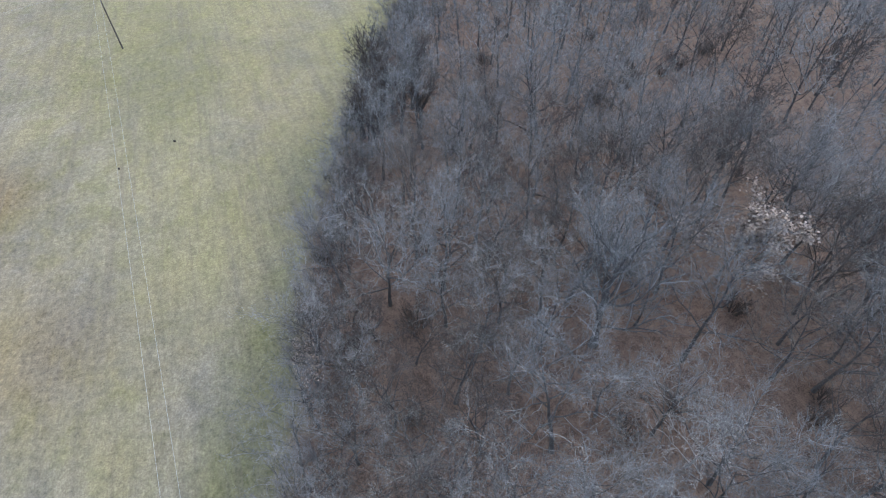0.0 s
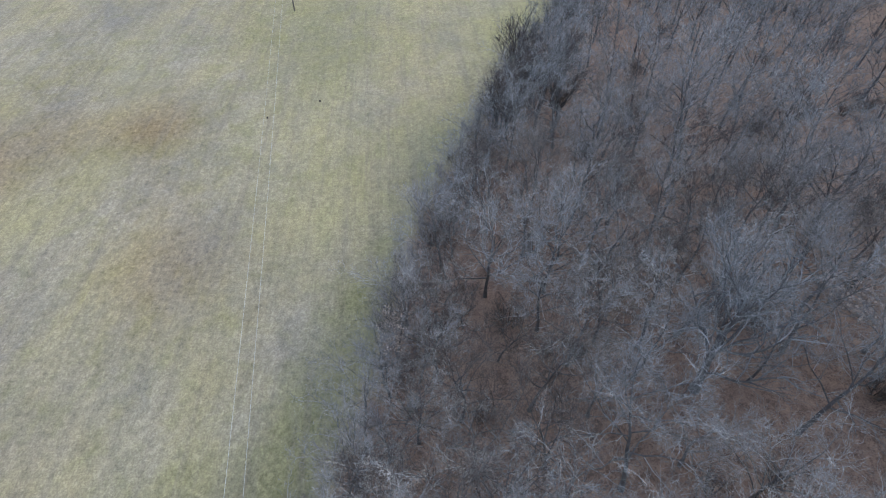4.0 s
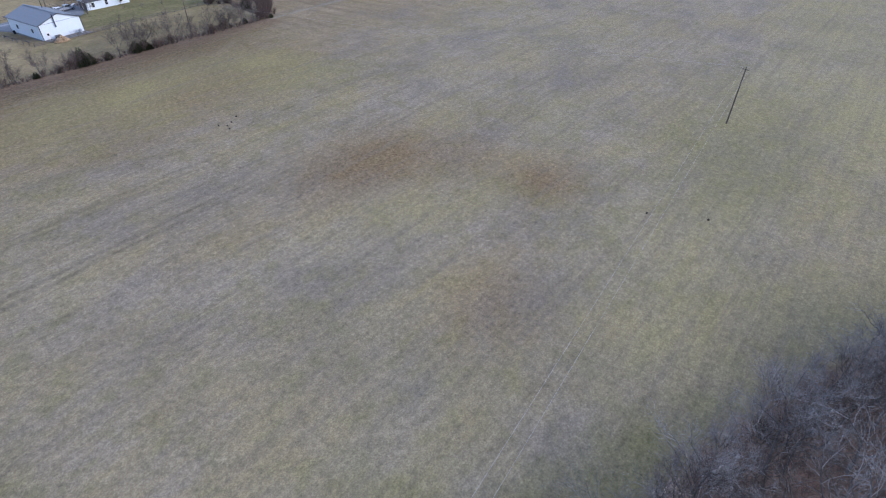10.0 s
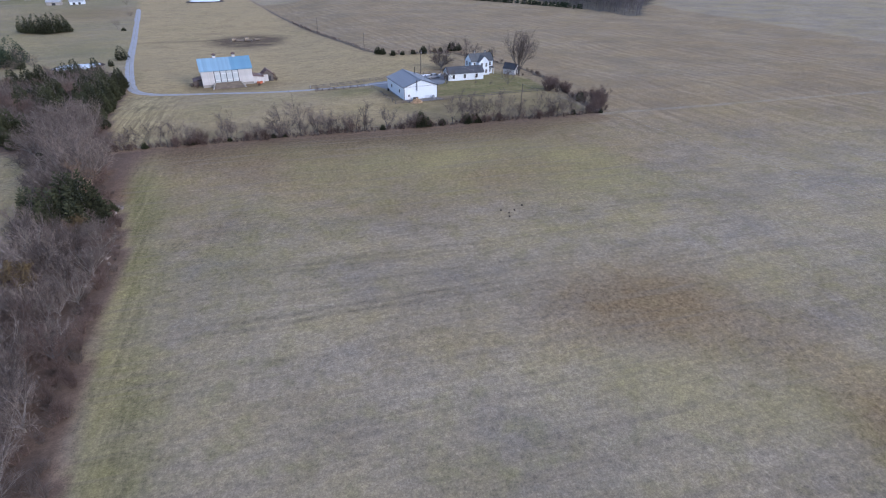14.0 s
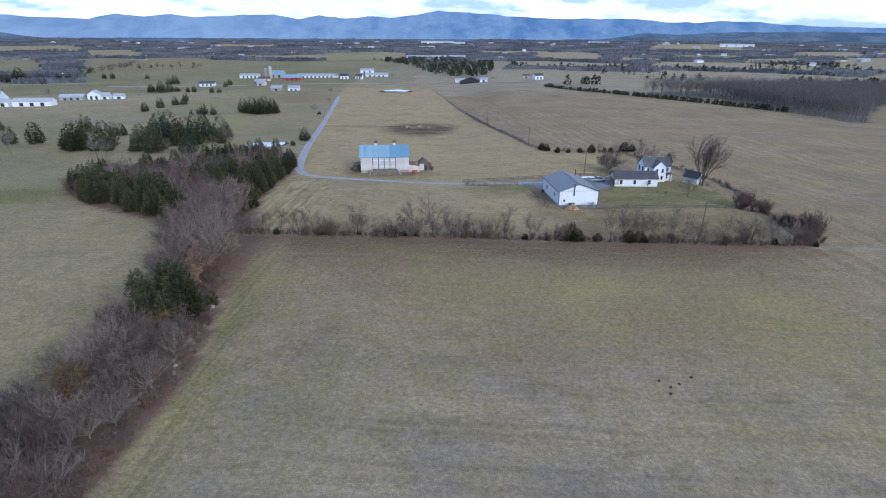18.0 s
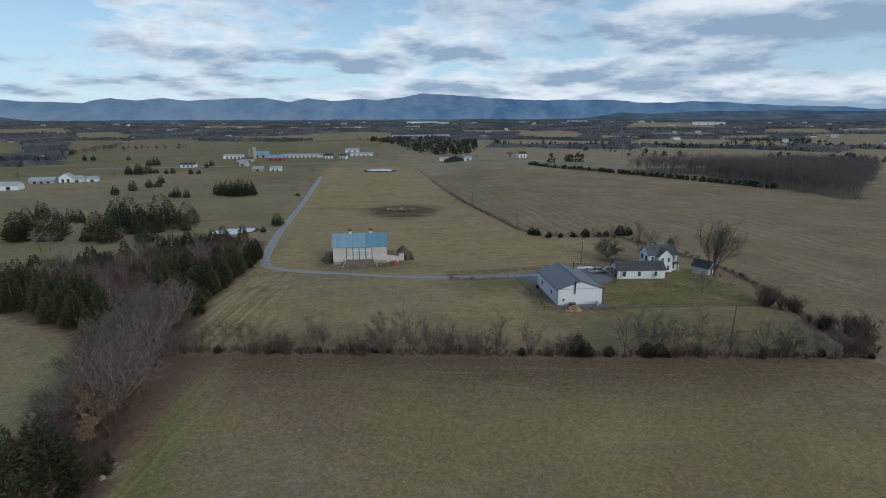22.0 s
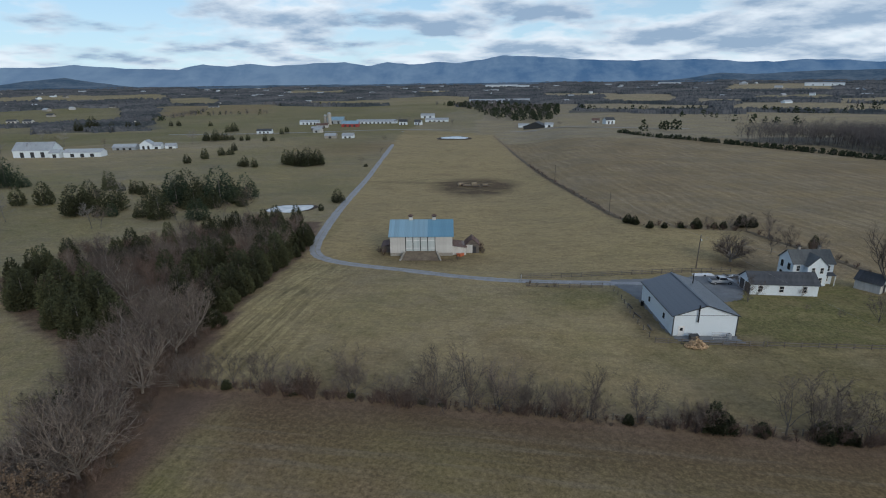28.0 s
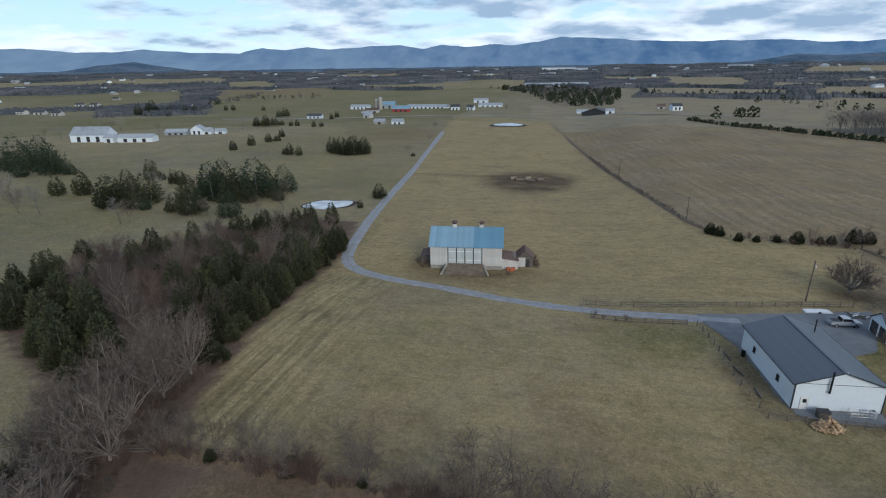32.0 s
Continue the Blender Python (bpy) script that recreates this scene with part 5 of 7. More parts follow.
for i in range(84):
    y = -96 + 90 * (i + rng.random()) / 84
    plant(SHRUBS[rng.choice((0, 1, 1))], row_edge(y) - rng.uniform(0.6, 4.5), y, rng.uniform(0.35, 0.95), label="leafless brush at the foot of the fencerow", name="fencerow_shrub")
for i in range(88):
    y = -112 + 138 * (i + rng.random()) / 88
    plant(ROW_TREES[rng.choice((0, 1, 1, 3))], row_edge(y) - rng.uniform(6.0, 17.0), y, rng.uniform(0.5, 0.85))
pts, tries = [], 0
while len(pts) < 150 and tries < 40000:
    tries += 1
    x, y = rng.uniform(-118, -46), rng.uniform(52, 148)
    if not inside(np.float64(x), np.float64(y), STRIP) or row_edge(y) - x < 7 or (x < -62 and y < 58):
        continue
    if all((x - a) ** 2 + (y - c) ** 2 > 5.2 ** 2 for a, c in pts):
        pts.append((x, y))
for x, y in pts:
    if rng.random() < 0.38:
        plant(CEDARS[rng.choice((0, 1, 1))], x, y, rng.uniform(0.8, 1.1))
    else:
        plant(ROW_TREES[rng.choices(range(4), (3, 2, 1.5, 3))[0]], x, y, rng.uniform(0.75, 1.0))
for i, (x, y, H, R, mt) in enumerate(((-33.5, -38, 6.0, 3.6, "olive_leaf"), (-36.2, 0.8, 7.2, 4.4, "tan_leaf"), (-34.2, -3.4, 5.2, 3.0, "tan_leaf"), (-31.5, -19, 5.0, 2.8, "olive_leaf"))):
    ok = thing("oak_tree", on(x, y, 40 * i), "low oak that keeps its olive brown leaves", "tree")
    for n_, b_, m_ in zip(("trunk", "crown", "leaves"), dry_crown(310 + i, H, R, 2600, 0.2), ("bark", "twig_brown", mt)):
        part(n_, b_, m_, ok)
for i in range(150):
    y = -112 + 165 * (i + rng.random()) / 150
    x = row_edge(y) - rng.uniform(1.0, 9.0) * (1.0 if y < 0 else 0.7)
    plant(SHRUBS[rng.randrange(3)], x, y, rng.uniform(0.3, 0.85), label="leafless brush at the foot of the fencerow", name="fencerow_shrub")
for i in range(60):
    y = -100 + 130 * (i + rng.random()) / 60
    plant(SHRUBS[rng.choice((0, 1, 2))], row_edge(y) - rng.uniform(9.0, 15.0), y, rng.uniform(0.5, 0.95), label="leafless brush behind the fencerow", name="fencerow_shrub")


# ---- buildings ----
def gable_house(t, w, d, eave, ridge, wall_mat, along="y", name="wall", base=0.35):
    """Closed body with two gables; the ridge runs along y or x. Centre of the foot at the origin."""
    b = Build()
    if along == "y":
        b.prism([(-w / 2, -base), (w / 2, -base), (w / 2, eave), (0, ridge), (-w / 2, eave)], -d / 2, d / 2)
    else:
        b.prism([(-d / 2, -base), (d / 2, -base), (d / 2, eave), (0, ridge), (-d / 2, eave)], -w / 2, w / 2)
        b.v = [(-y, x, z) for x, y, z in b.v]
    return part(name, b, wall_mat, t)


def roof_panels(t, w, d, eave, ridge, mat, along="y", over=0.35, thick=0.07, strip=0.9, lift=0.05, second=None, seam=0.018, split=None):
    """Two slopes laid from separate panels, with raised seams between them."""
    rise = (ridge - eave) / (w / 2)
    e0 = w / 2 + over
    n = max(2, int(round((d + 2 * over) / strip)))
    sw = (d + 2 * over) / n
    for side in (-1, 1):
        b = Build()
        z_e, z_r = eave - rise * over + lift, ridge + lift
        q = [(side * e0, -sw / 2 + 0.003, z_e), (side * e0, sw / 2 - 0.003, z_e), (0, sw / 2 - 0.003, z_r), (0, -sw / 2 + 0.003, z_r)]
        if side < 0:
            q = q[::-1]
        b.slab(q, thick)
        q2 = [(side * e0, -0.03 + sw / 2, z_e + seam), (side * e0, 0.03 + sw / 2, z_e + seam), (0, 0.03 + sw / 2, z_r + seam), (0, -0.03 + sw / 2, z_r + seam)]
        b.slab(q2[::-1] if side < 0 else q2, 0.06)
        if along == "x":
            b.v = [(-y, x, z) for x, y, z in b.v]
        m = second if (second and side > 0) else mat
        me = b.mesh("roof_panel", M[m])
        me2 = b.mesh("roof_panel", M[split[1]]) if split else me
        for i in range(n):
            y = -d / 2 - over + sw * (i + 0.5)
            part("roof_panel", me2 if split and -y > split[0] else me, m, t, m=pose(*((0, y, 0) if along == "y" else (-y, 0, 0))))


def window(t, x, y, z, w, h, face="-y", frame_mat="white_trim", shutters=False):
    """Window with frame, pane, sill and bars on an outer face."""
    rz = {"-y": 0, "y": 180, "-x": -90, "x": 90}[face]
    m = pose(x, y, z, 0, 0, rz)
    b = Build()
    for cx, cz, sx, sz in ((-w / 2, 0, 0.09, h + 0.09), (w / 2, 0, 0.09, h + 0.09), (0, h / 2, w - 0.09, 0.09), (0, 0, w - 0.09, 0.06), (0, -h / 2, w - 0.09, 0.09)):
        b.box((cx, -0.035, cz), (sx, 0.09, sz))
    wd = part("window", b, frame_mat, t, m=m)
    part("pane", Build().box((0, -0.008, 0), (w - 0.06, 0.03, h - 0.06)), "glass", wd)
    part("sill", Build().box((0, -0.08, -h / 2 - 0.075), (w + 0.2, 0.16, 0.05)), frame_mat, wd)
    if shutters:
        for s in (-1, 1):
            part("shutter", Build().box((s * (w / 2 + 0.25), -0.03, 0), (0.36, 0.05, h)), "dark_trim", wd)
    return wd


def door(t, x, y, z0, w, h, face="-y", mat="white_trim", lite=True):
    rz = {"-y": 0, "y": 180, "-x": -90, "x": 90}[face]
    m = pose(x, y, z0, 0, 0, rz)
    b = Build()
    for cx, sx, z, sz in ((-w / 2 - 0.05, 0.1, h / 2, h + 0.1), (w / 2 + 0.05, 0.1, h / 2, h + 0.1), (0, w, h + 0.02, 0.1)):
        b.box((cx, -0.04, z), (sx, 0.11, sz))
    dr = part("door", b, mat, t, m=m)
    part("leaf", Build().box((0, -0.01, h / 2), (w, 0.06, h - 0.06)), mat, dr)
    if lite:
        part("pane", Build().box((0, -0.05, h * 0.7), (w * 0.55, 0.03, h * 0.3)), "glass", dr)
    part("handle", Build().box((w * 0.38, -0.08, h * 0.48), (0.05, 0.09, 0.12)), "grey_metal", dr)
    return dr


def siding(t, w, h, m, mat, step=0.9, depth=0.03, gable=0.0):
    """Ribbed sheets on a wall plane: x along the wall, z up, proud of it towards -y."""
    n = max(1, int(round(w / step)))
    sw = w / n
    for i in range(n):
        x = -w / 2 + sw * (i + 0.5)
        top = h + (gable * (1 - abs(x) / (w / 2)) if gable else 0)
        k = gable / (w / 2) * sw / 2 if gable else 0
        s = -1 if x > 0 else 1
        a, c = x - sw / 2 + 0.002, x + sw / 2 - 0.002
        za, zc = top - s * k, top + s * k
        b = Build()
        b.prism([(a, 0.0), (c, 0.0), (c, zc - 0.03), (a, za - 0.03)], -depth, -0.002)
        part("siding_sheet", b, mat, t, m=m)


# white machine shed
SHED = (44.95, 60.0, 7.6)
sw_, sd_, se_, sr_ = 11.9, 17.9, 4.3, 6.35
shed = thing("machine_shed", pose(SHED[0], SHED[1], 0, 0, 0, SHED[2]) @ pose(sw_ / 2, sd_ / 2, 0), "white metal machine shed with a slate grey gable roof", "shed")
gable_house(shed, sw_, sd_, se_, sr_, "white_siding")
siding(shed, sw_, se_, pose(0, -sd_ / 2, 0), "white_siding", 0.95, 0.03, sr_ - se_)
siding(shed, sd_, se_, pose(-sw_ / 2, 0, 0, 0, 0, -90), "white_siding", 0.95)
siding(shed, sd_, se_, pose(sw_ / 2, 0, 0, 0, 0, 90), "white_siding", 0.95)
roof_panels(shed, sw_, sd_, se_, sr_, "roof_grey", strip=0.95, seam=0.006)
part("ridge_cap", Build().box((0, 0, sr_ + 0.09), (0.45, sd_ + 0.74, 0.05)), "roof_grey", shed)
for sx in (-1, 1):
    part("corner_trim", Build().box((sx * (sw_ / 2 + 0.01), -sd_ / 2 - 0.015, se_ / 2), (0.16, 0.16, se_ - 0.1)), "dark_trim", shed, "dark corner trim")
    b = Build()
    a, c = Vector((sx * (sw_ / 2 + 0.36), -sd_ / 2 - 0.39, se_ - 0.14)), Vector((0, -sd_ / 2 - 0.39, sr_ - 0.02))
    b.add([tuple(a), tuple(c), tuple(c + Vector((0, 0, 0.16))), tuple(a + Vector((0, 0, 0.16))), tuple(a + Vector((0, 0.05, 0))), tuple(c + Vector((0, 0.05, 0))), tuple(c + Vector((0, 0.05, 0.16))), tuple(a + Vector((0, 0.05, 0.16)))],
          [(0, 1, 2, 3), (7, 6, 5, 4), (0, 4, 5, 1), (3, 2, 6, 7), (0, 3, 7, 4), (1, 5, 6, 2)])
    part("verge_board", b, "dark_trim", shed, "dark verge board")
    part("gutter", Build().box((sx * (sw_ / 2 + 0.42), 0, se_ - 0.13), (0.13, sd_ + 0.6, 0.12)), "dark_trim", shed)
part("band", Build().box((0, -sd_ / 2 - 0.036, se_ + 0.02), (sw_ - 0.2, 0.02, 0.07)), "dark_trim", shed, "thin dark band under the gable")
door(shed, -4.35, -sd_ / 2 - 0.03, 0.05, 0.95, 2.05)
window(shed, -sw_ / 2 - 0.03, -4.2, 2.2, 0.7, 0.9, "-x", "dark_trim")
window(shed, -sw_ / 2 - 0.03, 4.2, 2.2, 0.7, 0.9, "-x", "dark_trim")
part("foundation", Build().box((0, 0, 0.02), (sw_ + 0.1, sd_ + 0.1, 0.25)), "stone_wall", shed)
flue = part("stove_pipe", Build().tube([(-1.5, -sd_ / 2 - 0.32, 3.1), (-1.5, -sd_ / 2 - 0.32, 6.4)], [0.13, 0.13], 10), "black_metal", shed, "black stove pipe")
part("elbow", Build().tube([(-1.5, -sd_ / 2 + 0.05, 3.15), (-1.5, -sd_ / 2 - 0.4, 3.15)], [0.13, 0.13], 10), "black_metal", flue)
part("cap", Build().tube([(-1.5, -sd_ / 2 - 0.32, 6.48), (-1.5, -sd_ / 2 - 0.32, 6.52)], [0.2, 0.16], 10), "black_metal", flue)
part("vent_pipe", Build().tube([(3.2, 5.4, 5.0), (3.2, 5.4, 7.6)], [0.1, 0.1], 8), "black_metal", shed)
barrel = thing("oil_drum", pose(42.1, 74.5, 0, 0, 0, 20), "black oil drum beside the shed wall", "drum")
part("body", Build().tube([(0, 0, 0), (0, 0, 0.95)], [0.34, 0.34], 14), "black_metal", barrel)
for zz in (0.3, 0.62, 0.93):
    part("hoop", Build().tube([(0, 0, zz - 0.02), (0, 0, zz + 0.02)], [0.36, 0.36], 14), "black_metal", barrel)

# bank barn with the blue roof
bw, bd, be, br = 19.0, 12.6, 6.4, 10.0
barn = thing("bank_barn", pose(-24.5, 112.5, -4.05, 0, 0, 9.1) @ pose(bw / 2, bd / 2, 0), "old white board barn with a blue metal roof and two cupolas", "barn")
gable_house(barn, bw, bd, be, br, "white_board", "x", base=0.5)
roof_panels(barn, bd, bw, be, br, "roof_blue", "x", 0.4, strip=0.8, split=(1.6, "roof_blue_deep"))
nb = 46
for i in range(nb):
    x = -bw / 2 + bw / nb * (i + 0.5)
    if -4.85 < x < 4.35:
        continue
    z0 = 1.1
    me = Build().box((0, 0, 0), (bw / nb - 0.025, 0.04, be - z0 - 0.1))
    part("board", me, "white_board", barn, m=pose(x, -bd / 2 - 0.022, (be + z0) / 2))
part("stone_base", Build().box((-7.25, -bd / 2 - 0.06, 0.5), (4.4, 0.12, 1.15)).box((7.1, -bd / 2 - 0.06, 0.5), (5.0, 0.12, 1.15)), "stone_wall", barn, "pale stone footing")
for i in range(4):
    x = -3.65 + i * 2.25
    dr = part("barn_door", Build().box((x, -bd / 2 - 0.08, 3.85), (1.98, 0.1, 4.3)), "door_pale", barn, "tall pale blue grey barn door")
    for z in (5.0, 2.6):
        part("brace", Build().box((x, -bd / 2 - 0.14, z), (1.9, 0.03, 0.16)), "white_trim", dr)
    part("gap", Build().box((x - 1.12, -bd / 2 - 0.03, 3.85), (0.24, 0.05, 4.4)), "dark_trim", barn, "dark gap between the doors")
part("gap", Build().box((4.23, -bd / 2 - 0.03, 3.85), (0.2, 0.05, 4.4)), "dark_trim", barn)
part("door_head", Build().box((-0.27, -bd / 2 - 0.1, 6.12), (9.3, 0.14, 0.16)), "dark_trim", barn)
ramp = Build()
ramp.add([(-4.8, -bd / 2 - 0.05, 1.7), (4.4, -bd / 2 - 0.05, 1.7), (5.6, -bd / 2 - 6.0, -0.1), (-5.6, -bd / 2 - 6.0, -0.1), (-4.8, -bd / 2 - 0.05, -0.4), (4.4, -bd / 2 - 0.05, -0.4), (5.6, -bd / 2 - 6.0, -0.4), (-5.6, -bd / 2 - 6.0, -0.4)],
         [(0, 3, 2, 1), (4, 5, 6, 7), (0, 1, 5, 4), (1, 2, 6, 5), (2, 3, 7, 6), (3, 0, 4, 7)])
part("ramp", ramp, "dirt", barn, "earth ramp up to the doors")
for sx, x0, x1 in ((-1, -5.0, -6.2), (1, 4.7, 5.9)):
    for i in range(6):
        u = i / 6 + 0.08
        part("ramp_stone", Build().box((0, 0, 0), (0.5, 0.95, 0.6)), "stone_wall", barn, m=pose(x0 + (x1 - x0) * u, -bd / 2 - 0.5 - 4.4 * u, 1.55 - 1.45 * u, -16, 0, sx * 18))
for x in (-3.4, 3.9):
    cp = part("cupola", Build().box((x, 0, br + 0.35), (1.15, 1.15, 0.9)), "white_board", barn, "white cupola with a rusty cap")
    part("louvre", Build().box((x, 0, br + 1.0), (1.05, 1.05, 0.5)), "dark_trim", cp)
    part("cap", Build().tube([(x, 0, br + 1.2), (x, 0, br + 1.3), (x, 0, br + 1.75)], [0.95, 0.95, 0.12], 8), "roof_rust", cp)
lean = part("lean_to", Build().prism([(bw / 2, -0.4), (bw / 2 + 4.2, -0.4), (bw / 2 + 4.2, 2.4), (bw / 2, 3.0)], -bd / 2 + 0.8, 1.0), "white_board", barn, "low white annex")
b = Build().slab([(bw / 2 - 0.05, -bd / 2 + 0.5, 3.1), (bw / 2 + 4.5, -bd / 2 + 0.5, 2.45), (bw / 2 + 4.5, 1.3, 2.45), (bw / 2 - 0.05, 1.3, 3.1)], 0.07)
part("roof", b, "roof_rust", lean)
hut = thing("small_shed", barn.matrix_basis @ pose(bw / 2 + 6.2, -1.2, 0), "small weathered shed with a rusty red roof", "shed")
gable_house(hut, 4.2, 5.0, 2.8, 4.6, "old_wood", "y", base=0.4)
part("front_panel", Build().box((-0.9, -2.53, 1.4), (1.9, 0.05, 2.6)), "white_board", hut, "whitewashed boards beside the doorway")
roof_panels(hut, 4.2, 5.0, 2.8, 4.6, "roof_rust", strip=0.7, over=0.25)
# wall stays closed here, a dark panel paints the shaded inside
part("doorway", Build().box((0.7, -2.52, 1.1), (0.9, 0.06, 2.2)), "dark_trim", hut, "dark panel painted as the shade in the doorway")
west = thing("cattle_lean_to", barn.matrix_basis @ pose(-bw / 2 - 1.6, 1.0, 0), "low grey lean-to against the barn end", "shed")
part("body", Build().prism([(-1.5, -0.4), (1.5, -0.4), (1.5, 2.6), (-1.5, 2.0)], -3.5, 3.0), "old_wood", west)
part("roof", Build().slab([(-1.75, -3.8, 2.0), (1.55, -3.8, 2.7), (1.55, 3.3, 2.7), (-1.75, 3.3, 2.0)], 0.07), "roof_rust", west)
for i, (dx, dy) in enumerate(((11.2, -6.6), (12.0, -6.9), (12.6, -6.3))):
    p = barn.matrix_basis @ Vector((dx, dy, 0))
    bin_ = thing("feed_bin", pose(p.x, p.y, hz(p.x, p.y), 0, 0, 20 * i), "small orange red bin by the barn", "bin", "bins by the barn")
    part("body", Build().tube([(0, 0, 0), (0, 0, 0.75)], [0.42, 0.5], 10), "orange_thing", bin_)
    part("rim", Build().tube([(0, 0, 0.72), (0, 0, 0.79)], [0.54, 0.54], 10), "orange_thing", bin_)

# farmhouse
house = thing("farmhouse", pose(84.6, 98.6, -0.85, 0, 0, 8), "white two storey farmhouse with a dark cross gable roof", "house")
gable_house(house, 9.6, 6.0, 5.4, 7.9, "white_siding", "x")
roof_panels(house, 6.0, 9.6, 5.4, 7.9, "roof_house", "x", 0.35, strip=1.2)
wing = part("wing", Build().prism([(-2.3, -0.4), (2.3, -0.4), (2.3, 5.2), (0, 7.4), (-2.3, 5.2)], -4.6, -2.4), "white_siding", house, "white gabled front wing")
for s in (-1, 1):
    q = [(s * 2.6, -4.85, 5.0), (s * 2.6, -1.2, 5.0), (0, -0.6, 7.48), (0, -4.85, 7.48)]
    part("roof", Build().slab(q if s > 0 else q[::-1], 0.08), "roof_house", wing)
for x, z in ((-1.0, 4.0), (1.0, 4.0), (-1.0, 1.5), (1.0, 1.5)):
    window(house, x, -4.61, z, 0.85, 1.45, "-y", shutters=False)
for x, z in ((3.5, 4.1), (3.5, 1.5), (-3.6, 4.1), (-3.6, 1.5)):
    window(house, x, -3.01, z, 0.85, 1.45, "-y")
for y, z in ((-1.4, 4.1), (1.4, 4.1), (-1.4, 1.5), (1.4, 1.5)):
    window(house, -4.81, y, z, 0.85, 1.45, "-x", "dark_trim")
for x in (-2.2, 2.6):
    ch = part("chimney", Build().box((x, 0.2, 8.0), (0.5, 0.5, 1.3)), "stone_wall", house, "grey masonry chimney")
    part("cap", Build().box((x, 0.2, 8.68), (0.62, 0.62, 0.1)), "dark_trim", ch)
part("porch_roof", Build().slab([(2.3, -4.6, 2.7), (4.8, -4.6, 2.7), (4.8, -2.95, 3.1), (2.3, -2.95, 3.1)], 0.1), "roof_dark", house)
for x in (2.5, 4.6):
    part("porch_post", Build().box((x, -4.45, 1.25), (0.14, 0.14, 2.7)), "white_trim", house)

annex = thing("garage_wing", pose(75.0, 89.2, -0.5, 0, 0, 3.5), "long low white garage with a dark gable roof", "garage")
gable_house(annex, 14.6, 6.0, 2.7, 4.7, "white_siding", "x")
roof_panels(annex, 6.0, 14.6, 2.7, 4.7, "roof_dark", "x", 0.35, strip=1.2)
for x in (-5.2, -0.6, 4.4):
    window(annex, x, -3.01, 1.45, 1.0, 1.5)
# bays are dark panels on the end wall, coloured like their shaded inside
for y in (-1.4, 1.4):
    part("garage_bay", Build().box((-7.33, y, 1.15), (0.06, 2.3, 2.3)), "dark_trim", annex, "dark panel painted as the shade in the garage bay")
part("bay_post", Build().box((-7.36, 0, 1.15), (0.12, 0.4, 2.5)), "white_trim", annex)
outb = thing("outbuilding", on(97.0, 93.5, 40, 0), "small pale outbuilding with a dark roof", "shed")
gable_house(outb, 4.2, 5.2, 2.4, 4.2, "white_board")
roof_panels(outb, 4.2, 5.2, 2.4, 4.2, "roof_dark", strip=0.9, over=0.3)
part("doorway", Build().box((0, -2.62, 1.0), (0.9, 0.05, 2.0)), "dark_trim", outb)

# ---- utility poles and wires ----
def utility_pole(x, y, h, rz=0.0, lamp=False, arm=True, lean=0.0):
    p = thing("utility_pole", pose(x, y, hz(x, y) - 0.1, lean, lean * 0.6, rz), "tall brown wooden utility pole standing in the grass", "utility pole", "utility poles")
    part("pole", Build().tube([(0, 0, 0), (0, 0, h)], [0.17, 0.11], 8), "pole_wood", p)
    if arm:
        part("cross_arm", Build().box((0, 0.12, h - 0.5), (1.5, 0.1, 0.12)), "pole_wood", p)
        for sx in (-0.65, 0.65):
            part("insulator", Build().tube([(sx, 0.12, h - 0.44), (sx, 0.12, h - 0.25)], [0.05, 0.03], 6), "grey_metal", p)
    else:
        part("insulator", Build().tube([(0, 0, h), (0, 0, h + 0.2)], [0.05, 0.03], 6), "grey_metal", p)
    if lamp:
        part("yard_lamp", Build().tube([(0, -0.2, h - 0.9), (0, -1.0, h - 0.75), (0, -1.0, h - 1.05)], [0.05, 0.06, 0.2], 8), "tarp", p, "white yard lamp")
    return p


utility_pole(116.05, -109.2, 12.2, 80)
utility_pole(76.4, 34.9, 9.6, 30, arm=False, lean=1.0)
utility_pole(61.2, 104.3, 9.4, 0, True, False, 1.2)
utility_pole(47.0, 168.0, 8.6, 0, False, False)
utility_pole(30.0, 262.0, 8.6, 0, False, False)


def wire(a, c, sag, r=0.012, label="pale overhead power wire between poles"):
    b = Build()
    a, c = Vector(a), Vector(c)
    pts = [a.lerp(c, i / 14) - Vector((0, 0, sag * 4 * (i / 14) * (1 - i / 14))) for i in range(15)]
    b.tube(pts, [r] * 15, 4)
    return single("power_wire", b, "wire", Matrix(), label, "wire", "power wires")


wire((116.0, -108.6, 11.9), (-95, -131.3, 18.0), 1.6, 0.011)
wire((116.1, -109.8, 11.9), (-95, -132.6, 18.0), 1.6, 0.011)
wire((116.0, -109.2, 12.1), (76.4, 34.9, 9.4), 1.2, 0.01)
wire((76.4, 34.9, 9.4), (61.2, 104.3, 8.0), 0.8, 0.01)
wire((61.2, 104.3, 8.0), (47.0, 168.0, 6.0), 0.8, 0.01)
wire((61.2, 104.3, 8.0), (82.0, 99.0, 5.5), 0.4, 0.01)


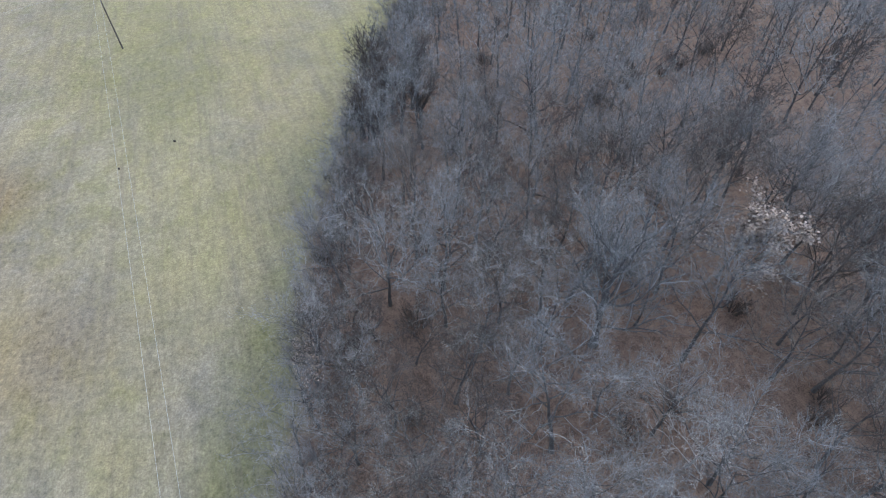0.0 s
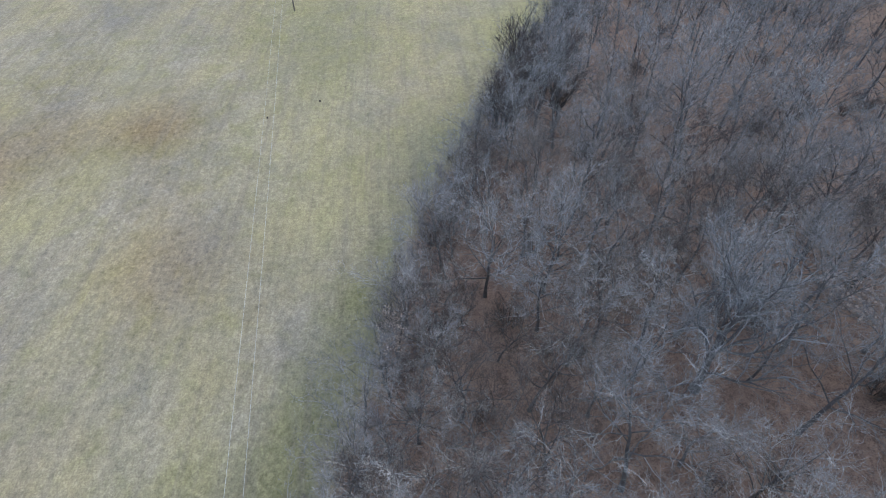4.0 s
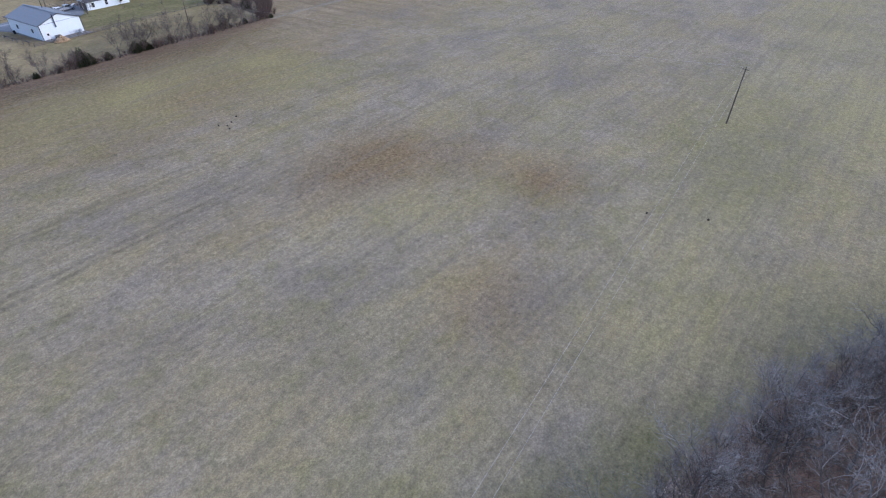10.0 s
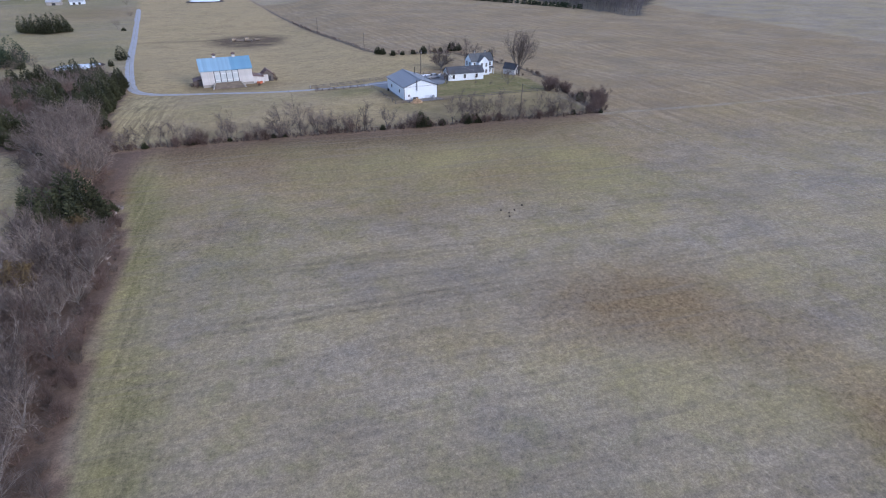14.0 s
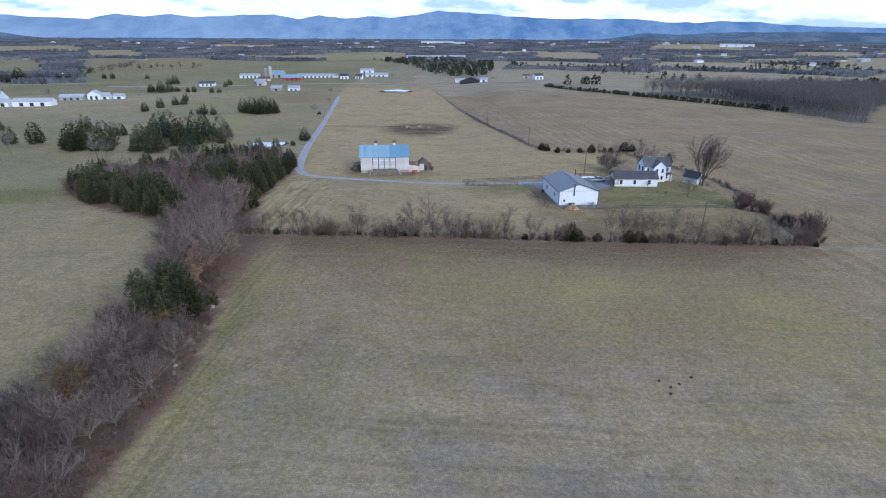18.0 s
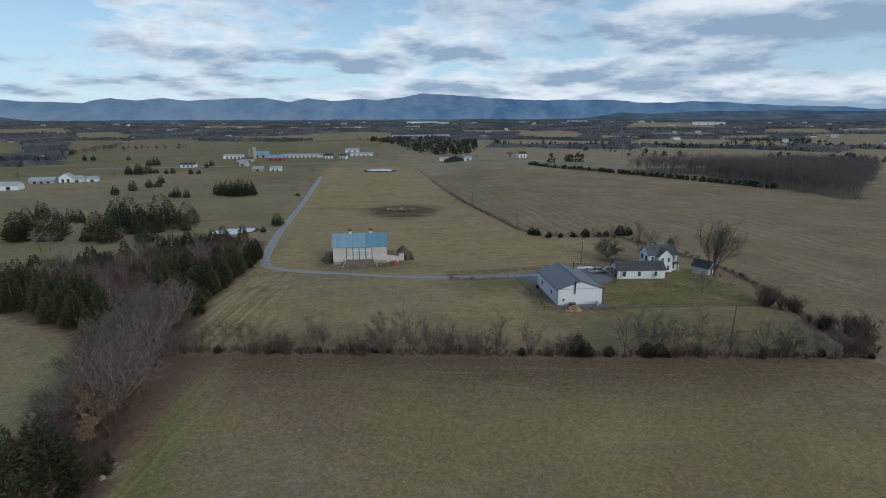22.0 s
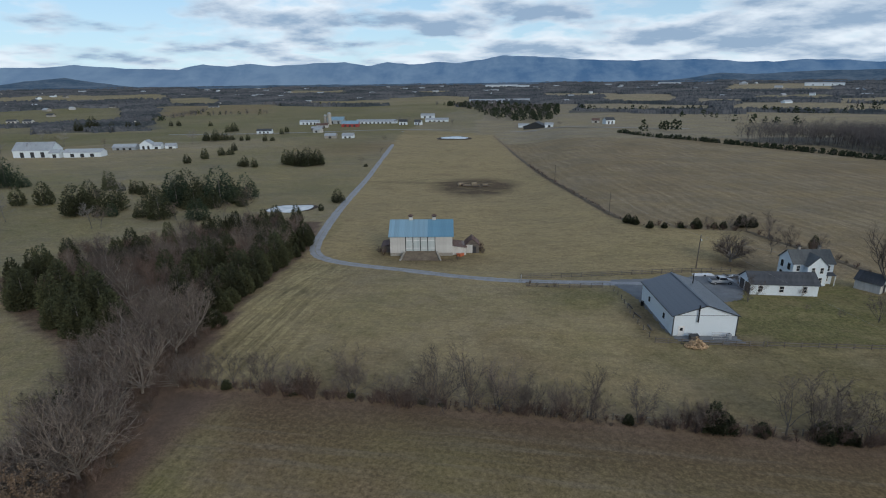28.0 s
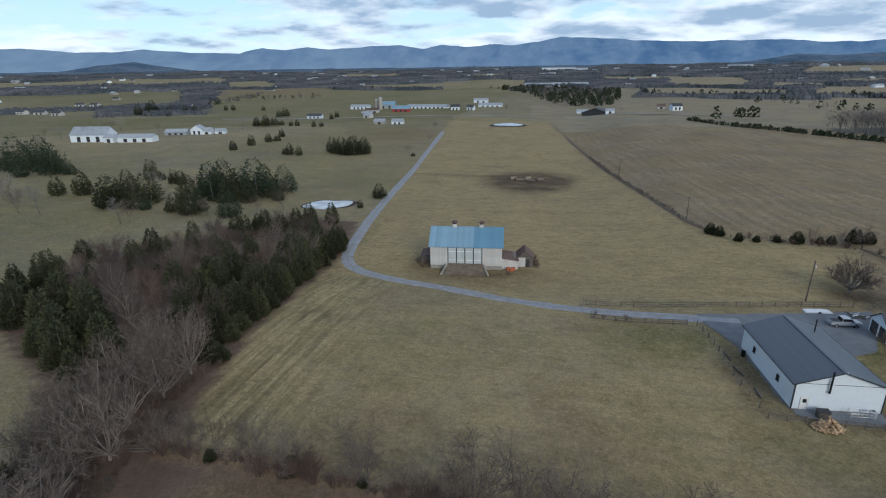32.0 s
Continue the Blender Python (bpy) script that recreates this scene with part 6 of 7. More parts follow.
# ---- fences ----
def fence(name, pts, gap, h, rails, label, category="fence", mat="old_wood", wires=False):
    f = thing(name, Matrix(), label, category, kind="")
    line = smooth_line(pts, gap) if len(pts) > 2 else np.array([np.array(pts[0]) + (np.array(pts[1]) - np.array(pts[0])) * t for t in np.linspace(0, 1, max(2, int(math.dist(*pts) / gap)))])
    me = Build().box((0, 0, h / 2 - 0.1), (0.13, 0.13, h + 0.2)).mesh("post", M[mat])
    for x, y in line:
        part("post", me, mat, f, m=pose(x, y, hz(x, y), rng.uniform(-2, 2), rng.uniform(-2, 2), rng.uniform(0, 20)))
    for (x0, y0), (x1, y1) in zip(line, line[1:]):
        for k in range(rails):
            z = h * (k + 0.85) / rails - 0.12
            b = Build()
            a, c = Vector((x0, y0, hz(x0, y0) + z)), Vector((x1, y1, hz(x1, y1) + z))
            if wires:
                b.tube([a, c], [0.008, 0.008], 3, False)
            else:
                d = (c - a).normalized().cross(Vector((0, 0, 1))) * 0.02
                u = Vector((0, 0, 0.07))
                b.add([tuple(a - d - u), tuple(c - d - u), tuple(c - d + u), tuple(a - d + u), tuple(a + d - u), tuple(c + d - u), tuple(c + d + u), tuple(a + d + u)],
                      [(0, 1, 2, 3), (7, 6, 5, 4), (0, 4, 5, 1), (3, 2, 6, 7), (0, 3, 7, 4), (1, 5, 6, 2)])
            part("wire" if wires else "rail", b, "wire" if wires else mat, f)
    return f


fence("board_fence", [(15.5, 94.2), (26, 94.6), (40, 97.0), (57, 100.2), (70, 103)], 2.6, 1.3, 3, "weathered board fence along the gravel lane")
fence("paddock_fence", [(17, 86.2), (24, 85.6), (37, 86.8)], 2.6, 1.2, 3, "weathered board fence round the pasture")
fence("wire_fence", [(37, 86.8), (38.6, 78), (39, 66), (41, 58)], 2.8, 1.1, 2, "sagging wire fence on old posts round the pasture", wires=True)
fence("plank_fence", [(41.2, 56.7), (50, 57.0), (61, 57.9)], 2.4, 1.1, 3, "grey weathered plank fence before the shed", mat="old_wood")
fence("lawn_fence", [(61, 57.9), (80, 59.5), (100, 61)], 3.0, 1.1, 2, "thin weathered rail fence between lawn and pasture", mat="old_wood")
fence("wire_fence", [(-38, 30.6), (102, 31.0)], 3.5, 1.2, 2, "wire fence on wooden posts in the hedgerow", wires=True)
fence("field_fence", FIELD_FENCE[1:], 4.5, 1.2, 2, "old wire fence between pasture and crop field", wires=True)
fence("rail_fence", [(-42.5, 28.4), (-36.8, 30.0)], 2.0, 1.3, 3, "weathered rail gate at the hedgerow corner")
gate = thing("farm_gate", on(15.6, 91.5, 88), "pale metal farm gate standing open at the lane", "gate")
for z in (0.25, 0.55, 0.85, 1.2):
    part("bar", Build().tube([(-1.9, 0, z), (1.9, 0, z)], [0.03, 0.03], 6), "grey_metal", gate)
for x in (-1.9, 0, 1.9):
    part("upright", Build().tube([(x, 0, 0.05), (x, 0, 1.25)], [0.035, 0.035], 6), "grey_metal", gate)


# ---- mountains ----
def ridge(name, az0, az1, dist, base, tops, label, seed, depth=260, mat="mountain", rough=1.0):
    """A range between two headings, with a crest from a smooth profile."""
    b = Build()
    n = 260
    rg = random.Random(seed)
    ph = [rg.uniform(0, 6.28) for _ in range(9)]
    rows = 6
    for i in range(n + 1):
        az = az0 + (az1 - az0) * i / n
        crest = float(np.interp(az, [t[0] for t in tops], [t[1] for t in tops]))
        crest += rough * sum(math.sin(az * f + ph[k]) * a for k, (f, a) in enumerate(((0.9, 2.5), (2.1, 2.0), (4.3, 1.2), (9.1, 0.6))))
        for k in range(rows):
            u = k / (rows - 1)
            d = dist - depth * (1 - u) + 14 * math.sin(az * 3.1 + u * 5 + ph[5]) * (1 - u)
            z = base + (crest - base) * (u ** 1.25) + (6 * math.sin(az * 5.3 + u * 9 + ph[6]) * u * (1 - u))
            b.v.append((16 + d * math.sin(radians(az)), -50 + d * math.cos(radians(az)), z))
    b.f = [(i * rows + k, (i + 1) * rows + k, (i + 1) * rows + k + 1, i * rows + k + 1) for i in range(n) for k in range(rows - 1)]
    ob = single(name, b, mat, Matrix(), label, "mountains", kind="structure")
    for p in ob.data.polygons:
        p.use_smooth = True
    return ob


def crest(pairs, d):
    return [(a, 47 + d * math.tan(radians(e))) for a, e in pairs]


# the range's blue haze is emission in its material
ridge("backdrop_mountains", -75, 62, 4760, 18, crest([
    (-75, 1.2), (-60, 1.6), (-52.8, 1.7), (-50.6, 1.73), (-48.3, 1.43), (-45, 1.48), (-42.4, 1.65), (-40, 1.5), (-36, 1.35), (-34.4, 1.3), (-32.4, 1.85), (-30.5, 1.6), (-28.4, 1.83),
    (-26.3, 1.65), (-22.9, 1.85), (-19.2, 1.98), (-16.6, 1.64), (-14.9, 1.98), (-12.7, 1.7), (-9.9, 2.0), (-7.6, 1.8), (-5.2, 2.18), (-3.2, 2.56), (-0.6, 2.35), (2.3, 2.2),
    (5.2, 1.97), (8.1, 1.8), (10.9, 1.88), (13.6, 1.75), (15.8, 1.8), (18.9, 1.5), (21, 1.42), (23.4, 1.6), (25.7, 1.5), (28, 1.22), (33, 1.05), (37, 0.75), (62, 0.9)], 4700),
    "long forested mountain range on the horizon with blue haze painted as glow", 3)
# hills and foothills share one material whose emission paints the blue haze
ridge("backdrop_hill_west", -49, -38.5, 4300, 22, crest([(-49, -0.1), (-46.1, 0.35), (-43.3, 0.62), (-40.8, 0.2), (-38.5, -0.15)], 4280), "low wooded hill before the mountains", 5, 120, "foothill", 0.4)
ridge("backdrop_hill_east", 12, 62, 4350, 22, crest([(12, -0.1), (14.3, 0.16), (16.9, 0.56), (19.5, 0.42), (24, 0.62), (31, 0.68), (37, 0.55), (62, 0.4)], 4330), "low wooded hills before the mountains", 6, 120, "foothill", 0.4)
ridge("backdrop_foothills", -75, 62, 3700, 12, crest([(-75, -0.1), (-50, -0.12), (-36, -0.22), (-25, -0.15), (-12, -0.2), (-3, -0.12), (6, -0.18), (14, -0.1), (24, -0.16), (34, -0.08), (62, -0.1)], 3700), "low woods with a painted blue glow at the foot of the mountains", 8, 260, "foothill", 0.5)


# ---- more trees ----
for x, y, k, c in ((-168, 152, 1.2, 1), (-158, 149, 1.0, 1), (-138, 150, 1.1, 1), (-129, 148, 1.2, 1), (-121, 147, 1.15, 1), (-112, 148, 1.0, 1), (-104, 152, 0.9, 1), (-120, 172, 1.2, 1), (-128, 170, 1.3, 1), (-138, 172, 1.3, 1), (-148, 170, 1.1, 1), (-110, 178, 1.0, 1), (-156, 182, 1.3, 1), (-142, 196, 1.2, 1), (-118, 196, 1.1, 1), (-160, 160, 1.2, 1), (-172, 166, 1.3, 1), (-180, 160, 1.2, 0), (-152, 150, 1.0, 1), (-201, 167, 1.5, 0), (-167, 153, 1.35, 1), (-186, 177, 1.5, 1), (-168, 149, 1.25, 1), (-206, 212, 1.3, 0), (-197, 210, 1.4, 0), (-184, 203, 1.35, 0), (-177, 200, 1.1, 0), (-160, 200, 1.2, 1), (-139, 182, 1.2, 1),
                   (-130, 181, 1.5, 1), (-123, 182, 1.35, 1), (-117, 184, 1.15, 1), (-114, 189, 1.1, 1), (-146, 180, 1.1, 1), (-135, 190, 1.3, 1), (-126, 193, 1.2, 1), (-150, 192, 1.2, 1), (-327, 235, 1.7, 3), (-303, 228, 1.7, 3), (-271, 212, 1.5, 3), (-308, 213, 1.7, 3),
                   (-290, 222, 1.6, 3), (-262, 214, 1.1, 3), (-280, 200, 1.3, 3), (-212, 164, 1.2, 0), (-237, 325, 1.2, 0), (-238, 349, 1.4, 0), (-237, 371, 1.3, 0), (-244, 403, 1.2, 0), (-232, 376, 1.1, 2), (-184, 313, 1.25, 0), (-176, 312, 1.1, 0), (-189, 316, 1.0, 2),
                   (-160, 330, 1.2, 1), (-155, 326, 1.2, 1), (-150, 324, 1.3, 1), (-145, 320, 1.4, 1), (-140, 322, 1.35, 1), (-135, 326, 1.3, 1), (-141, 342, 1.1, 1), (-148, 336, 1.3, 1), (-98, 162, 0.6, 2),
                   (-521, 706, 1.4, 0), (-509, 707, 1.5, 0), (-453, 701, 1.3, 0), (-326, 490, 1.1, 1), (-316, 492, 1.25, 1), (-310, 499, 1.1, 1), (-330, 497, 1.0, 1), (-321, 500, 1.1, 1), (-304, 503, 1.0, 2), (-368, 604, 1.1, 1), (-365, 614, 1.4, 1), (-282, 497, 1.1, 0), (-289, 496, 0.9, 0),
                   (-261, 493, 1.1, 0), (-254, 496, 1.0, 2), (-283, 579, 1.1, 0), (-289, 606, 1.2, 0), (-564, 670, 1.1, 1), (-563, 689, 1.1, 1), (-579, 656, 1.2, 1), (-607, 653, 2.0, 1), (-600, 640, 1.8, 1), (-590, 609, 1.7, 1), (-71, 193, 0.75, 1), (-71, 173, 0.8, 0), (-98, 323, 0.6, 2)):
    if y < 215 and x > -180 and rng.random() < 0.28:
        plant(WOOD_TREES[4], x, y, rng.uniform(0.6, 0.85), label="leafless tree among the cedars", name="pasture_tree")
        continue
    plant(FAR_CEDARS[c if y > 215 or c != 1 else rng.choice((1, 3))], x, y, k * rng.uniform(0.95, 1.12) * (rng.uniform(0.55, 1.35) if y < 215 else 1.0))
for x, y, k in ((-195, 133, 0.85), (-187, 135, 0.75), (-141, 131, 0.8), (-144, 130, 0.7), (-163, 169, 0.8), (-205, 140, 0.8), (-215, 146, 0.8), (-225, 150, 0.9), (-388, 420, 0.9), (-318, 454, 1.15), (-396, 349, 0.85), (-437, 425, 1.1), (-447, 423, 1.0), (-483, 447, 0.9), (-441, 362, 0.9),
                (-456, 360, 0.75), (-131, 496, 0.6), (-109, 399, 0.5), (-103, 330, 0.65), (-98, 742, 0.8), (49, 649, 0.6), (-180, 761, 0.8), (-167, 762, 0.8), (-146, 736, 0.8), (-190, 770, 0.7)):
    plant(WOOD_TREES[rng.choice((1, 2, 4))], x, y, k, label="leafless tree standing in the pasture", name="pasture_tree")
for x, y, k, c in ((51.5, 153.5, 0.75, 2), (53.5, 151.5, 0.6, 2), (57.7, 146.5, 0.6, 2), (62.5, 147, 0.55, 2), (68, 148, 0.45, 2), (73, 148, 0.85, 2), (79, 149, 0.55, 2), (82, 149.5, 0.6, 2), (88.5, 152, 0.9, 2), (92, 152, 0.8, 2), (99.9, 127, 0.9, 0)):
    plant(CEDARS[c], x, y, k * rng.uniform(0.75, 1.1), label="dark green evergreen by the farmyard")
big = thing("big_yard_tree", on(99.1, 90.4, 40), "large leafless yard tree with a spreading crown", "tree")
for n_, b_, m_ in zip(("trunk", "crown"), vase_tree(404, 16.5, 5.8, 12, 12, 9, 0.022, 0.34, 0.1), ("bark", "twig_brown")):
    part(n_, b_, m_, big)
yardt = thing("yard_tree", on(72.2, 112.1, 10), "leafless round crowned tree behind the yard", "tree")
for n_, b_, m_ in zip(("trunk", "crown"), vase_tree(402, 8.2, 8.4, 22, 10, 9, 0.02, 0.32, 0.1), ("bark_pale", "twig_brown")):
    part(n_, b_, m_, yardt)
for x, y, k, mt in ((87.2, 72.4, 1.1, 1), (65.6, 80.5, 0.95, 0), (88, 146, 1.0, 0), (93, 141, 1.1, 2), (84, 148, 0.9, 1), (98, 121, 1.0, 0), (77, 150, 0.8, 1), (81, 74, 0.3, 1), (76, 77, 0.28, 1), (91, 136, 1.0, 0), (86, 121, 0.8, 2), (93, 128, 1.0, 0), (79, 86, 0.35, 1)):
    plant(HEDGE_TREES[mt], x, y, k, label="small leafless tree by the farmyard")
for x, y, k in ((-27, 113, 0.7), (-29, 116, 0.9), (-26.5, 119, 0.8), (2.6, 121.6, 0.9), (3.0, 119.6, 0.7), (2.2, 123.5, 0.9), (-3.5, 112, 0.5), (100, 88.4, 0.45), (98, 87.6, 0.35), (17.5, 87, 0.5), (24, 87, 0.6), (19.5, 87, 0.4), (22, 86.5, 0.35), (96, 133, 0.8), (99, 126, 0.9), (102, 118, 0.8)):
    plant(SHRUBS[rng.randrange(2)], x, y, k, label="low leafless brush by the fence")
for x, y in np.vstack([smooth_line(YARD[:3], 1.6), smooth_line(YARD[2:], 2.2)]):
    if rng.random() < 0.85:
        plant(SHRUBS[rng.randrange(2)], x + rng.uniform(-0.9, 0.9), y + rng.uniform(-0.9, 0.9), rng.uniform(0.25, 0.75), label="dead weeds along the yard edge", name="weed_clump")
for x, y in smooth_line(FIELD_FENCE[1:], 2.0):
    if rng.random() < 0.8:
        plant(SHRUBS[rng.randrange(2)], x + rng.uniform(-0.8, 0.8), y, rng.uniform(0.25, 0.6), label="dead weeds along the field fence", name="weed_clump")
for p in (*WOOD_TREES, *EDGE_SHRUBS, *SHRUBS, *HEDGE_TREES, *CEDARS, *FAR_CEDARS, *WOOD_THIN, *WOOD_DARK, *ROW_TREES):
    for o in (*p.children_recursive, p):
        bpy.data.objects.remove(o)


# ---- far woods and tree lines ----
def far_trees(name, spots, ever, label, H=(9, 14), blades=34):
    bb, bg = Build(), Build()
    rg = random.Random(len(spots) * 7 + 3)
    for x, y in spots:
        z, h = hz(x, y) - 0.3, rg.uniform(*H)
        D = math.hypot(x, y + 50)
        z += float(rolling(np.float64(x), np.float64(y)))
        big_ = max(1.0, D / 900)
        if rg.random() < ever:
            r = h * rg.uniform(0.32, 0.5)
            for _ in range(max(14, int(blades * 0.9))):
                a = rg.uniform(0, 6.283)
                t = rg.random()
                rr = r * math.sqrt(1 - t * t) * math.sqrt(rg.uniform(0.2, 1))
                p = Vector((x + math.cos(a) * rr, y + math.sin(a) * rr, z + h * (0.05 + 0.85 * t)))
                s = r * rg.uniform(0.3, 0.5)
                u = perp(Vector((0.2, 0.3, 1)).normalized(), rg) * s
                i = len(bg.v)
                bg.v.extend([tuple(p - u), tuple(p + u), tuple(p + u * 0.3 + Vector((0, 0, s * 1.1)))])
                bg.f.append((i, i + 1, i + 2))
        else:
            w = (0.045 if D < 480 else 0.07 if D < 700 else 0.14) * big_ if D < 1100 else h * 0.045
            top = z + h * 0.85
            blade(bb, Vector((x, y, z)), Vector((x + rg.uniform(-0.6, 0.6), y, top)), 0.17 * big_, rg)
            for _ in range(blades // 8):
                a, q, k = rg.uniform(0, 6.283), rg.uniform(0.2, 0.55), rg.uniform(0.16, 0.3) * h
                blade(bb, Vector((x, y, z + h * q)), Vector((x + math.cos(a) * k, y + math.sin(a) * k, z + h * (q + rg.uniform(0.22, 0.4)))), w * 1.7, rg)
            for _ in range(blades * 2):
                g = Vector((rg.gauss(0, 1), rg.gauss(0, 1), rg.gauss(0, 1))).normalized() * rg.random() ** 0.45
                o = Vector((x + g.x * 0.27 * h, y + g.y * 0.27 * h, z + h * (0.64 + 0.34 * g.z)))
                blade(bb, o, o + (g * 0.6 + Vector((rg.uniform(-0.7, 0.7), rg.uniform(-0.7, 0.7), rg.uniform(0.1, 1.0)))) * h * 0.1, w, rg)
    t = thing(name, Matrix(), label, "trees", kind="stuff")
    if bb.f:
        part("bare_trees", bb, "far_bare", t)
    if bg.f:
        part("evergreens", bg, "far_green", t)
    return t


def scatter(poly, gap, seed, limit=900):
    rg = random.Random(seed)
    x0, x1, y0, y1 = min(p[0] for p in poly), max(p[0] for p in poly), min(p[1] for p in poly), max(p[1] for p in poly)
    out = []
    y = y0
    while y < y1 and len(out) < limit:
        x = x0
        while x < x1:
            px, py = x + rg.uniform(-0.45, 0.45) * gap, y + rg.uniform(-0.45, 0.45) * gap
            if inside(np.float64(px), np.float64(py), poly):
                out.append((px, py))
            x += gap
        y += gap
    return out


def row(a, c, gap, seed, wide=3.0):
    rg = random.Random(seed)
    n = int(math.dist(a, c) / gap)
    return [(a[0] + (c[0] - a[0]) * (i + rg.uniform(-0.4, 0.4)) / n + rg.uniform(-wide, wide), a[1] + (c[1] - a[1]) * (i + rg.uniform(-0.4, 0.4)) / n + rg.uniform(-wide, wide)) for i in range(n + 1) if rg.random() < 0.88]


far_trees("far_wood", scatter(FAR_WOOD, 4.9, 1), 0.0, "leafless brown wood at the far side of the field", (15, 19), 80)
far_trees("far_hedge", row((101, 545), (137, 480), 1.3, 2, 1.2) + row((137, 480), (250, 318), 1.2, 3, 1.2), 0.8, "low dark hedge along the far field edge", (2.6, 4.6), 44)
far_trees("far_wood_middle", scatter([(-210, 1330), (-120, 1200), (-50, 890), (10, 815), (45, 800), (60, 900), (70, 1150), (-60, 1350)], 14, 5), 0.5, "dark mixed wood on a rise behind the farms", (9, 13), 40)
for i, (az, d, length, turn, ever) in enumerate((
        (10.5, 1075, 215, 92, 0.85), (23.3, 1070, 110, 91, 0.8), (-34.5, 1170, 330, 18, 0.25), (-24, 1500, 150, 92, 0.2), (-7.5, 1400, 120, 95, 0.4), (31.5, 1330, 150, 100, 0.9), (12, 640, 50, 60, 0.9), (22, 800, 120, 95, 0.3), (33, 1180, 260, 92, 0.5), (-30.5, 1190, 150, 90, 0.2), (15, 900, 60, 92, 0.2), (38, 820, 200, 80, 0.6))):
    c = Vector((16 + d * math.sin(radians(az)), -50 + d * math.cos(radians(az))))
    h = Vector((math.sin(radians(az + turn)), math.cos(radians(az + turn)))) * length / 2
    far_trees("tree_line", row(c - h, c + h, 4.5 if d < 1000 else 7, 40 + i, 3 if d < 1000 else 5), ever, "dark tree line between distant fields", (7, 12), 26)


def distant_woods():
    """Woods of the valley: uneven canopies standing on the land wherever no field lies open."""
    rg = np.random.default_rng(77)
    azs = np.radians(np.arange(-62, 54, 0.11))
    ds = 820 * 1.0135 ** np.arange(0, 120)
    sector, band = 72, 17
    for i0 in range(0, len(azs) - 1, sector):
        for j0 in range(0, len(ds) - 1, band):
            a, d = np.meshgrid(azs[i0:i0 + sector + 1], ds[j0:j0 + band + 1], indexing="ij")
            # seeded by place, so that neighbours share their seams
            q = np.mod(np.sin(a * 91357.1 + d * 37.719) * 43758.5453, 1)
            q2 = np.mod(np.sin(a * 51213.7 + d * 71.233) * 24634.6345, 1)
            a = a + np.radians(0.07) * (q2 - 0.5)
            d = d * (1 + 0.009 * (q - 0.5))
            x, y = 16 + d * np.sin(a), -50 + d * np.cos(a)
            tree = (valley(x, y) == 4) & (lump(x, y, 48, 31) > -0.42 + 0.2 * sst(1200, 900, d))
            if tree.sum() < 4:
                continue
            tall = (5.5 + 2.5 * lump(x, y, 170, 33)) * (0.35 + 0.85 * q) * (0.8 + d / 5000)
            z = height(x, y) + rolling(x, y) + np.where(tree, tall, -1.5)
            n = x.shape[1]
            b = Build()
            b.v = list(zip(x.ravel().tolist(), y.ravel().tolist(), z.ravel().tolist()))
            for i in range(x.shape[0] - 1):
                for j in range(n - 1):
                    if tree[i:i + 2, j:j + 2].any():
                        k = i * n + j
                        b.f += [(k, k + 1, k + n + 1), (k, k + n + 1, k + n)] if q[i, j] < 0.5 else [(k, k + 1, k + n), (k + 1, k + n + 1, k + n)]
            t = thing("distant_wood", Matrix(), "dark distant wood in the valley", "wood", kind="stuff")
            part("canopy", b, "far_canopy", t)


distant_woods()
rg_far = random.Random(77)


# ---- far farms ----
def simple_barn(name, x, y, w, d, eave, ridge, rz, wall, roof, label, along="x", doors=0, group=""):
    t = thing(name, on(x, y, rz), label, "barn" if "barn" in name else "house" if "house" in name else "shed", group)
    gable_house(t, w, d, eave, ridge, wall, along, base=1.2)
    span, run = (d, w) if along == "x" else (w, d)
    rise = (ridge - eave) / (span / 2)
    for s in (-1, 1):
        e0, ze, zr = span / 2 + 0.5, eave - rise * 0.5 + 0.06, ridge + 0.06
        q = [(s * e0, -run / 2 - 0.5, ze), (s * e0, run / 2 + 0.5, ze), (0, run / 2 + 0.5, zr), (0, -run / 2 - 0.5, zr)]
        b = Build().slab(q if s > 0 else q[::-1], 0.12)
        if along == "x":
            b.v = [(-vy, vx, vz) for vx, vy, vz in b.v]
        part("roof", b, roof, t)
    for i in range(doors):
        u = (i + 0.5) / doors - 0.5
        part("door", Build().box((u * w * 0.8, -d / 2 - 0.05, eave * 0.36), (min(3.0, w / doors * 0.35), 0.1, eave * 0.72)), "dark_trim", t)
    return t


def silo(x, y, r, h):
    t = thing("silo", on(x, y), "tall pale concrete silo with a domed cap", "silo", "farm silos")
    part("shaft", Build().tube([(0, 0, -1), (0, 0, h)], [r, r], 14), "stone_wall", t)
    part("dome", Build().tube([(0, 0, h), (0, 0, h + r * 0.5), (0, 0, h + r * 0.8)], [r * 1.03, r * 0.7, r * 0.1], 14), "roof_metal", t)
    for i in range(5):
        part("hoop", Build().tube([(0, 0, h * (i + 0.5) / 5), (0, 0, h * (i + 0.5) / 5 + 0.15)], [r * 1.03, r * 1.03], 14, False), "grey_metal", t)


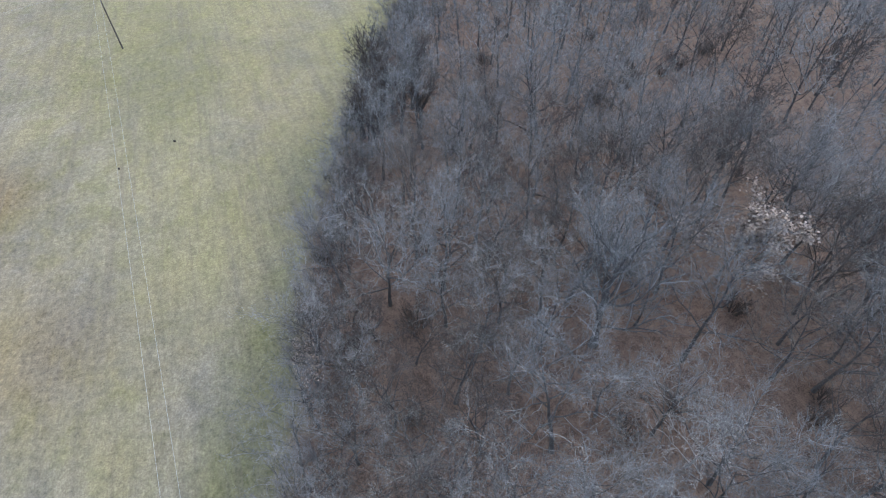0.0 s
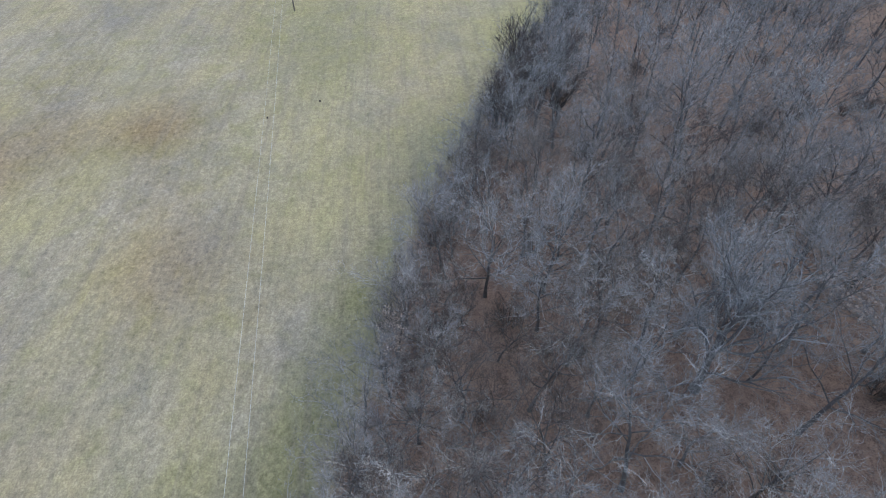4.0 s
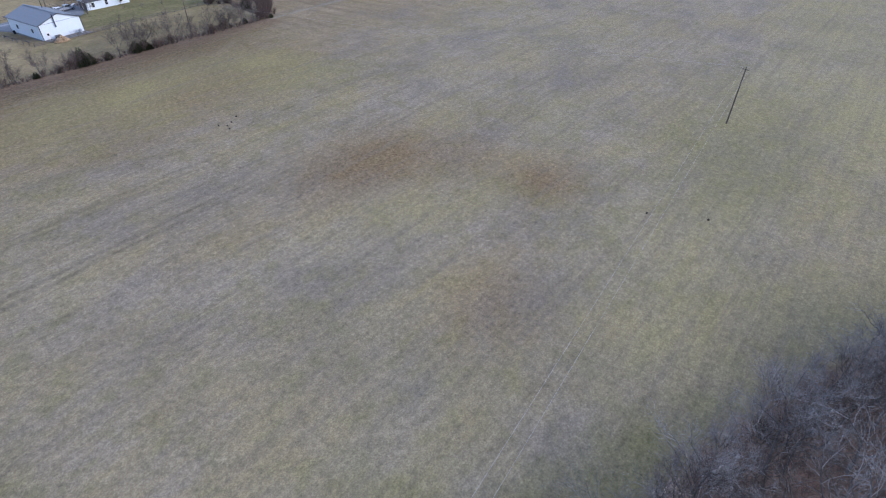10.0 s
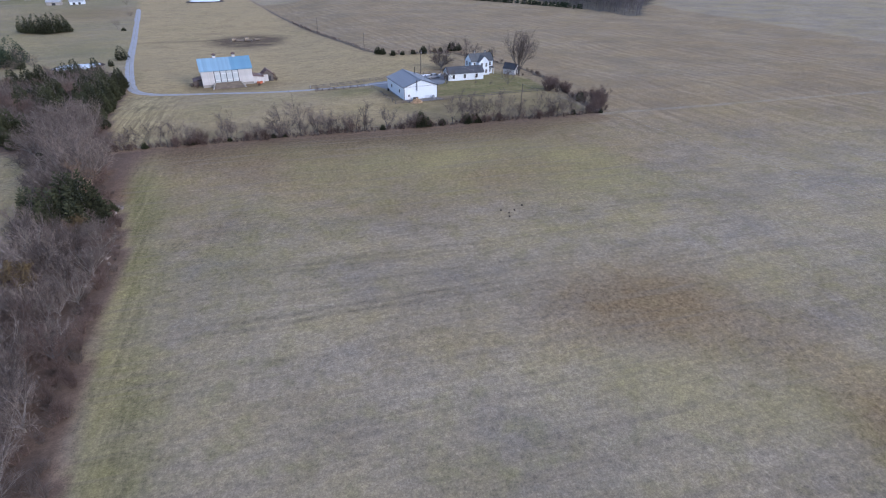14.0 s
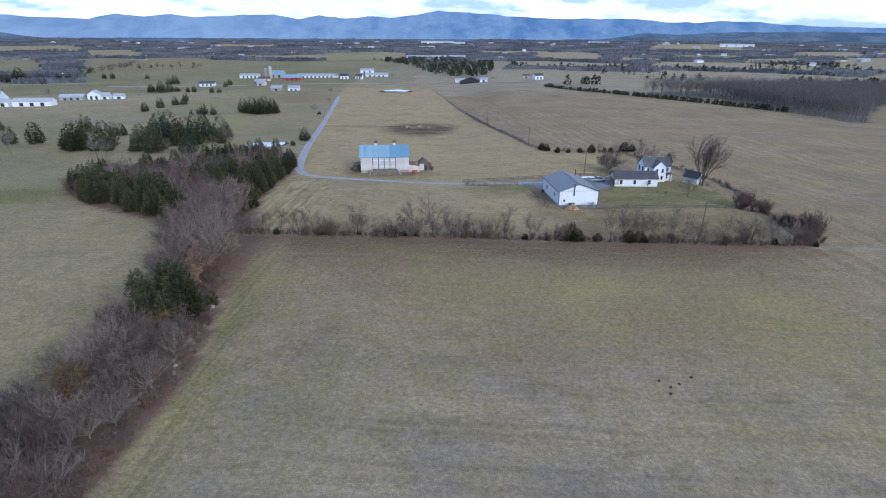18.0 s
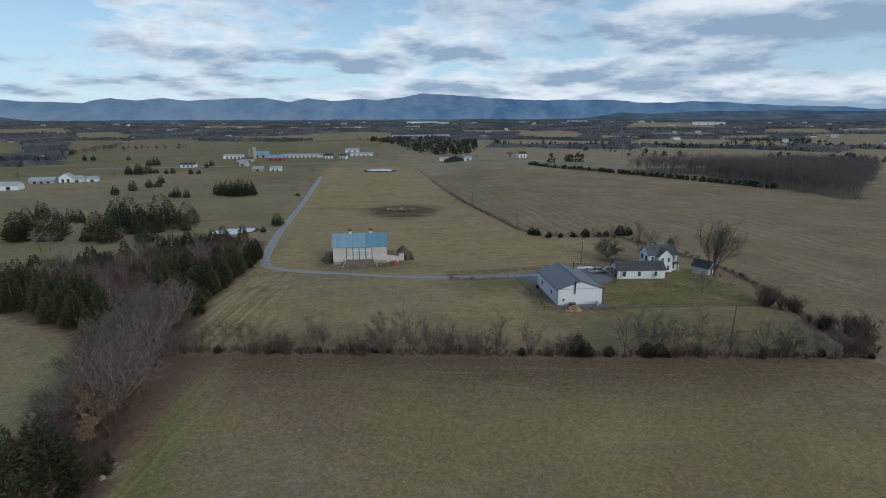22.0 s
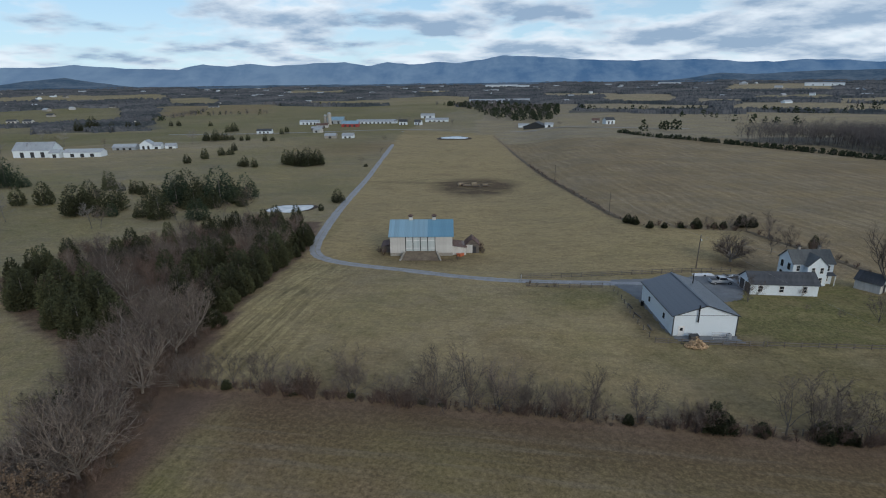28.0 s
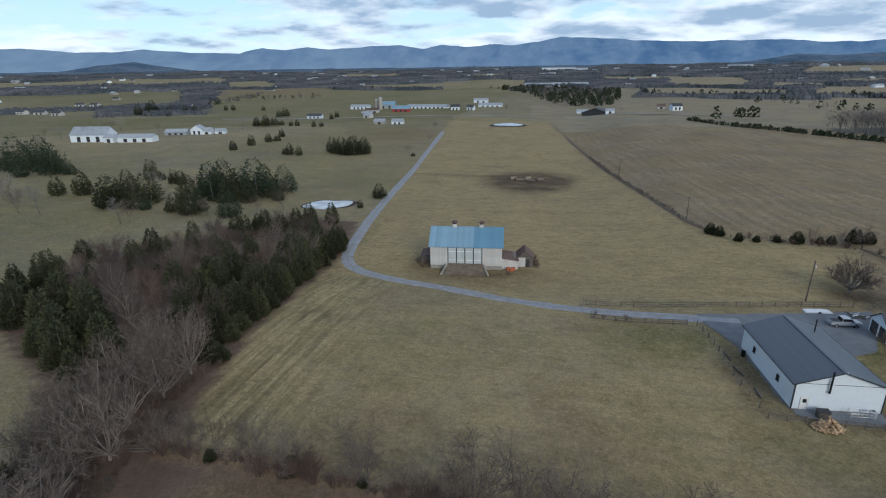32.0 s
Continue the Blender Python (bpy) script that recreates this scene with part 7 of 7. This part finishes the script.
WB, WS = "white_board", "white_siding"
simple_barn("dairy_barn", -323, 760, 29, 12, 4, 6.5, 8, WS, "roof_metal", "long white farm building with a pale roof", doors=4)
simple_barn("dairy_barn", -286, 775, 25, 16, 6, 10.5, 8, "roof_metal", "roof_blue", "large barn with a blue grey roof", doors=2)
simple_barn("dairy_barn", -239, 705, 24, 12, 5, 9, 8, "red_paint", "roof_blue", "red barn with a blue grey roof", doors=3)
simple_barn("dairy_barn", -222, 780, 62, 14, 3.4, 6.2, 6, WS, "roof_metal", "very long low barn with a pale metal roof", doors=8)
simple_barn("dairy_barn", -168, 915, 24, 14, 4.5, 7.5, 6, WS, "roof_metal", "pale metal barn at the rise", doors=2)
simple_barn("dairy_barn", -134, 815, 36, 14, 3.6, 6.4, 6, WS, "roof_metal", "long pale metal barn", doors=4)
simple_barn("farm_shed", -202, 530, 12, 9, 3.6, 6.0, 6, "stone_wall", "roof_metal", "grey shed with a pale roof", doors=1)
simple_barn("farm_shed", -182, 530, 12, 9, 3.8, 6.2, 6, WS, "roof_metal", "white shed with a pale roof", doors=2)
simple_barn("farm_shed", -262, 640, 14, 9, 3.6, 5.6, 8, "old_wood", "roof_metal", "low grey farm shed", doors=2)
simple_barn("farm_shed", -275, 690, 16, 10, 4, 6.5, 10, WB, "roof_rust", "weathered farm shed with a rusty roof", doors=2)
simple_barn("farm_shed", -250, 612, 10, 8, 3.4, 5.4, -12, WB, "roof_metal", "white farm shed with a pale roof", doors=1)
simple_barn("farm_house", -172, 745, 12, 9, 5.4, 8.5, 10, WS, "roof_dark", "white farmhouse among bare trees", doors=2)
simple_barn("farm_house", -150, 748, 10, 8, 5.0, 8.0, -10, WS, "roof_dark", "white house beside the far farm", doors=2)
silo(-288, 752, 3.0, 16)
silo(-296, 756, 2.4, 13)
simple_barn("white_barn", -392, 352, 31, 16, 6.0, 12.0, 12, WS, "roof_metal", "large white gambrel barn with a pale roof", doors=3)
simple_barn("white_barn", -371, 349, 8, 9, 4, 6.5, 12, WS, "roof_metal", "white annex of the large barn", doors=1)
simple_barn("white_barn", -351, 356, 30, 10, 4.0, 6.4, 12, WS, "roof_metal", "long low white barn", doors=3)
simple_barn("farm_shed", -350, 402, 20, 10, 3.2, 5.6, 14, "roof_metal", "roof_metal", "long low grey metal shed", doors=3)
simple_barn("farm_house", -334, 410, 11, 9, 5.0, 8.6, 14, WS, "roof_metal", "white house with a pale metal roof", "y", 2)
simple_barn("farm_house", -326, 413, 8, 8, 3.4, 6.2, 14, WS, "roof_metal", "white wing of the pale roofed house", doors=1)
simple_barn("farm_shed", -316, 418, 9, 7, 3.0, 5.0, 20, WS, "roof_metal", "small white shed beside the house", doors=1)
simple_barn("ranch_house", -314, 597, 18, 9, 3.0, 5.4, 10, WS, "roof_dark", "white single storey house among cedars", doors=3)
simple_barn("far_house", -755, 1200, 24, 10, 3, 6, 8, WB, "roof_dark", "distant pale house with a dark roof", doors=2)
for x, y in ((-787, 600), (-748, 596), (-705, 586), (-854, 757), (-825, 760), (-623, 750)):
    simple_barn("far_house", x, y, 15, 9, 3.4, 6.0, rng.uniform(-30, 30), WB, "roof_dark", "distant pale house with a dark roof", doors=2)
simple_barn("hoop_barn", 21, 668, 30, 16, 3.0, 8.5, -15, "dark_trim", "dark_trim", "dark domed barn at the far road", "y")
simple_barn("farm_shed", 4, 706, 14, 10, 3.5, 5.5, 5, WS, "roof_metal", "white shed beside the dark barn", doors=1)
simple_barn("farm_shed", 36, 660, 10, 8, 3.5, 5.5, 5, WS, "roof_metal", "white shed beside the dark barn", doors=1)
simple_barn("far_house", 112, 690, 12, 10, 5, 8, 20, WS, "roof_dark", "white house behind the fields", doors=2)
simple_barn("far_house", 98, 712, 9, 8, 3.2, 5.6, 0, WB, "roof_rust", "old shed behind the fields", doors=1)
simple_barn("chicken_house", 640, 560, 90, 14, 3, 5.4, -36, WS, "roof_metal", "very long pale poultry house", doors=3)
for x, y, w, d, e, r, rz in ((-118, 1530, 95, 22, 4, 8, 4), (-60, 1570, 70, 20, 4, 8, 6), (-10, 1560, 26, 14, 5, 9, 0)):
    simple_barn("poultry_barn", x, y, w, d, e, r, rz, WS, "roof_metal", "long pale roofed poultry barn beyond the wood", doors=3)
for x, y, w, d, e, rz in ((-160, 2950, 170, 60, 10, 3), (-60, 2900, 90, 50, 9, -4), (1150, 2450, 90, 40, 9, -20), (1230, 2480, 60, 30, 8, -20), (700, 3000, 110, 40, 9, -12)):
    simple_barn("far_hall", x, y, w, d, e, e + 4, rz, WS, "roof_metal", "large pale roofed hall far in the valley", doors=2)
for i in range(120):
    az, d = rg_far.uniform(-55, 44), rg_far.uniform(1300, 3250)
    x, y = 16 + d * math.sin(radians(az)), -50 + d * math.cos(radians(az))
    k = 0.7 + d / 3200
    dz = float(rolling(np.float64(x), np.float64(y)))
    h_ = simple_barn("far_house", x, y, rg_far.uniform(9, 20) * k, rg_far.uniform(7, 10) * k, 3.2 * k, 5.8 * k, rg_far.uniform(-40, 40), rg_far.choice((WB, WS, "stone_wall")), rg_far.choice(("roof_dark", "roof_metal", "roof_metal")), "distant pale house in the valley", doors=0, group="houses in the valley")
    h_.matrix_basis.translation.z += dz

# ponds
def pond(name, cx, cy, rx, ry, rz, label):
    b = Build()
    n = 40
    for i in range(n):
        a = 6.28318 * i / n
        k = 1 + 0.10 * math.sin(3 * a + cx) + 0.06 * math.sin(5 * a)
        x, y = rx * k * math.cos(a), ry * k * math.sin(a)
        b.v.append((x, y, 0.0))
    b.v.append((0, 0, 0.0))
    b.f = [(i, (i + 1) % n, n) for i in range(n)]
    lo = sum(hz(cx + rx * math.cos(a), cy + ry * math.sin(a)) for a in np.linspace(0, 6.28, 13)[:12]) / 12
    w = single("water_" + name, b, "ice", pose(cx, cy, lo + (0.25 if cy < 300 else 1.1), 0, 0, rz), label, "pond", kind="structure")
    rim = Build()
    for i in range(n + 1):
        a = 6.28318 * i / n
        k = 1 + 0.10 * math.sin(3 * a + cx) + 0.06 * math.sin(5 * a)
        for q, z in ((0.98, -0.05), (1.06, 0.12), (1.3, -1.0)):
            rim.v.append((rx * k * q * math.cos(a), ry * k * q * math.sin(a), z))
    rim.f = [(i * 3 + j, i * 3 + j + 1, i * 3 + j + 4, i * 3 + j + 3) for i in range(n) for j in range(2)]
    single("trim_bank_" + name, rim, "soil", pose(cx, cy, lo + (0.22 if cy < 300 else 1.07), 0, 0, rz), "dark muddy bank round the pond", "bank", kind="structure")


pond("near", -86, 174, 10, 7.5, 40, "small frozen pale pond behind the fencerow")
pond("far", -66, 538, 15, 13, 0, "pale frozen farm pond in the pasture")

# ---- feeder and cattle yard ----
for i, (x, y, rz, L) in enumerate(((-18, 254, 10, 4.5), (-12.5, 252, -15, 4.0), (-8, 256, 20, 3.6), (-21.5, 258, 40, 2.6))):
    f = thing("hay_feeder", on(x, y, rz), "dark hay feeder standing in churned mud", "hay feeder", "feeders in the mud")
    part("tray", Build().box((0, 0, 0.55), (L, 1.6, 0.5)), "old_wood", f)
    part("hay", Build().box((0, 0, 0.95), (L * 0.9, 1.3, 0.5), 4), "hay", f, "pale heap of hay")
    for sx in (-1, 1):
        for sy in (-1, 1):
            part("leg", Build().box((sx * L * 0.45, sy * 0.7, 0.5), (0.12, 0.12, 1.5)), "old_wood", f)
        part("rail", Build().box((0, sx * 0.8, 1.25), (L, 0.07, 0.1)), "old_wood", f)
for x, y, r in ((-22.5, 255, 0.9), (-15, 256.5, 0.9), (-14, 258, 0.9)):
    bl = thing("hay_bale", on(x, y, 30 * r), "round pale hay bale in the mud", "hay bale", "bales in the mud")
    part("bale", Build().tube([(-0.7, 0, r), (0.7, 0, r)], [r, r], 14), "hay", bl)
    part("twine", Build().tube([(-0.1, 0, r), (0.1, 0, r)], [r + 0.015, r + 0.015], 14, False), "old_wood", bl)


# ---- pickup truck ----
def pickup(x, y, rz, paint, label):
    t = thing("pickup_truck", on(x, y, rz, 0.12), label, "truck")
    body = Build().prism([(-2.7, 0.45), (2.7, 0.45), (2.72, 0.95), (1.55, 1.08), (-2.7, 1.1)], -0.95, 0.95)
    part("body", body, paint, t)
    cab = part("cab", Build().prism([(-0.95, 1.05), (1.5, 1.05), (0.75, 1.75), (-0.75, 1.78)], -0.82, 0.82), paint, t)
    part("windscreen", Build().slab([(1.46, -0.74, 1.1), (1.46, 0.74, 1.1), (0.8, 0.7, 1.72), (0.8, -0.7, 1.72)], 0.03), "glass", cab)
    part("rear_window", Build().slab([(-0.96, 0.72, 1.15), (-0.96, -0.72, 1.15), (-0.79, -0.7, 1.7), (-0.79, 0.7, 1.7)], 0.03), "glass", cab)
    for s in (-1, 1):
        part("side_window", Build().prism([(-0.78, 1.18), (1.2, 1.18), (0.7, 1.66), (-0.68, 1.68)], s * 0.83 - 0.01, s * 0.83 + 0.01), "glass", cab)
        part("headlight", Build().box((2.71, s * 0.72, 0.82), (0.06, 0.36, 0.2)), "tarp", t)
        part("mirror", Build().box((0.95, s * 1.02, 1.2), (0.1, 0.2, 0.18)), "dark_trim", t)
    part("bed", Build().box((-1.8, 0, 1.06), (1.55, 1.6, 0.12)), "dark_trim", t, "dark cargo bed")
    part("bumper", Build().box((2.76, 0, 0.55), (0.12, 1.8, 0.2)).box((-2.76, 0, 0.55), (0.12, 1.8, 0.2)), "grey_metal", t)
    for wx in (-1.75, 1.7):
        for s in (-1, 1):
            w = part("wheel", Build().tube([(wx, s * 0.78, 0.28), (wx, s * 0.97, 0.28)], [0.39, 0.39], 16), "rubber", t)
            part("rim", Build().tube([(wx, s * 0.9, 0.28), (wx, s * 0.985, 0.28)], [0.22, 0.2], 12), "grey_metal", w)
    return t


pickup(63.8, 92.6, 8, "car_silver", "silver pickup truck parked on the gravel yard")
tarp = thing("boat_cover", on(61.5, 98.6, 8), "long white covered trailer lying on the gravel", "trailer")
part("cover", Build().prism([(-2.6, 0.12), (2.6, 0.12), (2.4, 0.34), (1.0, 0.45), (-1.4, 0.42), (-2.5, 0.3)], -0.8, 0.8), "tarp", tarp)
for s in (-1, 1):
    part("wheel", Build().tube([(0, s * 0.82, 0.2), (0, s * 0.95, 0.2)], [0.3, 0.3], 12), "rubber", tarp)
junk = thing("scrap_pile", on(68.5, 97.5, 10), "pile of dark boards and scrap beside the garage", "pile")
for i in range(14):
    part("board", Build().box((0, 0, 0), (rng.uniform(1.2, 3.0), 0.2, 0.1)), rng.choice(("old_wood", "grey_metal", "old_wood", "tarp")), junk, m=pose(rng.uniform(-1.8, 1.8), rng.uniform(-1, 1), 0.1 + 0.05 * i, rng.uniform(-8, 8), rng.uniform(-8, 8), rng.uniform(0, 180)))

# firewood heap before the shed
wood_heap = thing("firewood_heap", on(48.3, 56.2, 5), "heap of pale split firewood before the shed", "firewood", kind="")
for i in range(230):
    a, r = rng.uniform(0, 6.28), math.sqrt(rng.random())
    px, py = 2.0 * r * math.cos(a), 1.2 * r * math.sin(a)
    pz = 0.1 + (1 - r) * 1.9 * rng.uniform(0.4, 1)
    part("split_log", Build().prism([(-0.12, -0.08), (0.13, -0.06), (0.02, 0.13)], -0.24, 0.24), "split_wood", wood_heap, m=pose(px, py, pz, rng.uniform(-40, 40), rng.uniform(0, 360), rng.uniform(0, 360)))
stack = thing("wood_stack", pose(48.6, 58.9, 0, 0, 0, 7.6), "dark covered stack against the shed wall", "stack")
part("pile", Build().box((0, 0, 0.45), (1.5, 0.9, 0.9)), "old_wood", stack)
part("cover", Build().slab([(-0.85, -0.55, 0.98), (0.85, -0.55, 0.98), (0.85, 0.5, 1.12), (-0.85, 0.5, 1.12)], 0.05), "dark_trim", stack)
rack = thing("metal_rack", pose(53.6, 60.0, 0, 0, 0, 7.6), "grey metal frame rack beside the shed door", "rack")
for px in (-1.4, 0, 1.4):
    for py in (-0.4, 0.4):
        part("upright", Build().tube([(px, py, 0), (px, py, 1.2)], [0.03, 0.03], 5), "grey_metal", rack)
for pz in (0.35, 0.75, 1.18):
    for py in (-0.4, 0.4):
        part("bar", Build().tube([(-1.4, py, pz), (1.4, py, pz)], [0.025, 0.025], 5), "grey_metal", rack)
tank = thing("water_tank", pose(55.2, 60.3, 0, 0, 0, 7.6), "small pale tank beside the rack", "tank")
part("body", Build().tube([(0, 0, 0), (0, 0, 1.0), (0, 0, 1.15)], [0.5, 0.5, 0.25], 14), "roof_metal", tank)
part("lid", Build().tube([(0, 0, 1.14), (0, 0, 1.2)], [0.2, 0.2], 12), "dark_trim", tank)
for i, (x, y, rz) in enumerate(((39.6, 74, 100), (40.2, 69, 110), (41.5, 63, 95))):
    lb = thing("timber_beam", on(x, y, rz, 0.1), "weathered timber lying on the bare ground", "beam", "beams beside the shed")
    part("beam", Build().box((0, 0, 0.1), (2.8, 0.22, 0.2)), "old_wood", lb)
    part("block", Build().box((0.9, 0, -0.04), (0.2, 0.5, 0.16)), "old_wood", lb)

# pale stones along the fencerow, dark lumps in the field
for i in range(34):
    y = rng.uniform(-45, -5)
    x = np.interp(y, [-45, -18, -5], [-25.6, -25.4, -29]) + rng.uniform(-1.6, 1.2)
    b = Build()
    k = rng.uniform(0.18, 0.5)
    me = bmesh.new()
    bmesh.ops.create_icosphere(me, subdivisions=1, radius=k)
    b.v = [tuple(Vector(v.co) * rng.uniform(0.75, 1.2)) for v in me.verts]
    b.f = [tuple(v.index for v in f.verts) for f in me.faces]
    me.free()
    single("field_stone", b, "rock", on(float(x), y, rng.uniform(0, 360), k * 0.25), "pale field stone dumped along the fencerow", "stone", "stones along the fencerow")
# lumps stand in for small dark marks of unknown kind
for i, (x, y) in enumerate(((47.4, -29.1), (46.2, -27.6), (48.9, -28.2), (46.9, -30.6), (51.2, -26.5), (72.9, -109.8), (77.4, -118.2))):
    b = Build()
    me = bmesh.new()
    bmesh.ops.create_icosphere(me, subdivisions=1, radius=0.22)
    b.v = [tuple(Vector(v.co) * rng.uniform(0.7, 1.2)) for v in me.verts]
    b.f = [tuple(v.index for v in f.verts) for f in me.faces]
    me.free()
    single("soil_clod", b, "soil", on(x, y, i * 40, 0.12), "small dark lump lying in the stubble", "clod", "clods in the field")
